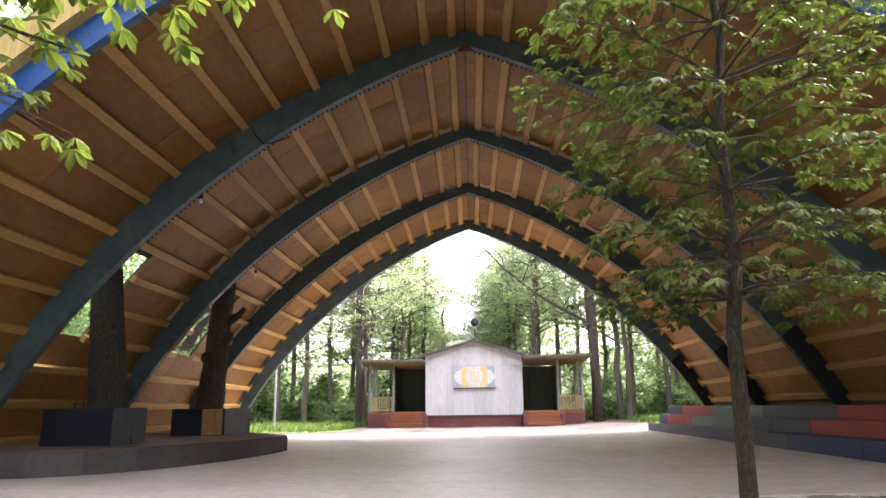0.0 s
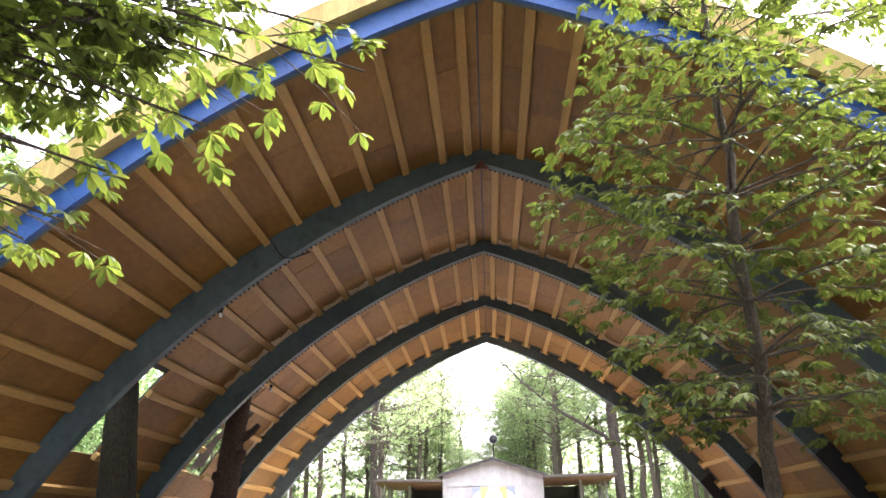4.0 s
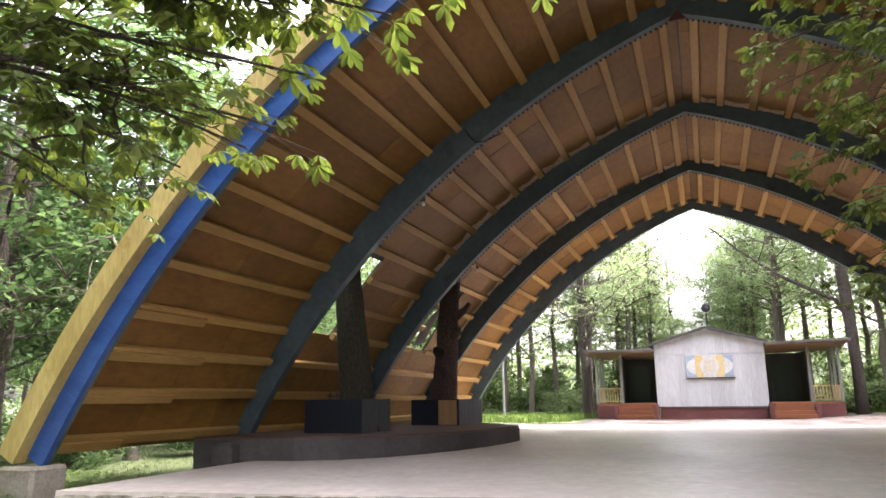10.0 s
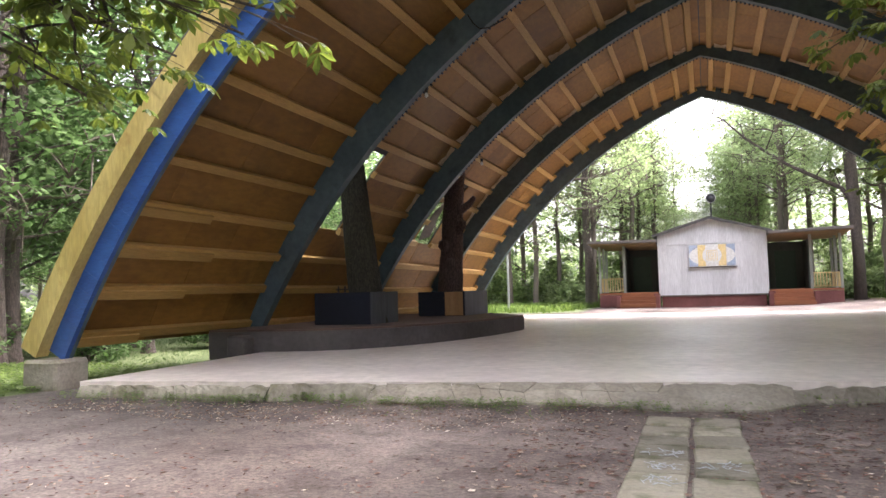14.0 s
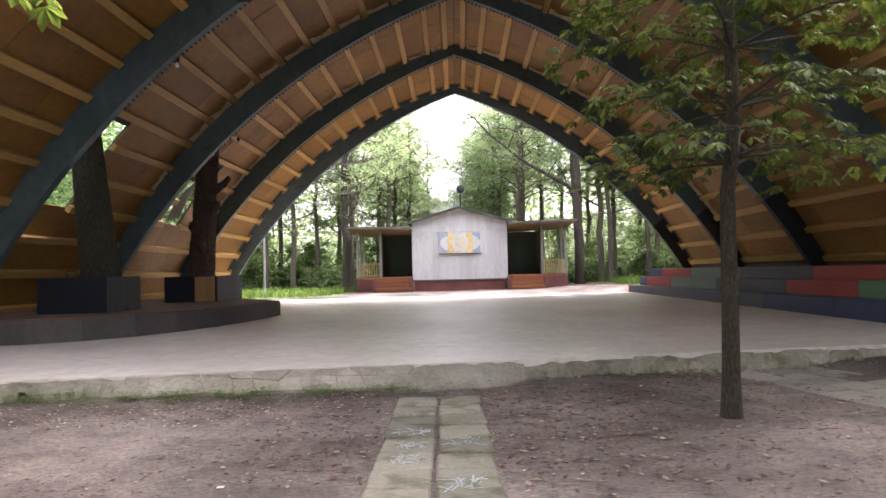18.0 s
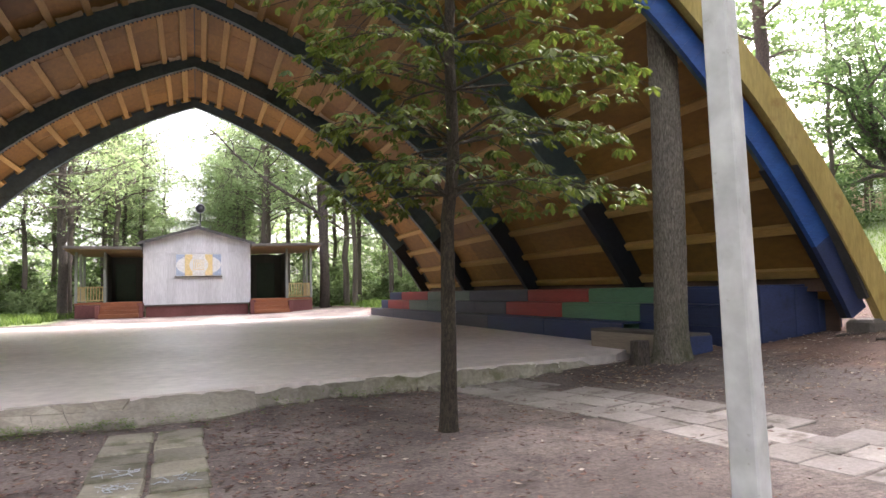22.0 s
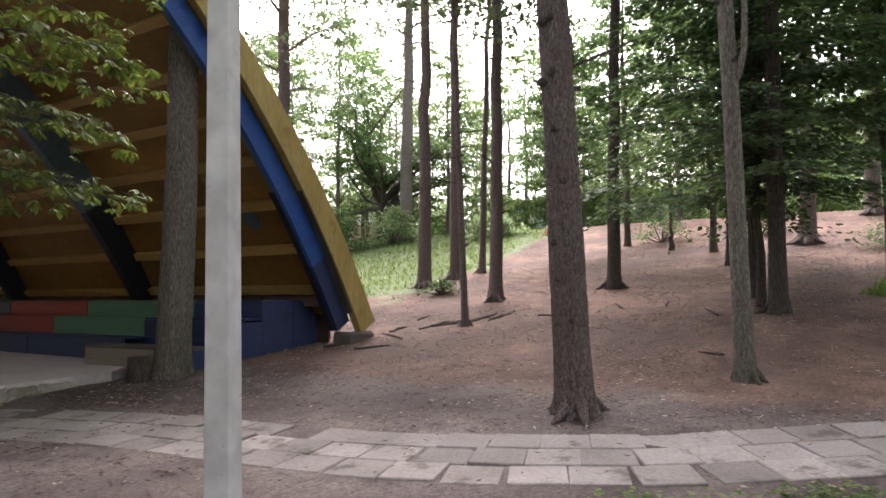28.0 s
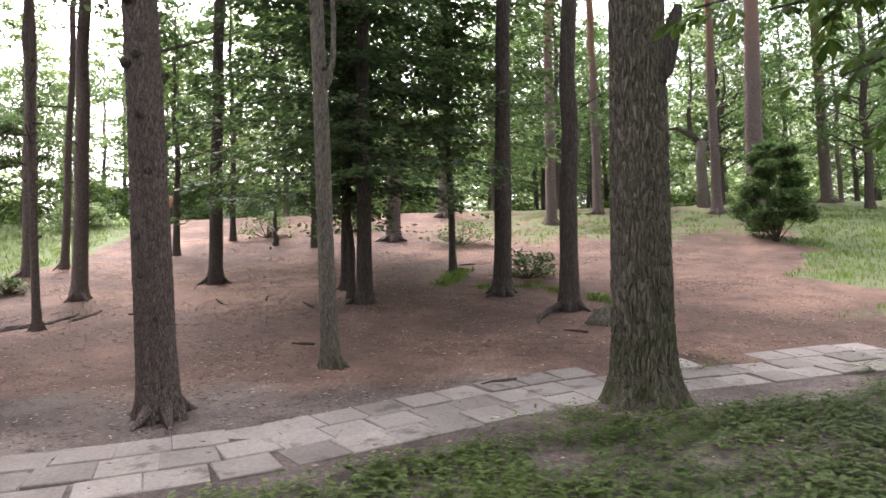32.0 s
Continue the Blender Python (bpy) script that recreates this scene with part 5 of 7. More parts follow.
def broadleaf(name, label, x, y, r, h, crown, seed, bark, leaf, leaves=3500, size=0.2, first=0.3, lx=0.0, ly=0.0, clumps=34, group="", limb_up=0.35, sides=10, tight=1.0):
    """Trunk, limbs and a crown of leaf clumps at the limb ends."""
    q = random.Random(seed)
    t = thing(name, label, "tree", group)
    g, pts = trunk_geo(x, y, r, lx, ly, h, q, sides, 0.4, 0.12, 0.75)
    part("trunk", g, bark, t, smooth=True)
    gb, gl = Geo(), Geo()
    z0 = soil_z(x, y)
    for k in range(clumps):
        s = first + (1 - first) * (k + q.random()) / clumps
        base = Vector((x + lx * h * s, y + ly * h * s, z0 + h * s))
        a = k * 2.4 + q.uniform(-0.4, 0.4)
        reach = crown * (1.0 - 0.65 * max(0.0, (s - 0.45) / 0.55) ** 1.5) * q.uniform(0.45, 1.0)
        tip = base + Vector((math.cos(a) * reach, math.sin(a) * reach, reach * limb_up * q.uniform(0.3, 1.2)))
        bend = base.lerp(tip, 0.5) + Vector((q.uniform(-0.2, 0.2), q.uniform(-0.2, 0.2), q.uniform(-0.1, 0.35))) * reach * 0.4
        gb.tube([base, bend, tip], [r * 0.32 * (1.05 - s), r * 0.2 * (1.05 - s), 0.012], 5, False)
        leaf_cloud(gl, q, tip, crown * tight * q.uniform(0.25, 0.42), leaves // clumps, size, 0.7 if tight == 1 else 0.5)
        leaf_cloud(gl, q, bend.lerp(tip, 0.4), crown * tight * 0.22, leaves // clumps // 3, size, 0.5)
    tagged(part("limbwork", gb, bark, t), kind="stuff")
    tagged(part("crown", gl, leaf, t), kind="stuff")
    return t


def pine(x, y, r, lx, ly, seed, h=19.0, bark=PINEBARK, label="tall pine with a bare scaly trunk and a high crown", crown_from=0.62, stubs=9, sides=14, density=120):
    q = random.Random(seed)
    t = thing("pine_tree", label, "tree", "pines on the slope")
    z0 = soil_z(x, y)
    if sides == 14:
        g = furrowed(x, y, r, lx, ly, h, seed, 6.5, 110, 170, 26.0, 5.0, 0.06, 5, 0.4, 0.55)
    else:
        g, pts = trunk_geo(x, y, r, lx, ly, h, q, sides, 0.5, 0.06, 0.55, 0.25, 0.03)
    for k in range(5):  # root toes
        a = q.uniform(0, math.tau)
        d = Vector((math.cos(a), math.sin(a), 0))
        c = Vector((x, y, z0))
        g.tube([c + d * r * 0.9 + Vector((0, 0, 0.16)), c + d * r * 1.8 + Vector((0, 0, 0.03)), c + d * r * 2.6 - Vector((0, 0, 0.05))], [r * 0.4, r * 0.25, r * 0.1], 6, False)
    part("trunk", g, bark, t, smooth=True)
    gb = Geo()
    for k in range(stubs):
        s = q.uniform(0.08, crown_from)
        a = q.uniform(0, math.tau)
        d = Vector((math.cos(a), math.sin(a), q.uniform(-0.1, 0.4)))
        p = Vector((x + lx * h * s, y + ly * h * s, z0 + h * s))
        rr = r * (1 - 0.55 * s)
        L = q.choice((0.1, 0.12, 0.5, 0.9)) if s > 0.2 else 0.07
        part("dead_branch", Geo().tube([p + d * rr * 0.9, p + d * (rr + L)], [0.035 if L < 0.3 else 0.022, 0.008 if L > 0.3 else 0.026], 6), DARKBARK, t)
    gb, gl = Geo(), Geo()
    for k in range(16):
        s = crown_from + (1 - crown_from) * k / 16
        p = Vector((x + lx * h * s, y + ly * h * s, z0 + h * s))
        a = k * 2.4
        reach = 3.3 * (1 - 0.5 * (s - crown_from) / (1 - crown_from)) * q.uniform(0.5, 1)
        e = p + Vector((math.cos(a) * reach, math.sin(a) * reach, reach * 0.25))
        gb.tube([p, p.lerp(e, 0.5) + Vector((0, 0, 0.2)), e], [r * 0.22, r * 0.14, 0.015], 5, False)
        leaf_cloud(gl, q, e, 1.8, density * 3, 0.2, 0.5)
        leaf_cloud(gl, q, p.lerp(e, 0.55), 1.5, density * 3 // 2, 0.2, 0.5)
    part("boughwork", gb, bark, t)
    tagged(part("crown", gl, NEEDLE, t), kind="stuff")
    return t


# slope to the right
tree = pine(7.87, 2.79, 0.212, -0.019, 0.049, 101, 18, label="thick reddish pine trunk with knots beside the path", stubs=14)
for z, a in ((3.52, 196), (4.19, 198), (4.85, 206), (4.8, 172), (4.09, 150), (2.9, 215), (5.4, 190), (2.2, 165), (1.3, 205)):
    d = Vector((math.cos(radians(a)), math.sin(radians(a)), 0.1))
    p = Vector((7.85 - 0.019 * z, 2.8 + 0.049 * z, z))
    part("knot", Geo().tube([p + d * 0.13, p + d * 0.185, p + d * 0.215], [0.06, 0.05, 0.022], 8), DARKBARK, tree)
tree = pine(10.28, 1.34, 0.125, -0.004, 0.026, 102, 15, bark=GREYBARK, label="slim grey trunk with a forked dead branch")
part("forked_branch", Geo().tube([(10.26, 1.45, 4.4), (10.2, 1.3, 4.62), (10.18, 1.22, 4.95), (10.19, 1.2, 5.5), (10.2, 1.24, 6.3), (10.2, 1.2, 7.2)], [0.06, 0.05, 0.042, 0.036, 0.028, 0.012], 8), GREYBARK, tree)
for k, row in enumerate([(20.29, 13.07, 0.235, 0.002, -0.004), (21.93, 12.78, 0.205, 0.0, 0.0), (13.79, 7.67, 0.08, -0.018, 0.032), (23.1, 12.32, 0.125, 0.015, -0.027), (17.5, 8.84, 0.19, 0.006, -0.011)]):
    pine(*row, 110 + k, 18 if row[2] > 0.1 else 12, label="slender pine on the needle-covered slope", sides=10)
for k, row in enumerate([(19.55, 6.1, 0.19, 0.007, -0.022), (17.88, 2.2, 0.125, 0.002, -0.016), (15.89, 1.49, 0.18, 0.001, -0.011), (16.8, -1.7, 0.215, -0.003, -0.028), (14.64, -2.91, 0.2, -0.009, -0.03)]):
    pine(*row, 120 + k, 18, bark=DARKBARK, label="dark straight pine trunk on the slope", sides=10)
for k, row in enumerate([(27.85, 1.68, 0.3, 0.004, -0.02), (34.5, -0.4, 0.3, 0.0, -0.02), (29.0, -13.5, 0.4, -0.01, -0.02), (33.0, -13.5, 0.25, 0.0, 0.0), (36.0, -20.5, 0.3, 0.0, 0.02), (31.0, -5.2, 0.26, 0.0, -0.02), (34.0, -8.0, 0.24, 0.0, 0.0)]):
    pine(*row, 130 + k, 20, label="far pine on top of the slope", sides=9, stubs=4, density=90)
pine(34.9, 24.1, 0.42, 0.01, -0.015, 141, 20, bark=GREYBARK, label="thick pale pinkish pine on top of the slope", sides=10, stubs=4, density=90)
pine(18.5, 18.2, 0.3, 0.0, 0.0, 139, 19, label="pale pine beside the shell with low needled boughs", crown_from=0.4, sides=10, density=100)
q = random.Random(140)
g, pts = trunk_geo(27.4, 6.3, 0.1, 0, 0, 1.8, q, 8)
tagged(part("dead_stem", g, DARKBARK), "short dead stem on the slope", "trunk")
def layered(name, label, x, y, r, h, reach, seed, bark, leaf, limbs, per, size, low):
    """A shade tree whose leaves lie in flat, overlapping sprays along level limbs."""
    q = random.Random(seed)
    t = thing(name, label, "tree")
    g, pts = trunk_geo(x, y, r, 0, 0, h, q, 10, 0.4, 0.1, 0.7)
    part("trunk", g, bark, t, smooth=True)
    gb, gl = Geo(), Geo()
    z0 = soil_z(x, y)
    for k in range(limbs):
        s = low + (1 - low) * (k + q.random()) / limbs
        a = k * 2.4 + q.uniform(-0.3, 0.3)
        L = reach * (1 - 0.55 * max(0.0, (s - 0.5) / 0.5)) * q.uniform(0.55, 1.05)
        p = Vector((x, y, z0 + h * s))
        out = Vector((math.cos(a), math.sin(a), 0))
        e = p + out * L + Vector((0, 0, -0.12 * L + 0.25))
        gb.tube([p, p.lerp(e, 0.5) + Vector((0, 0, 0.22)), e], [r * 0.3, r * 0.18, 0.01], 5, False)
        side = Vector((-out.y, out.x, 0))
        for _ in range(per):
            u = 1 - q.random() ** 1.3
            w = q.gauss(0, 0.34) * L * (0.25 + 0.75 * u) * 0.8
            c = p + out * L * u + side * w
            c.z = p.z + (e.z - p.z) * u + 0.8 * u * (1 - u) - abs(w) * 0.22 + q.gauss(0, 0.05)
            o = (out * q.uniform(0.3, 1) + side * (math.copysign(0.8, w) + q.uniform(-0.5, 0.5)) + Vector((0, 0, q.uniform(-0.75, 0.05)))).normalized()
            n = o.cross(Vector((q.uniform(-0.5, 0.5), q.uniform(-0.5, 0.5), 1))).normalized()
            S = size * q.uniform(0.7, 1.3)
            i = len(gl.v)
            for v in (c - o * S * 0.5, c + n * S * 0.36, c + o * S * 0.5, c - n * S * 0.36):
                gl.v.append((v.x, v.y, v.z))
            gl.f.append((i, i + 1, i + 2, i + 3))
    tagged(part("limbwork", gb, bark, t), kind="stuff")
    tagged(part("crown", gl, leaf, t), kind="stuff")
    return t


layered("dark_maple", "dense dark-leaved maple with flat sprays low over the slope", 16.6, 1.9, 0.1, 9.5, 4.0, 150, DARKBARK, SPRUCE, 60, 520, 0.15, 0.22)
layered("shade_maple", "leafy green maple with level sprays behind the pines", 20.5, -0.6, 0.11, 11.5, 4.4, 152, DARKBARK, FOREST, 56, 420, 0.17, 0.3)
rnd = random.Random(151)
oak = thing("oak_tree", "gnarled oak with dark crooked limbs on the grassy slope", "tree")
ox, oy = 36.6, 27.2
oz = soil_z(ox, oy)
part("trunk", Geo().tube([(ox, oy, oz - 0.3), (ox + 0.05, oy, oz + 0.5), (ox - 0.05, oy, oz + 1.6), (ox + 0.1, oy, oz + 2.6)], [0.42, 0.33, 0.3, 0.26], 12, True, 0.06, rnd), DARKBARK, oak, smooth=True)
gl = Geo()
for k in range(18):
    a = k * 2.4 + rnd.uniform(-0.3, 0.3)
    p = Vector((ox + 0.05, oy, oz + 1.7 + 0.055 * k))
    d = Vector((math.cos(a), math.sin(a), rnd.uniform(0.1, 1.1) + 0.11 * max(0, k - 6)))
    pts, rad = [p], [0.15]
    steps = 6 if k < 8 else 10
    for j in range(steps):
        d = (d + Vector((rnd.uniform(-0.7, 0.7), rnd.uniform(-0.7, 0.7), rnd.uniform(-0.4, 0.62)))).normalized()
        p = p + d * rnd.uniform(0.85, 1.35)
        pts.append(p)
        rad.append(0.15 * (1 - (j + 1) / (steps + 0.5)))
        if j > 0:
            leaf_cloud(gl, rnd, p + Vector((rnd.uniform(-0.5, 0.5), rnd.uniform(-0.5, 0.5), 0.4)), rnd.uniform(0.8, 1.45), 125 if p.z > oz + 3.4 else 45, 0.24, 0.45)
    part("crooked_limb", Geo().tube(pts, rad, 6, False), DARKBARK, oak)
tagged(part("crown", gl, FOREST, oak), kind="stuff")
g = Geo().tube([(33.6, 14.2, soil_z(33.6, 14.2) - 0.2), (33.9, 13.9, soil_z(33.6, 14.2) + 0.5), (34.5, 13.2, soil_z(33.6, 14.2) + 1.5)], [0.3, 0.27, 0.24], 10)
tagged(part("leaning_log", g, TANWOOD), "rusty brown leaning log at the crest", "log")
for k, (x, y, h) in enumerate([(25.5, 9.5, 9), (26.5, 4.6, 10), (29, 8.5, 11), (23.5, 3.6, 10)]):
    broadleaf("young_broadleaf", "leafy young tree between the pines", x, y, 0.13, h, 2.8, 160 + k, DARKBARK, FOREST, 4200, 0.2, 0.28, clumps=34, group="young trees on the slope", tight=0.75)
# crooked forking tree on the crest
tree = thing("crooked_tree", "small crooked tree with bare dark forking limbs", "tree")
x, y = 35.4, -13.8
z = soil_z(x, y)
part("trunk", Geo().tube([(x, y, z - 0.3), (x + 0.1, y, z + 1.2), (x - 0.1, y + 0.1, z + 2.4), (x, y, z + 3.4)], [0.36, 0.3, 0.27, 0.25], 10, True, 0.05, random.Random(8)), GREYBARK, tree, smooth=True)
q = random.Random(9)
gl = Geo()
for way in ([(0, 0, 3.2), (0.2, 0.5, 4.0), (0.1, 0.55, 5.0), (0.2, 0.3, 6.4), (0, 0.4, 8.6)], [(0, 0, 3.2), (0.1, -0.5, 3.9), (0.2, -1.0, 4.9), (0.1, -1.4, 6.0), (0, -1.3, 7.4)], [(0, 0, 3.0), (0.2, -0.9, 3.2), (0.3, -1.5, 3.0)], [(0, 0.3, 3.6), (0.3, 1.1, 4.2), (0.2, 1.9, 4.1)], [(0.2, -1.0, 4.9), (0.3, -1.9, 5.6), (0.2, -2.4, 6.4)]):
    part("crooked_limb", Geo().tube([(x + a, y + b, z + c) for a, b, c in way], [0.17 - 0.14 * i / (len(way) - 1) for i in range(len(way))], 7, False), DARKBARK, tree)
    for a, b, c in way[2:]:
        leaf_cloud(gl, q, (x + a, y + b, z + c + 0.4), 1.1, 80, 0.24, 0.5)
tagged(part("crown", gl, FORESTHAZE, tree), kind="stuff")
# broad trunk close to the path
rnd = random.Random(170)
oak = thing("oak_trunk_tree", "thick furrowed oak trunk with a broken limb and mossy foot", "tree")
g = furrowed(7.9, -2.49, 0.335, -0.006, -0.012, 11.0, 170, 5.0, 260, 240, 22.0, 4.2, 0.1, 6, 0.42, 0.35)
part("trunk", g, OAKBARK, oak, smooth=True)
c = Vector((7.86, -2.42, 0.2))
for way in ([(7.8, -2.6, 3.72), (7.76, -2.8, 3.92), (7.75, -2.88, 4.2), (7.76, -2.93, 4.42), (7.77, -3.0, 4.62)], [(7.8, -2.6, 3.74), (7.72, -2.77, 3.76), (7.7, -2.8, 3.74)], [(7.8, -2.6, 3.1), (7.76, -2.8, 3.16), (7.75, -2.83, 3.17)]):
    part("broken_limb", Geo().tube(way, [0.13, 0.12, 0.1, 0.085, 0.05] if len(way) > 3 else [0.11, 0.075, 0.03], 10, True, 0.12, rnd), DARKBARK, oak)
gb, gl = Geo(), Geo()
for k in range(16):
    a = k * 2.4
    p = c + Vector((0, 0, 6.4 + 0.26 * k))
    e = p + Vector((math.cos(a) * 3, math.sin(a) * 3, 1.0))
    gb.tube([p, p.lerp(e, 0.5) + Vector((0, 0, 0.2)), e], [0.09, 0.05, 0.012], 5, False)
    leaf_cloud(gl, rnd, e, 1.3, 160, 0.2)
part("limbwork", gb, OAKBARK, oak)
tagged(part("crown", gl, FOREST, oak), kind="stuff")
# trunk beside the seats, which passes in front of the shell
rnd = random.Random(171)
tr = thing("grey_trunk_tree", "straight grey-brown trunk standing before the tiered seats", "tree")
g = furrowed(8.05, 10.2, 0.29, 0.0, -0.006, 12.0, 171, 7.0, 120, 150, 22.0, 2.8, 0.055, 5, 0.25, 0.3)
part("trunk", g, GREYBARK, tr, smooth=True)
gb, gl = Geo(), Geo()
for k in range(12):
    a = k * 2.4
    p = Vector((8.05, 10.2, 10.2 + 0.15 * k))
    e = p + Vector((math.cos(a) * 2.5, math.sin(a) * 2.5, 1.2))
    gb.tube([p, e], [0.07, 0.012], 5, False)
    leaf_cloud(gl, rnd, e, 1.3, 120, 0.2)
part("limbwork", gb, GREYBARK, tr)
tagged(part("crown", gl, FOREST, tr), kind="stuff")
# two old trunks growing through holes in the shell
for k, (x, y, r, lx) in enumerate(((-8.62, 16.75, 0.47, -0.12), (-9.07, 23.5, 0.47, 0.083))):
    rnd = random.Random(175 + k)
    tr = thing("boxed_trunk_tree", ("mossy dark old trunk", "reddish dark old trunk")[k] + " growing through a hole in the shell", "tree", "trees through the shell")
    g = furrowed(x, y, r * 1.06, lx, 0.0, 11.0, 175 + k, 6.5, 72, 80, 12.0, 2.0, 0.05, 4, 0.3, 0.62)
    for z, a, L, w in ((3.7, 330, 0.2, 0.16), (4.4, 350, 0.5, 0.13), (2.4, 290, 0.1, 0.17), (3.1, 250, 0.05, 0.2))[:4 * k]:
        d = Vector((math.cos(radians(a)), math.sin(radians(a)), 0.6)).normalized()
        p = Vector((x + lx * z, y, z)) + d * r * 0.6
        g.tube([p, p + d * (0.25 + L * 0.5), p + d * (0.25 + L) + Vector((0, 0, 0.1))], [w * 1.3, w, w * 0.7], 9, True, 0.08, rnd)
    part("trunk", g, OLDBARK if k == 0 else REDBARK, tr, smooth=True)
    gb, gl = Geo(), Geo()
    for j in range(18):
        a = j * 2.4
        p = Vector((x + lx * 8, y, 7.6 + 0.2 * j))
        e = p + Vector((math.cos(a) * 3 - 1.5, math.sin(a) * 3, 1.0))
        gb.tube([p, e], [0.08, 0.012], 5, False)
        leaf_cloud(gl, rnd, e, 1.2, 120, 0.22)
    part("limbwork", gb, DARKBARK, tr)
    tagged(part("crown", gl, FOREST, tr), kind="stuff")

# ---- wood behind and to the left: a few tree shapes, planted many times ----
def shape(seed, kind):
    q = random.Random(seed)
    if kind == "pine":
        t = pine(0, -300, q.uniform(0.18, 0.26), 0, 0, seed, 21, FARBARK, "tall pine in the wood behind", 0.5, 4, 8, 110)
        tagged(t, group="woodland trees")
    else:
        # the pale kind carries distance haze in its leaf colour
        leaf = FORESTHAZE if kind == "pale" else FOREST
        t = broadleaf("woodland_tree", "tall leafy woodland tree with a slim trunk", 0, -300, q.uniform(0.14, 0.22), q.uniform(13, 16), 3.8, seed, FARBARK, leaf, 3300, 0.42, 0.16, clumps=44, group="woodland trees", limb_up=0.5, sides=8)
    return t


shapes = [shape(s, k) for s, k in ((200, "leafy"), (201, "pale"), (202, "leafy"), (203, "pale"), (204, "pine"), (205, "pine"))]
airy = broadleaf("woodland_tree", "airy pale-leaved tree at the far edge of the wood", 0, -300, 0.16, 15, 3.4, 206, FARBARK, MIDLEAF, 4200, 0.28, 0.12, clumps=52, group="woodland trees", limb_up=0.5, sides=8, tight=0.75)
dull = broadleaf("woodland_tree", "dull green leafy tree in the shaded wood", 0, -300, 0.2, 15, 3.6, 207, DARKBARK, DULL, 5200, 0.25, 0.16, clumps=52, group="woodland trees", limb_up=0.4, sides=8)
base_z = soil_z(0, -300)
rnd = random.Random(210)
spots = []
for _ in range(4000):
    if len(spots) >= 185:
        break
    az = rnd.uniform(-72, 128)
    d = rnd.uniform(15, 95)
    x, y = d * math.sin(radians(az)), d * math.cos(radians(az))
    if az < 16:
        ok = (y > 50.5) or (x < -26 and (y < 50 or x < -30))
    elif az < 40:
        ok = y > 41 and x > 13
    else:
        ok = d > (46 if az < 75 else 38) and ((az > 75 and rnd.random() < 0.55) or rnd.random() < (0.12 if 59.5 < az < 66 else 0.65 if az < 75 else 0.0))
    if ok and all((x - a) ** 2 + (y - b) ** 2 > 3.0 ** 2 for a, b in spots):
        spots.append((x, y))
spots += [(-0.157 * 47, 47.0), (0.178 * 46, 46.0), (0.227 * 47, 47.0), (0.248 * 50, 50.0), (0.276 * 49, 49.0), (-0.226 * 50, 50.0), (-20.6, 15.0), (-17.5, 12.6), (-19, 22), (-17.5, 29), (-16.2, 16.5), (-18.6, 18.4), (-22, 12.2), (-24, 17), (-15.8, 21.5), (-26, 14), (-21.5, 25), (-16.5, 25.5)]
for k, (x, y) in enumerate(spots):
    if 46 < y < 60 and abs(x) < 14 or abs(x) < 0.32 * y and y < 75 and k % 2:
        continue
    src = dull if x < -14 and y < 46 else shapes[k % 4] if (k % 3 or k >= 200) else shapes[4 + k % 2]
    sc = rnd.uniform(0.85, 1.2)
    if -0.075 * y < x < 0.03 * y and y > 45:
        sc *= 0.42
    if x > 0.85 * y and x * x + y * y > 46 ** 2 and y > 10:
        sc *= 1.05
        src = airy
    elif x > 0 and y < 10:
        src = airy if k % 3 == 0 else dull
    m = Matrix.Translation((x, y, soil_z(x, y) - base_z * sc)) @ Matrix.Rotation(rnd.uniform(0, math.tau), 4, "Z") @ Matrix.Scale(sc, 4) @ Matrix.Translation((0, 300, 0))
    c = copy_thing(src, m)

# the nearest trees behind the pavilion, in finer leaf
near = [broadleaf("woodland_tree", "leafy woodland tree close behind the pavilion", 0, -300, 0.2, 15.5, 4.0, 230 + k, FARBARK, m, 5600, 0.21, 0.4, clumps=54, group="woodland trees", limb_up=0.45, sides=8) for k, m in enumerate((FORESTHAZE, FORESTHAZE, FORESTHAZE))]
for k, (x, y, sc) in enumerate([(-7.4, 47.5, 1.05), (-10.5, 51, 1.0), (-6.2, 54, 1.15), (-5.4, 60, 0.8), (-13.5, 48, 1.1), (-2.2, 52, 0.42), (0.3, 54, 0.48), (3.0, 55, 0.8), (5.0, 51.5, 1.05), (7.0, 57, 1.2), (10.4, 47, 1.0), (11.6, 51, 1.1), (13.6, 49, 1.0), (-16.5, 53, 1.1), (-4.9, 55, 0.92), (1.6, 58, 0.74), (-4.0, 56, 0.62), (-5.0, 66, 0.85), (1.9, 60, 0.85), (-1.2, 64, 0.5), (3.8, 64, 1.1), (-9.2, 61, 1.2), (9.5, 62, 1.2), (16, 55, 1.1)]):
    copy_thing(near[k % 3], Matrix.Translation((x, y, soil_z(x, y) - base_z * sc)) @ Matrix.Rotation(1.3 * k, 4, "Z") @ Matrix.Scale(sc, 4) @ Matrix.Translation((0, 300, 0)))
for t in near:
    for o in (*t.children_recursive, t):
        bpy.data.objects.remove(o, do_unlink=True)

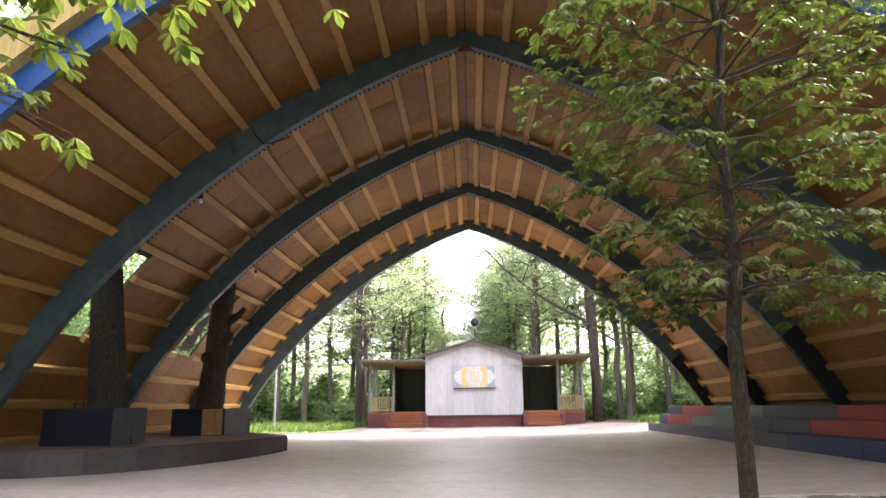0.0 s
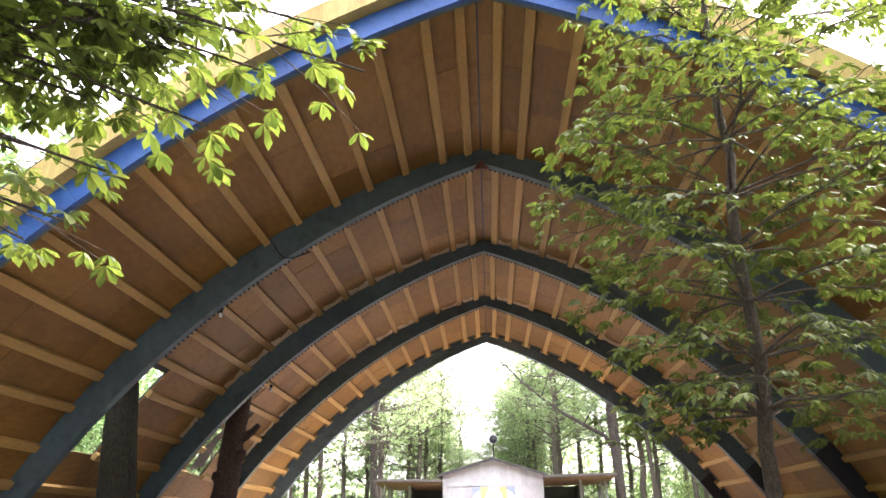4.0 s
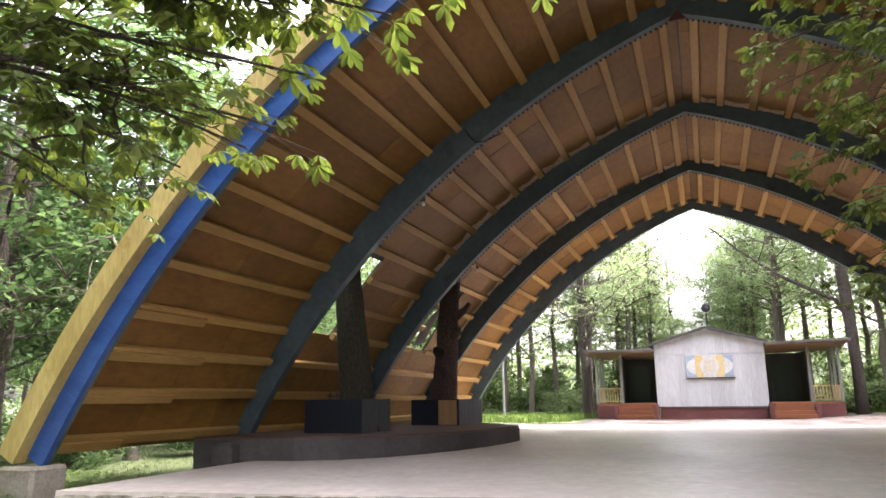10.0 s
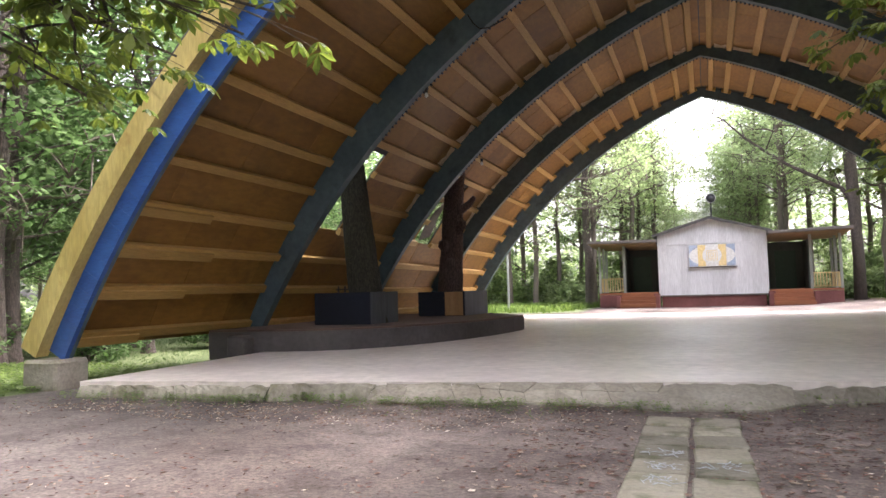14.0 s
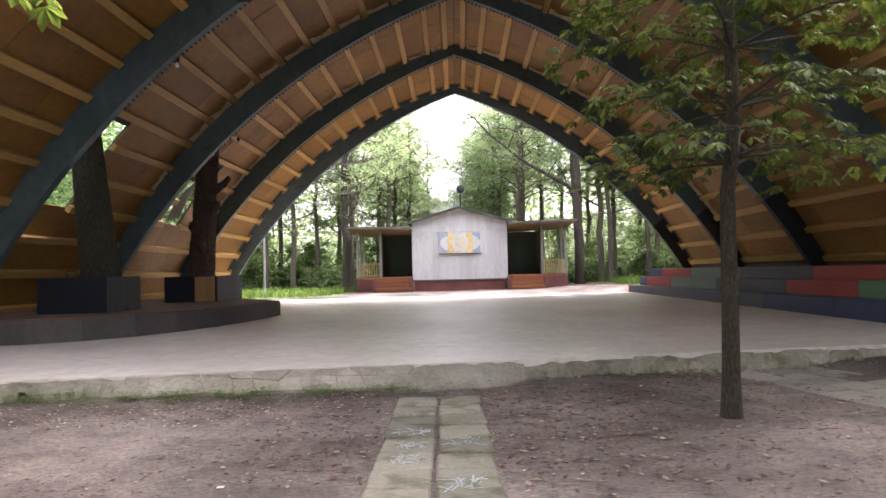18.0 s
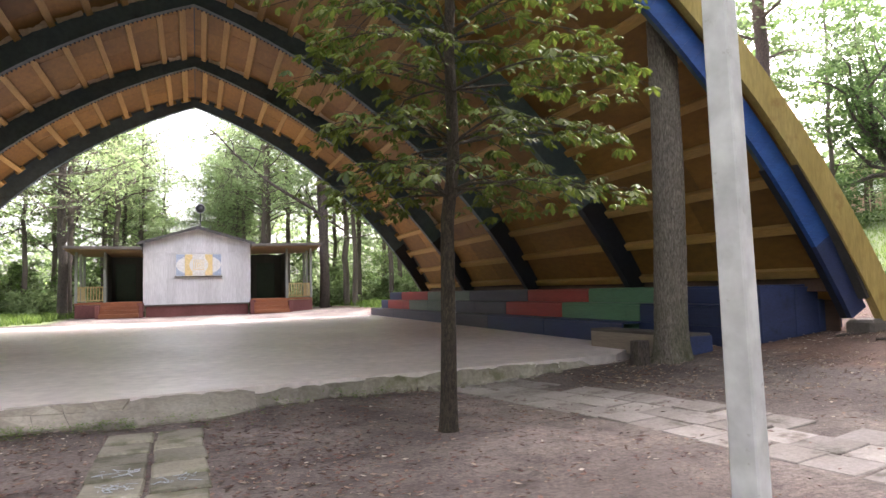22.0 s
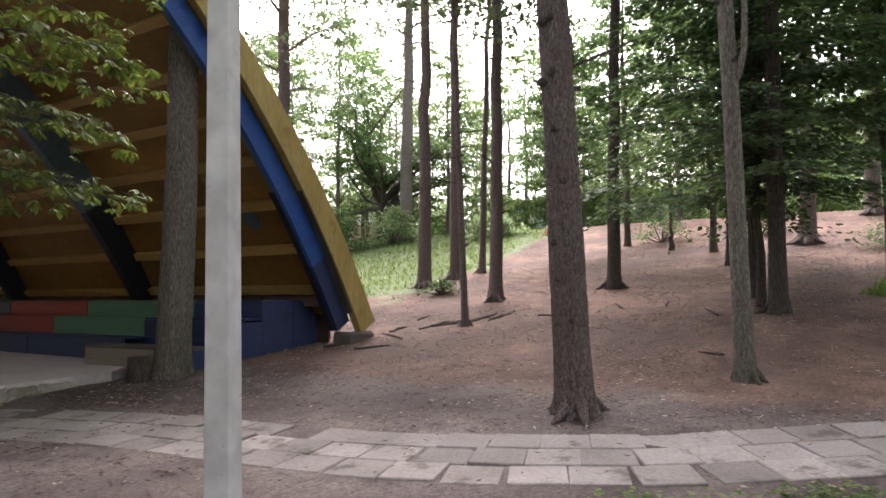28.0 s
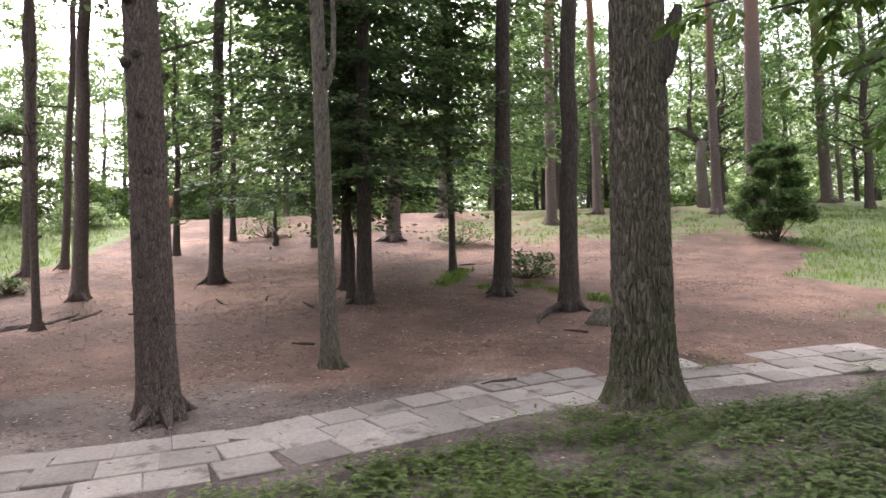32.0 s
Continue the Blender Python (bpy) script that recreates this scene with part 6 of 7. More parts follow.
# spreading crowns that close in over the pavilion from both sides
def spreading(label, x, y, r, h, limbs, seed, leaf, size=0.17, per=150, lean=0.0, fork=None):
    """A tree whose long limbs carry loose, drooping tiers of small leaves."""
    q = random.Random(seed)
    t = thing("spreading_tree", label, "tree", "spreading trees by the pavilion")
    g, pts = trunk_geo(x, y, r, lean, 0, h, q, 12, 0.3, 0.16, 0.6)
    part("trunk", g, DARKBARK if fork or leaf is DULL else FARBARK, t, smooth=True)
    if fork:
        part("crooked_limb", Geo().tube([(x + a, y + b, c) for a, b, c in fork], [0.13 - 0.1 * k / len(fork) for k in range(len(fork))], 7, False), DARKBARK, t)
    gb, gl = Geo(), Geo()
    for az, z0, reach, rise in limbs:
        d = Vector((math.cos(radians(az)), math.sin(radians(az)), 0))
        p = Vector((x + lean * z0, y, z0))
        way, rad = [p], [r * 0.3]
        n = max(4, int(reach / 1.0))
        for k in range(n):
            p = p + d * reach / n + Vector((q.uniform(-0.25, 0.25), q.uniform(-0.25, 0.25), rise / n + q.uniform(-0.3, 0.3)))
            way.append(p)
            rad.append(r * 0.3 * (1 - (k + 1) / (n + 0.3)))
            if k:
                for _ in range(3):
                    e = p + Vector((q.gauss(0, 0.8), q.gauss(0, 0.8), q.gauss(-0.1, 0.65)))
                    gb.tube([p, p.lerp(e, 0.5) + Vector((0, 0, 0.1)), e], [0.03, 0.02, 0.008], 4, False)
                    leaf_cloud(gl, q, e, q.uniform(0.5, 1.0), per // 3, size, 0.45)
        gb.tube(way, rad, 6, False)
    tagged(part("limbwork", gb, FARBARK, t), kind="stuff")
    tagged(part("crown", gl, leaf, t), kind="stuff")
    return t


q = random.Random(240)
fan = lambda a0, a1, n, z0, z1, far: [(a0 + (a1 - a0) * (k + 0.5) / n + q.uniform(-9, 9), z0 + (z1 - z0) * q.random(), far * q.uniform(0.6, 1.05), q.uniform(0.2, 2.6)) for k in range(n)]
spreading("dark crooked tree spreading grey-green leaves beside the porch", -7.5, 46.2, 0.3, 17, fan(-80, 80, 9, 5.5, 12, 5.4) + fan(90, 260, 8, 4.5, 13, 6.0), 241, FORESTHAZE, 0.15, 110, 0.0, [(0.1, -0.2, 5.0), (0.5, -0.3, 5.9), (0.9, -0.3, 6.6), (0.8, -0.3, 7.8), (1.1, -0.3, 8.8), (1.5, -0.3, 10.2)])
spreading("leafy tree behind the pavilion with haze in its pale leaf colour", -5.2, 52.5, 0.22, 17, fan(-60, 60, 8, 6, 13, 4.6) + fan(100, 250, 7, 5, 15, 5.0), 242, FORESTHAZE, 0.16, 110)
spreading("bright leafy tree behind the pavilion roof", 4.6, 50.0, 0.22, 17, fan(100, 250, 9, 6.5, 13, 4.2) + fan(-80, 80, 9, 5, 14, 5.0), 243, FORESTHAZE, 0.15, 120)
spreading("green leafy tree between the trunks by the porch", 10.2, 49.0, 0.24, 17, fan(80, 280, 10, 6, 15, 5.2) + fan(-70, 70, 8, 5, 13, 5.2), 244, FORESTHAZE, 0.16, 110)
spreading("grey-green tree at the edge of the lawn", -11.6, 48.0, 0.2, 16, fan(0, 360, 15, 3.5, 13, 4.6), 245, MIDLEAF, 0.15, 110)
spreading("small leafy tree far behind the roof", -2.6, 64.0, 0.16, 13, fan(0, 360, 14, 4.0, 11.5, 3.8), 246, FORESTHAZE, 0.19, 110)
spreading("small leafy tree behind the roof", 2.1, 57.0, 0.16, 12, fan(0, 360, 14, 3.5, 10.5, 3.2), 247, FORESTHAZE, 0.17, 110)
spreading("leafy tree beside the end of the seats", 14.5, 44.0, 0.2, 15, fan(0, 360, 14, 4.5, 12, 4.2), 248, FORESTHAZE, 0.16, 110)
spreading("tall thin leafy tree behind the roof ridge", -3.7, 55.0, 0.15, 15, fan(0, 360, 18, 4.5, 14, 3.0), 260, FORESTHAZE, 0.15, 120)
spreading("tall thin leafy tree behind the porch", 3.5, 54.0, 0.15, 15, fan(0, 360, 18, 4.5, 14, 2.8), 261, FORESTHAZE, 0.15, 120)
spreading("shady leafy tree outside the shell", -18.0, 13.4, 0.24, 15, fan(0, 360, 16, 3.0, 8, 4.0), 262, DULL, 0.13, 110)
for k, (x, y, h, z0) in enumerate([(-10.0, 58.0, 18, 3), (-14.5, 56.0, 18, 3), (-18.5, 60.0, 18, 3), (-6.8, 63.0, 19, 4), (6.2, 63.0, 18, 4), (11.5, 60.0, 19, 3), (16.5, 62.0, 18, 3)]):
    spreading("leafy tree deep in the wood behind the pavilion", x, y, 0.2, h, fan(0, 360, 17, z0, h - 2, 4.4), 270 + k, MIDLEAF if k % 2 else FORESTHAZE, 0.24, 90)
# fuller wood along the crest
crest = [broadleaf("woodland_tree", "leafy tree in the wood along the crest", 0, -300, 0.18, 13.5, 3.6, 250 + k, FARBARK, m, 5200, 0.2, 0.16, clumps=60, group="woodland trees", limb_up=0.4, sides=8, tight=0.72) for k, m in enumerate((FORESTHAZE, MIDLEAF, MIDLEAF))]
for k in range(20):
    az, d = (53 + (3.0 * k if k < 8 else 3.0 * 8 + 4.4 * (k - 8)) + q.uniform(-1, 1)), ((44, 58, 50, 64) if k > 7 else (62, 54, 58, 66))[k % 4] + q.uniform(-2, 2)
    x, y, sc = d * math.sin(radians(az)), d * math.cos(radians(az)), q.uniform(0.8, 1.15)
    copy_thing(crest[k % 3], Matrix.Translation((x, y, soil_z(x, y) - base_z * sc)) @ Matrix.Rotation(1.7 * k, 4, "Z") @ Matrix.Scale(sc, 4) @ Matrix.Translation((0, 300, 0)))
for t in crest:
    for o in (*t.children_recursive, t):
        bpy.data.objects.remove(o, do_unlink=True)

# crooked dark limb arching over beside the pavilion
oak = thing("leaning_tree", "tree with one long crooked dark limb over the pavilion", "tree")
g = Geo().tube([(7.95, 45.2, 0.2), (8.0, 45.2, 3), (7.9, 45.2, 6), (7.8, 45.2, 9), (7.95, 45.2, 13), (7.9, 45.2, 18)], [0.34, 0.3, 0.28, 0.26, 0.2, 0.1], 12, True, 0.03, random.Random(3))
part("trunk", g, DARKBARK, oak, smooth=True)
q = random.Random(4)
g, gl = Geo(), Geo()
bend = [(7.8, 45.1, 6.3), (7.3, 45, 7.1), (6.0, 44.8, 7.8), (4.6, 44.6, 8.6), (3.4, 44.4, 9.5), (2.3, 44.3, 10.4), (1.2, 44.2, 11.6), (0.6, 44.2, 12.0)]
g.tube(bend, [0.15, 0.13, 0.115, 0.1, 0.085, 0.065, 0.045, 0.02], 7, False)
for j, (dx, dz, L) in enumerate([(-0.6, 1.0, 1.6), (0.5, 1.0, 1.4), (-0.9, 0.3, 1.8), (0.3, 1.0, 1.9), (-0.4, 1.0, 1.5), (-0.8, -0.3, 1.4), (0.1, 1.0, 1.2)]):
    a = Vector(bend[1 + j])
    e = a + Vector((dx, q.uniform(-0.5, 0.5), dz)) * L
    g.tube([a, a.lerp(e, 0.5) + Vector((0.15, 0, 0.1)), e], [0.045, 0.03, 0.01], 5, False)
    leaf_cloud(gl, q, e, 0.9, 90, 0.26, 0.6)
part("crooked_limb", g, DARKBARK, oak)
for j in range(26):
    leaf_cloud(gl, q, (8.0 + q.gauss(0, 2.4), 45.2 + q.gauss(0, 1.6), q.uniform(8.5, 17)), 1.1, 170, 0.2, 0.6)
tagged(part("crown", gl, FORESTHAZE, oak), kind="stuff")

# far wall of woodland that closes the view
q = random.Random(77)
# its pale leaf colour stands in for the haze of distance
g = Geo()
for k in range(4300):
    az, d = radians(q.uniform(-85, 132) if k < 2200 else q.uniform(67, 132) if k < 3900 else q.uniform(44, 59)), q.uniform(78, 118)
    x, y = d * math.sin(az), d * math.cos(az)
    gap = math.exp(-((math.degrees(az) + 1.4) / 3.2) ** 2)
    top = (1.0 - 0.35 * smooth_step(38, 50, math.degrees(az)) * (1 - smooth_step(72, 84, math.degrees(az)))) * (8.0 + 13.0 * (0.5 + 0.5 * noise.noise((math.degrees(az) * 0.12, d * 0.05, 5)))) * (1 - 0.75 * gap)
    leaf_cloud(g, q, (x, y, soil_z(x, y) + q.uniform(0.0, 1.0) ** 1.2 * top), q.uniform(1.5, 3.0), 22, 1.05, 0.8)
tagged(part("far_woods", g, FORESTHAZE), "green far woodland closing the view with haze in its pale colour", "woods", kind="stuff")

# unseen woodland trees added behind the camera to shade the clearing
rnd = random.Random(215)
# nearest ones, kept out of view, added to cut light on shell and soil
close = [(-15, -2.5), (-17, 5), (-19, -6), (-13, -10), (9.5, -14), (14, -19.5), (-12.5, 1.5), (-11.0, -4.5), (-20, 1)]
for k in range(31):
    az, d = rnd.uniform(150, 286), rnd.uniform(26, 60)
    x, y = d * math.sin(radians(az)), d * math.cos(radians(az))
    if k < 8:
        az, d = radians(165 + 8 * k), 21 + 3.5 * (k % 4)
        x, y = d * math.sin(az), d * math.cos(az)
    if k >= 22:
        x, y = close[k - 22]
    sc = rnd.uniform(0.9, 1.25)
    copy_thing(shapes[k % 4], Matrix.Translation((x, y, soil_z(x, y) - base_z * sc)) @ Matrix.Rotation(rnd.uniform(0, math.tau), 4, "Z") @ Matrix.Scale(sc, 4) @ Matrix.Translation((0, 300, 0)))
for t in shapes:
    for o in (*t.children_recursive, t):
        bpy.data.objects.remove(o, do_unlink=True)
for o in (*airy.children_recursive, airy, *dull.children_recursive, dull):
    bpy.data.objects.remove(o, do_unlink=True)

# ---- undergrowth and grass ----
def bush(x, y, w, h, seed, leaf=FOREST, n=900, size=0.13, label="leafy green bush in the undergrowth"):
    q = random.Random(seed)
    t = thing("bush", label, "bush", "undergrowth bushes")
    gb, gl = Geo(), Geo()
    z = soil_z(x, y)
    for k in range(14):
        a = k * 2.4 + q.uniform(-0.4, 0.4)
        s = 0.12 + 0.8 * (k + q.random()) / 14
        out = w * (1.05 - 0.75 * s) * q.uniform(0.45, 0.95)
        e = Vector((x + math.cos(a) * out, y + math.sin(a) * out, z + h * s))
        gb.tube([(x, y, z - 0.05), e], [0.03, 0.008], 4, False)
        leaf_cloud(gl, q, e, w * 0.4 * (1.1 - 0.5 * s), n // 14, size, 0.75)
    part("stemwork", gb, DARKBARK, t)
    tagged(part("leaves", gl, leaf, t), kind="stuff")
    return t


bush(24.9, -12.3, 1.65, 3.9, 301, FOREST, 9500, 0.18, "dense dark green bush at the top of the slope")
bush(18.7, 11.4, 0.8, 0.45, 302, FOREST, 700, 0.1, "low straggling bush at the foot of the pines")
bush(33.5, 24.0, 2.2, 2.2, 307, FORESTHAZE, 2600, 0.2)
bush(30.5, 26.0, 2.4, 2.6, 308, FOREST, 2600, 0.2)
bush(34.0, 17.5, 1.8, 1.3, 309, FORESTHAZE, 1800, 0.2)
bush(29.5, 7.2, 1.4, 1.1, 303)
bush(30.5, 3.5, 1.3, 1.0, 304)
bush(19.0, -2.6, 1.2, 0.7, 305)
bush(26.0, -1.0, 1.5, 0.9, 306)
rnd = random.Random(310)
for k in range(100):
    if k < 52:
        x, y = rnd.uniform(-36, 36), rnd.uniform(50, 70)
    elif k < 64:
        x, y = rnd.uniform(-34, -15), rnd.uniform(5, 48)
    elif k < 74:
        x, y = rnd.uniform(40, 50), rnd.uniform(-20, 45)
    elif k < 88:
        x, y = rnd.uniform(-26, -8.5), rnd.uniform(48, 54)
    else:
        x, y = rnd.uniform(8.5, 24), rnd.uniform(48, 55)
    low = 0.5 if x > 5 and y < 56 else 1.0
    bush(x, y, rnd.uniform(1.5, 3.0), rnd.uniform(1.5, 4.0) * low, 320 + k, rnd.choice((MIDLEAF, FORESTHAZE)), 1300, 0.3)


for k in range(16):
    az, d = radians(57 + 1.9 * k + rnd.uniform(-0.6, 0.6)), rnd.uniform(45, 56)
    bush(d * math.sin(az), d * math.cos(az), rnd.uniform(2.0, 2.8), rnd.uniform(2.6, 4.6), 530 + k, MIDLEAF, 1800, 0.24, "leafy young growth along the crest")
for k in range(40):
    x, y = -36 + 1.85 * k + rnd.uniform(-0.6, 0.6), rnd.uniform(57, 74)
    bush(x, y, rnd.uniform(2.3, 3.4), rnd.uniform(4.0, 6.5), 480 + k, (MIDLEAF, FORESTHAZE)[k % 2], 2200, 0.24, "tall young growth closing the wood")
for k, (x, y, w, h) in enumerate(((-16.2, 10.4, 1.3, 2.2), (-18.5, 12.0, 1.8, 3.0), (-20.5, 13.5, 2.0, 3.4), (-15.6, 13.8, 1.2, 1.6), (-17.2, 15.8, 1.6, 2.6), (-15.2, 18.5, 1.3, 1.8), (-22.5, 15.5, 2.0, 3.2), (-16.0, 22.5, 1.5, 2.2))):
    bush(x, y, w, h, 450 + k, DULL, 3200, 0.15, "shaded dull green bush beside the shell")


def blades(name, label, seed, count, where, h, mat, category="grass"):
    q = random.Random(seed)
    g = Geo()
    made = 0
    while made < count:
        x, y, ok = where(q)
        if not ok:
            continue
        made += 1
        z = soil_z(x, y) - 0.02
        for _ in range(3):
            a = q.uniform(0, math.tau)
            L = h * q.uniform(0.5, 1.3)
            bx, by = x + q.uniform(-0.06, 0.06), y + q.uniform(-0.06, 0.06)
            dx, dy = math.cos(a), math.sin(a)
            w = L * 0.05
            k = len(g.v)
            g.v += [(bx - dy * w, by + dx * w, z), (bx + dy * w, by - dx * w, z), (bx + dx * L * 0.25 + dy * w * 0.7, by + dy * L * 0.25 - dx * w * 0.7, z + L * 0.6), (bx + dx * L * 0.25 - dy * w * 0.7, by + dy * L * 0.25 + dx * w * 0.7, z + L * 0.6), (bx + dx * L * 0.6, by + dy * L * 0.6, z + L * 0.9)]
            g.f += [(k, k + 1, k + 2, k + 3), (k + 3, k + 2, k + 4)]
    return tagged(part(name, g, mat), label, category, kind="stuff")


def in_box(x0, x1, y0, y1, low=0.5):
    def where(q):
        x, y = q.uniform(x0, x1), q.uniform(y0, y1)
        return x, y, green_at(x, y) + 0.35 * noise.noise((x * 0.9, y * 0.9, 1)) > low + q.random() * 0.3
    return where


def covers(name, label, seed, count, where, size):
    q = random.Random(seed)
    g = Geo()
    made = 0
    while made < count:
        x, y, ok = where(q)
        if not ok:
            continue
        made += 1
        z = soil_z(x, y)
        for _ in range(4):
            a = q.uniform(0, math.tau)
            d = Vector((math.cos(a), math.sin(a), q.uniform(0.0, 0.5))).normalized()
            leaflet(g, Vector((x, y, z + q.uniform(0.02, 0.12))), d, Vector((0, 0, 1)), size * q.uniform(0.6, 1.2), size * 0.55)
    return tagged(part(name, g, COVER), label, "ground plants", kind="stuff")


blades("grass", "tall green grass behind the floor", 400, 6000, in_box(-26, -6, 34, 50), 0.4, GRASSMAT)
blades("grass", "green grass beyond the seats", 401, 4000, in_box(8.5, 26, 34, 50), 0.4, GRASSMAT)
blades("grass", "green grass on the slope", 402, 16000, in_box(16, 42, 10, 32), 0.16, GRASSMAT)
blades("grass", "green grass on the bank", 403, 13000, in_box(11, 34, -22, 0, 0.36), 0.15, GRASSMAT)
covers("shade_weeds", "dark low weeds beside the footing of the shell", 412, 2600, lambda q: (q.uniform(-19, -11.4), q.uniform(6.6, 12.5), True), 0.12)
blades("grass", "grass along the outside of the shell", 404, 7000, in_box(-22, -10.8, 7, 30), 0.09, SHADEGRASS)


covers("ground_cover", "low leafy ground plants beside the path", 410, 20000, in_box(-5.5, 10.0, -7.5, 2.8, 0.13), 0.075)
blades("grass", "short grass among the ground plants", 405, 2600, in_box(1.0, 10.0, -7.5, 2.4, 0.26), 0.07, GRASSMAT)
blades("grass", "grass tufts round the pine feet", 406, 1500, in_box(12, 22, -5.5, 0.5, 0.3), 0.12, GRASSMAT)


def by_edge(q):
    x = q.uniform(-10.1, 3.0)
    y = front_y(x) - 0.06 - abs(q.gauss(0, 0.34)) - (0.5 if -1.5 < x < 0.9 else 0.42 if -5 < x < -1 else 0)
    return x, y, noise.noise((x * 2.3, y * 2.3, 9)) + 0.5 * noise.noise((x * 7, y * 7, 2)) > (-0.05 if x < -2 else 0.3) + q.gauss(0, 0.22)


covers("edge_weeds", "small scattered weeds along the foot of the floor edge", 411, 1350, by_edge, 0.045)


WALK = [(4.5, 11.0), (4.75, 9.9), (5.2, 8.2), (5.45, 6.5), (5.6, 5.2), (5.85, 3.8), (6.2, 2.6), (6.75, 1.35), (7.6, 0.2), (8.35, -1.0), (8.9, -2.1), (9.3, -3.5), (9.75, -5.2), (10.2, -6.7), (10.7, -8.6), (11.2, -10.5)]


# fallen leaves and twigs on the soil
def litter(name, label, seed, count, area, size, mat=LITTER):
    q = random.Random(seed)
    g = Geo()
    for _ in range(count):
        x, y = q.uniform(*area[:2]), q.uniform(*area[2:])
        if y > front_y(x) - 0.15 and x < 8.5 and y < 34:
            continue
        if q.random() < 0.85 and any((x - a) ** 2 + (y - b) ** 2 < 0.9 for a, b in WALK):
            continue
        a = q.uniform(0, math.tau)
        d = Vector((math.cos(a), math.sin(a), q.uniform(-0.05, 0.12))).normalized()
        if q.random() > 0.55 + 0.9 * noise.noise((x * 0.55, y * 0.55, 4)) + 0.4 * noise.noise((x * 2.3, y * 2.3, 6)):
            continue
        L = size * q.uniform(0.35, 1.35)
        w = L * q.choice((0.08, 0.16, 0.24, 0.3))
        side = Vector((-d.y, d.x, q.uniform(-0.25, 0.25))) * w
        p = Vector((x, y, soil_z(x, y) + 0.02))
        k = len(g.v)
        for v in (p - d * L * 0.5, p + side, p + Vector((0, 0, -0.006)), p + d * L * 0.5, p - side):
            g.v.append(tuple(v))
        g.f += [(k, k + 2, k + 3, k + 1), (k, k + 4, k + 3, k + 2)]
    return tagged(part(name, g, mat), label, "leaf litter", kind="stuff")


litter("fallen_leaves", "dry brown leaves scattered on the soil", 420, 11000, (-11, 9, 2.5, 11), 0.06)
litter("fallen_leaves", "reddish dry leaves gathered along the floor edge", 422, 5500, (-2.0, 7.0, 5.2, 10.6), 0.078)
litter("fallen_leaves", "pale dry leaves blown against the floor edge", 424, 4200, (-9.5, -0.9, 7.4, 9.9), 0.05, STRAW)
litter("fallen_leaves", "dry leaves among the ground plants", 423, 3000, (2.5, 12, -8, 3), 0.05)
litter("fallen_leaves", "dry leaves scattered over the slope", 421, 60000, (6.0, 30, -9, 14), 0.068, STRAW)
q = random.Random(430)
for k in range(16):
    x, y, a, L = q.uniform(8, 24), q.uniform(-5, 11), q.uniform(0, math.tau), q.uniform(0.3, 1.0)
    p = [(x + math.cos(a) * L * s + q.uniform(-0.04, 0.04), y + math.sin(a) * L * s, soil_z(x + math.cos(a) * L * s, y + math.sin(a) * L * s) + 0.02) for s in (0, 0.35, 0.7, 1)]
    tagged(part("fallen_branch", Geo().tube(p, [0.025, 0.03, 0.02, 0.01], 6), DARKBARK), "fallen dead branch lying on the soil", "branch", "fallen branches")

for k in range(7):
    x, y = 12.9 + 0.32 * k, 9.0 - 0.28 * k + q.uniform(-0.5, 0.4)
    a, L = q.uniform(-0.9, 0.1), q.uniform(0.7, 1.6)
    p = []
    for s in range(7):
        px, py = x + math.cos(a) * L * s / 6 + q.uniform(-0.06, 0.06), y + math.sin(a) * L * s / 6 + q.uniform(-0.06, 0.06)
        p.append((px, py, soil_z(px, py) + 0.015 + q.uniform(-0.025, 0.02)))
    tagged(part("bare_root", Geo().tube(p, [0.02, 0.04, 0.035, 0.045, 0.03, 0.025, 0.01], 7, True, 0.1, q), DARKBARK), "bare dark root lying on the washed-out soil", "root", "bare roots")

q = random.Random(435)
for k in range(46):
    x = q.uniform(0.7, 6.2)
    y = front_y(x) - abs(q.gauss(0.12, 0.13))
    s = q.uniform(0.03, 0.1)
    m = pose(x, y, soil_z(x, y) + s * 0.25, q.uniform(-25, 25), q.uniform(-25, 25), q.uniform(0, 180))
    tagged(part("concrete_chunk", Geo().box(m, s * q.uniform(1, 2.2), s * q.uniform(0.8, 1.5), s * 0.8, s * 0.15), RAW), "broken lump of concrete fallen from the floor edge", "rubble", "broken concrete")
g = Geo()
q = random.Random(440)
for i in range(7):
    for j in range(12):
        a, e = math.tau * j / 12, math.pi / 2 * i / 6.5
        r = 0.27 + 0.09 * noise.noise((math.cos(a) * 1.5, math.sin(a) * 1.5, i * 0.5))
        g.v.append((13.2 + r * math.cos(a) * math.cos(e) * 1.1, -3.3 + r * math.sin(a) * math.cos(e) * 1.2, soil_z(13.2, -3.3) - 0.05 + 1.25 * r * math.sin(e)))
g.f = [(12 * i + j, 12 * i + (j + 1) % 12, 12 * i + 12 + (j + 1) % 12, 12 * i + 12 + j) for i in range(6) for j in range(12)] + [tuple(range(72, 84))]
tagged(part("mossy_stump", g, GREYBARK, smooth=True), "low mossy grey stump beside the pine", "stump")
p = [(14.6, -2.8, soil_z(14.6, -2.8) + 0.12), (14.2, -2.4, soil_z(14.2, -2.4) + 0.05), (13.7, -2.15, soil_z(13.7, -2.15) + 0.03), (13.2, -2.05, soil_z(13.2, -2.05) - 0.03)]
tagged(part("bare_root", Geo().tube(p, [0.1, 0.07, 0.05, 0.02], 8, True, 0.08, q), DARKBARK), "thick surface root running from the pine", "root", "bare roots")

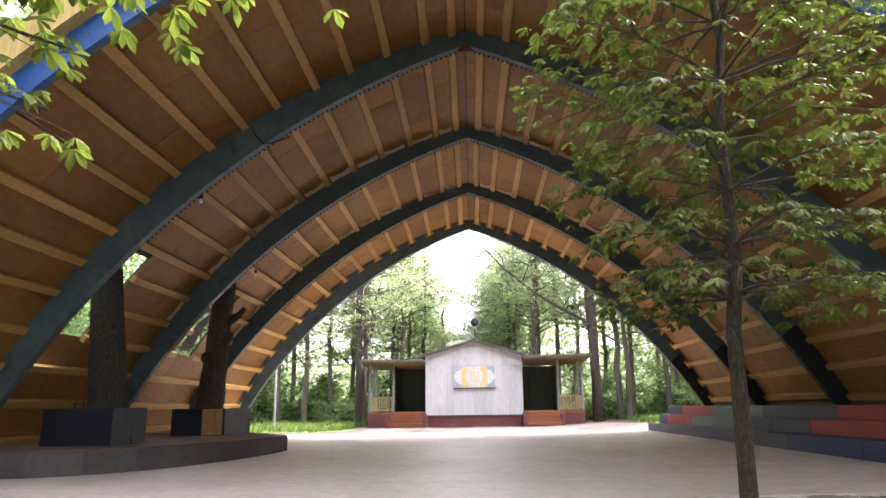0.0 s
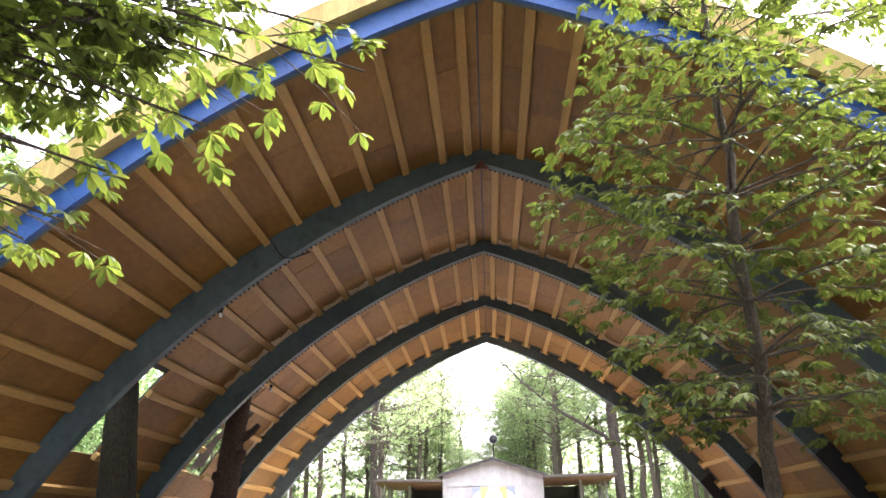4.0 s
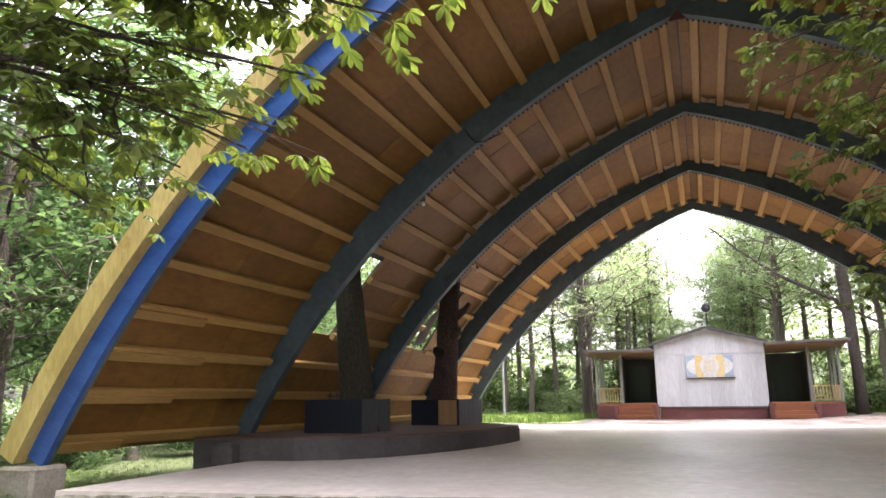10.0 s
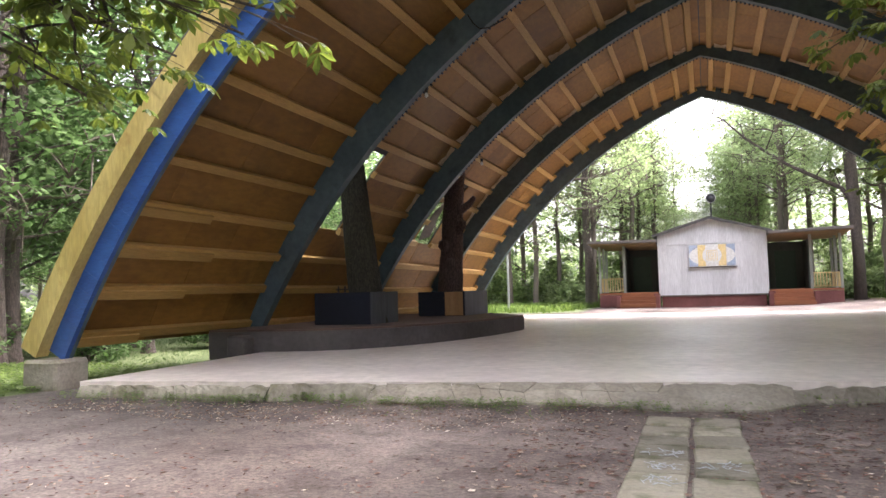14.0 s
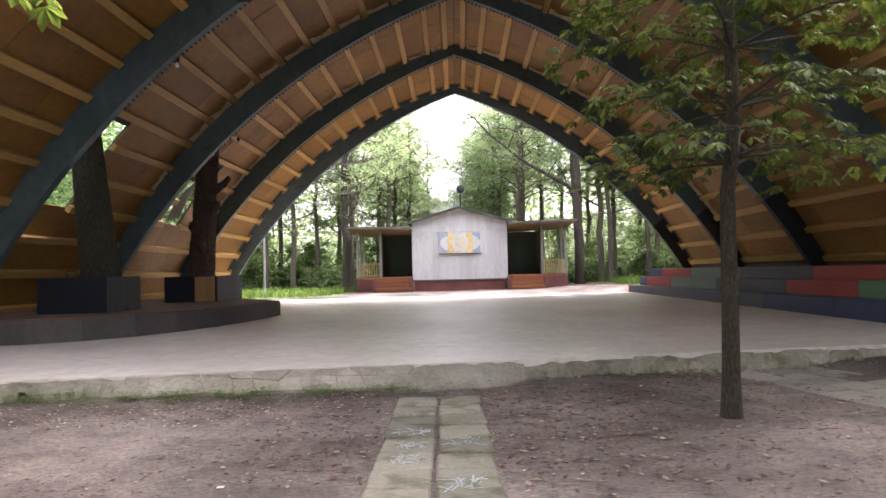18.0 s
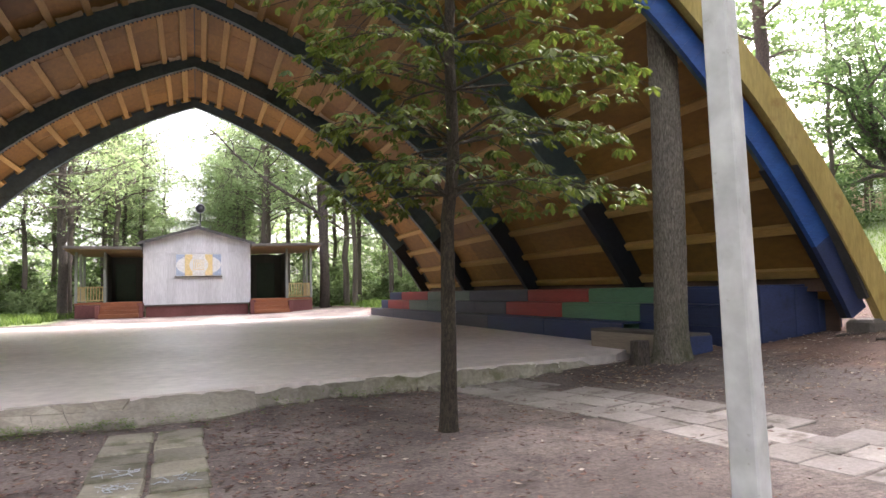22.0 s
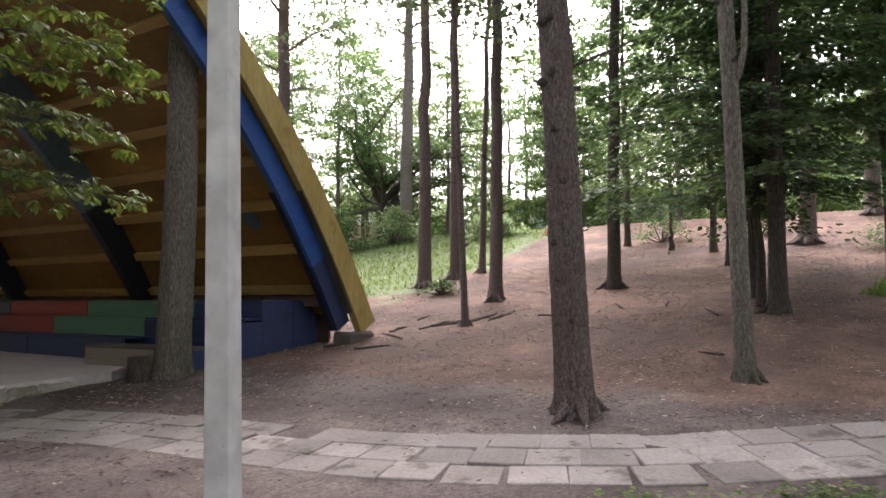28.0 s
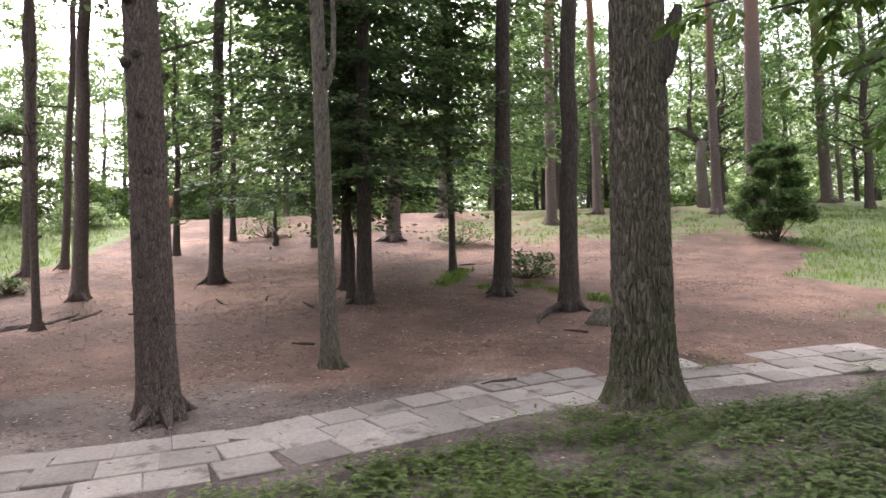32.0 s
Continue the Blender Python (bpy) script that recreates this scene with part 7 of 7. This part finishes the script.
# ---- distant buildings on the hill ----
for name, lab, x, y, w, h, mat in (("distant_house", "small salmon-pink far house seen between the trees", 60, 44.5, 4, 6, SALMON), ("distant_hall", "long pale teal far building beyond the hill", 72, 25, 21, 6, TEALWHITE)):
    t = thing(name, lab, "house")
    z = soil_z(x, y)
    part("wall", box(6, w, h, (x, y, z + h / 2)), mat, t)
    part("roof", box(7, w + 1, 0.5, (x, y, z + h + 0.2)), ROOFDARK, t)
    for k in range(max(2, w // 3)):
        part("window", box(0.1, 0.9, 1.2, (x - 3.03, y - w / 2 + 1.2 + (w - 2.4) / (max(2, w // 3) - 1) * k, z + h * 0.7)), SIGNWHITE, t)

# ---- paving ----
rnd = random.Random(500)
path = thing("garden_path", "straight path of mossy square paving slabs with chalk marks", "path", kind="structure")
for j in range(9):
    for i in range(2):
        x, y = -0.65 + 0.53 * i + 0.035 * (8.8 - (8.5 - 0.53 * j)) * 0.5, 8.5 - 0.53 * j
        m = Matrix.Translation((x + rnd.uniform(-0.012, 0.012), y + rnd.uniform(-0.015, 0.015), soil_z(x, y) + 0.002 + rnd.uniform(-0.006, 0.006))) @ Euler((rnd.uniform(-0.016, 0.016), rnd.uniform(-0.016, 0.016), rnd.uniform(-0.03, 0.03) + 0.03)).to_matrix().to_4x4()
        part("paving_slab", Geo().box(m, 0.49, 0.485, 0.07, 0.018), SLABGREEN, path)
# chalk drawing on two slabs
t = thing("chalk_drawing", "faint white chalk scribbles on the slabs", "chalk marks")
for cx, cy, s in ((-0.12, 5.1, 0.22), (-0.6, 6.8, 0.2), (-0.53, 5.85, 0.16), (-0.1, 6.45, 0.18), (-0.57, 6.35, 0.16)):
    for k in range(20):
        a, L = rnd.uniform(0, math.pi), s * rnd.uniform(0.2, 0.8)
        px, py = cx + rnd.uniform(-0.16, 0.16), cy + rnd.uniform(-0.13, 0.13)
        part("stroke", box(L, rnd.uniform(0.006, 0.014), 0.002, (px, py, soil_z(cx, cy) + 0.046), 0, (0, 0, math.degrees(a))), CHALK, t)
walkway = thing("walkway", "curving walkway of grey paving slabs, three abreast and uneven", "path", kind="structure")
line = WALK
step, pts = 0.515, [Vector(line[0])]
for a, b in zip(line, line[1:]):
    a, b = Vector(a), Vector(b)
    while (b - pts[-1]).length > step:
        pts.append(pts[-1] + (b - pts[-1]).normalized() * step)
for j in range(len(pts) - 1):
    d = (pts[min(j + 1, len(pts) - 1)] - pts[max(0, j - 1)]).normalized()
    s = Vector((-d.y, d.x))
    for i in (-1, 0, 1):
        if i == 1 and rnd.random() < 0.12:
            continue
        p = pts[j] + s * (0.50 * i) + d * (0.12 * i + rnd.uniform(-0.03, 0.03))
        up = Vector((ground_z(p.x - 0.3, p.y) - ground_z(p.x + 0.3, p.y), ground_z(p.x, p.y - 0.3) - ground_z(p.x, p.y + 0.3), 0.6)).normalized()
        m = Matrix.Translation((p.x, p.y, soil_z(p.x, p.y) - 0.02 + rnd.uniform(-0.006, 0.008))) @ Vector((0, 0, 1)).rotation_difference(up).to_matrix().to_4x4() @ Euler((rnd.uniform(-0.015, 0.015), rnd.uniform(-0.015, 0.015), math.atan2(d.y, d.x) + rnd.uniform(-0.035, 0.035))).to_matrix().to_4x4()
        part("paving_slab", Geo().box(m, 0.508, 0.494, 0.07, 0.01), SLABMAT, walkway)
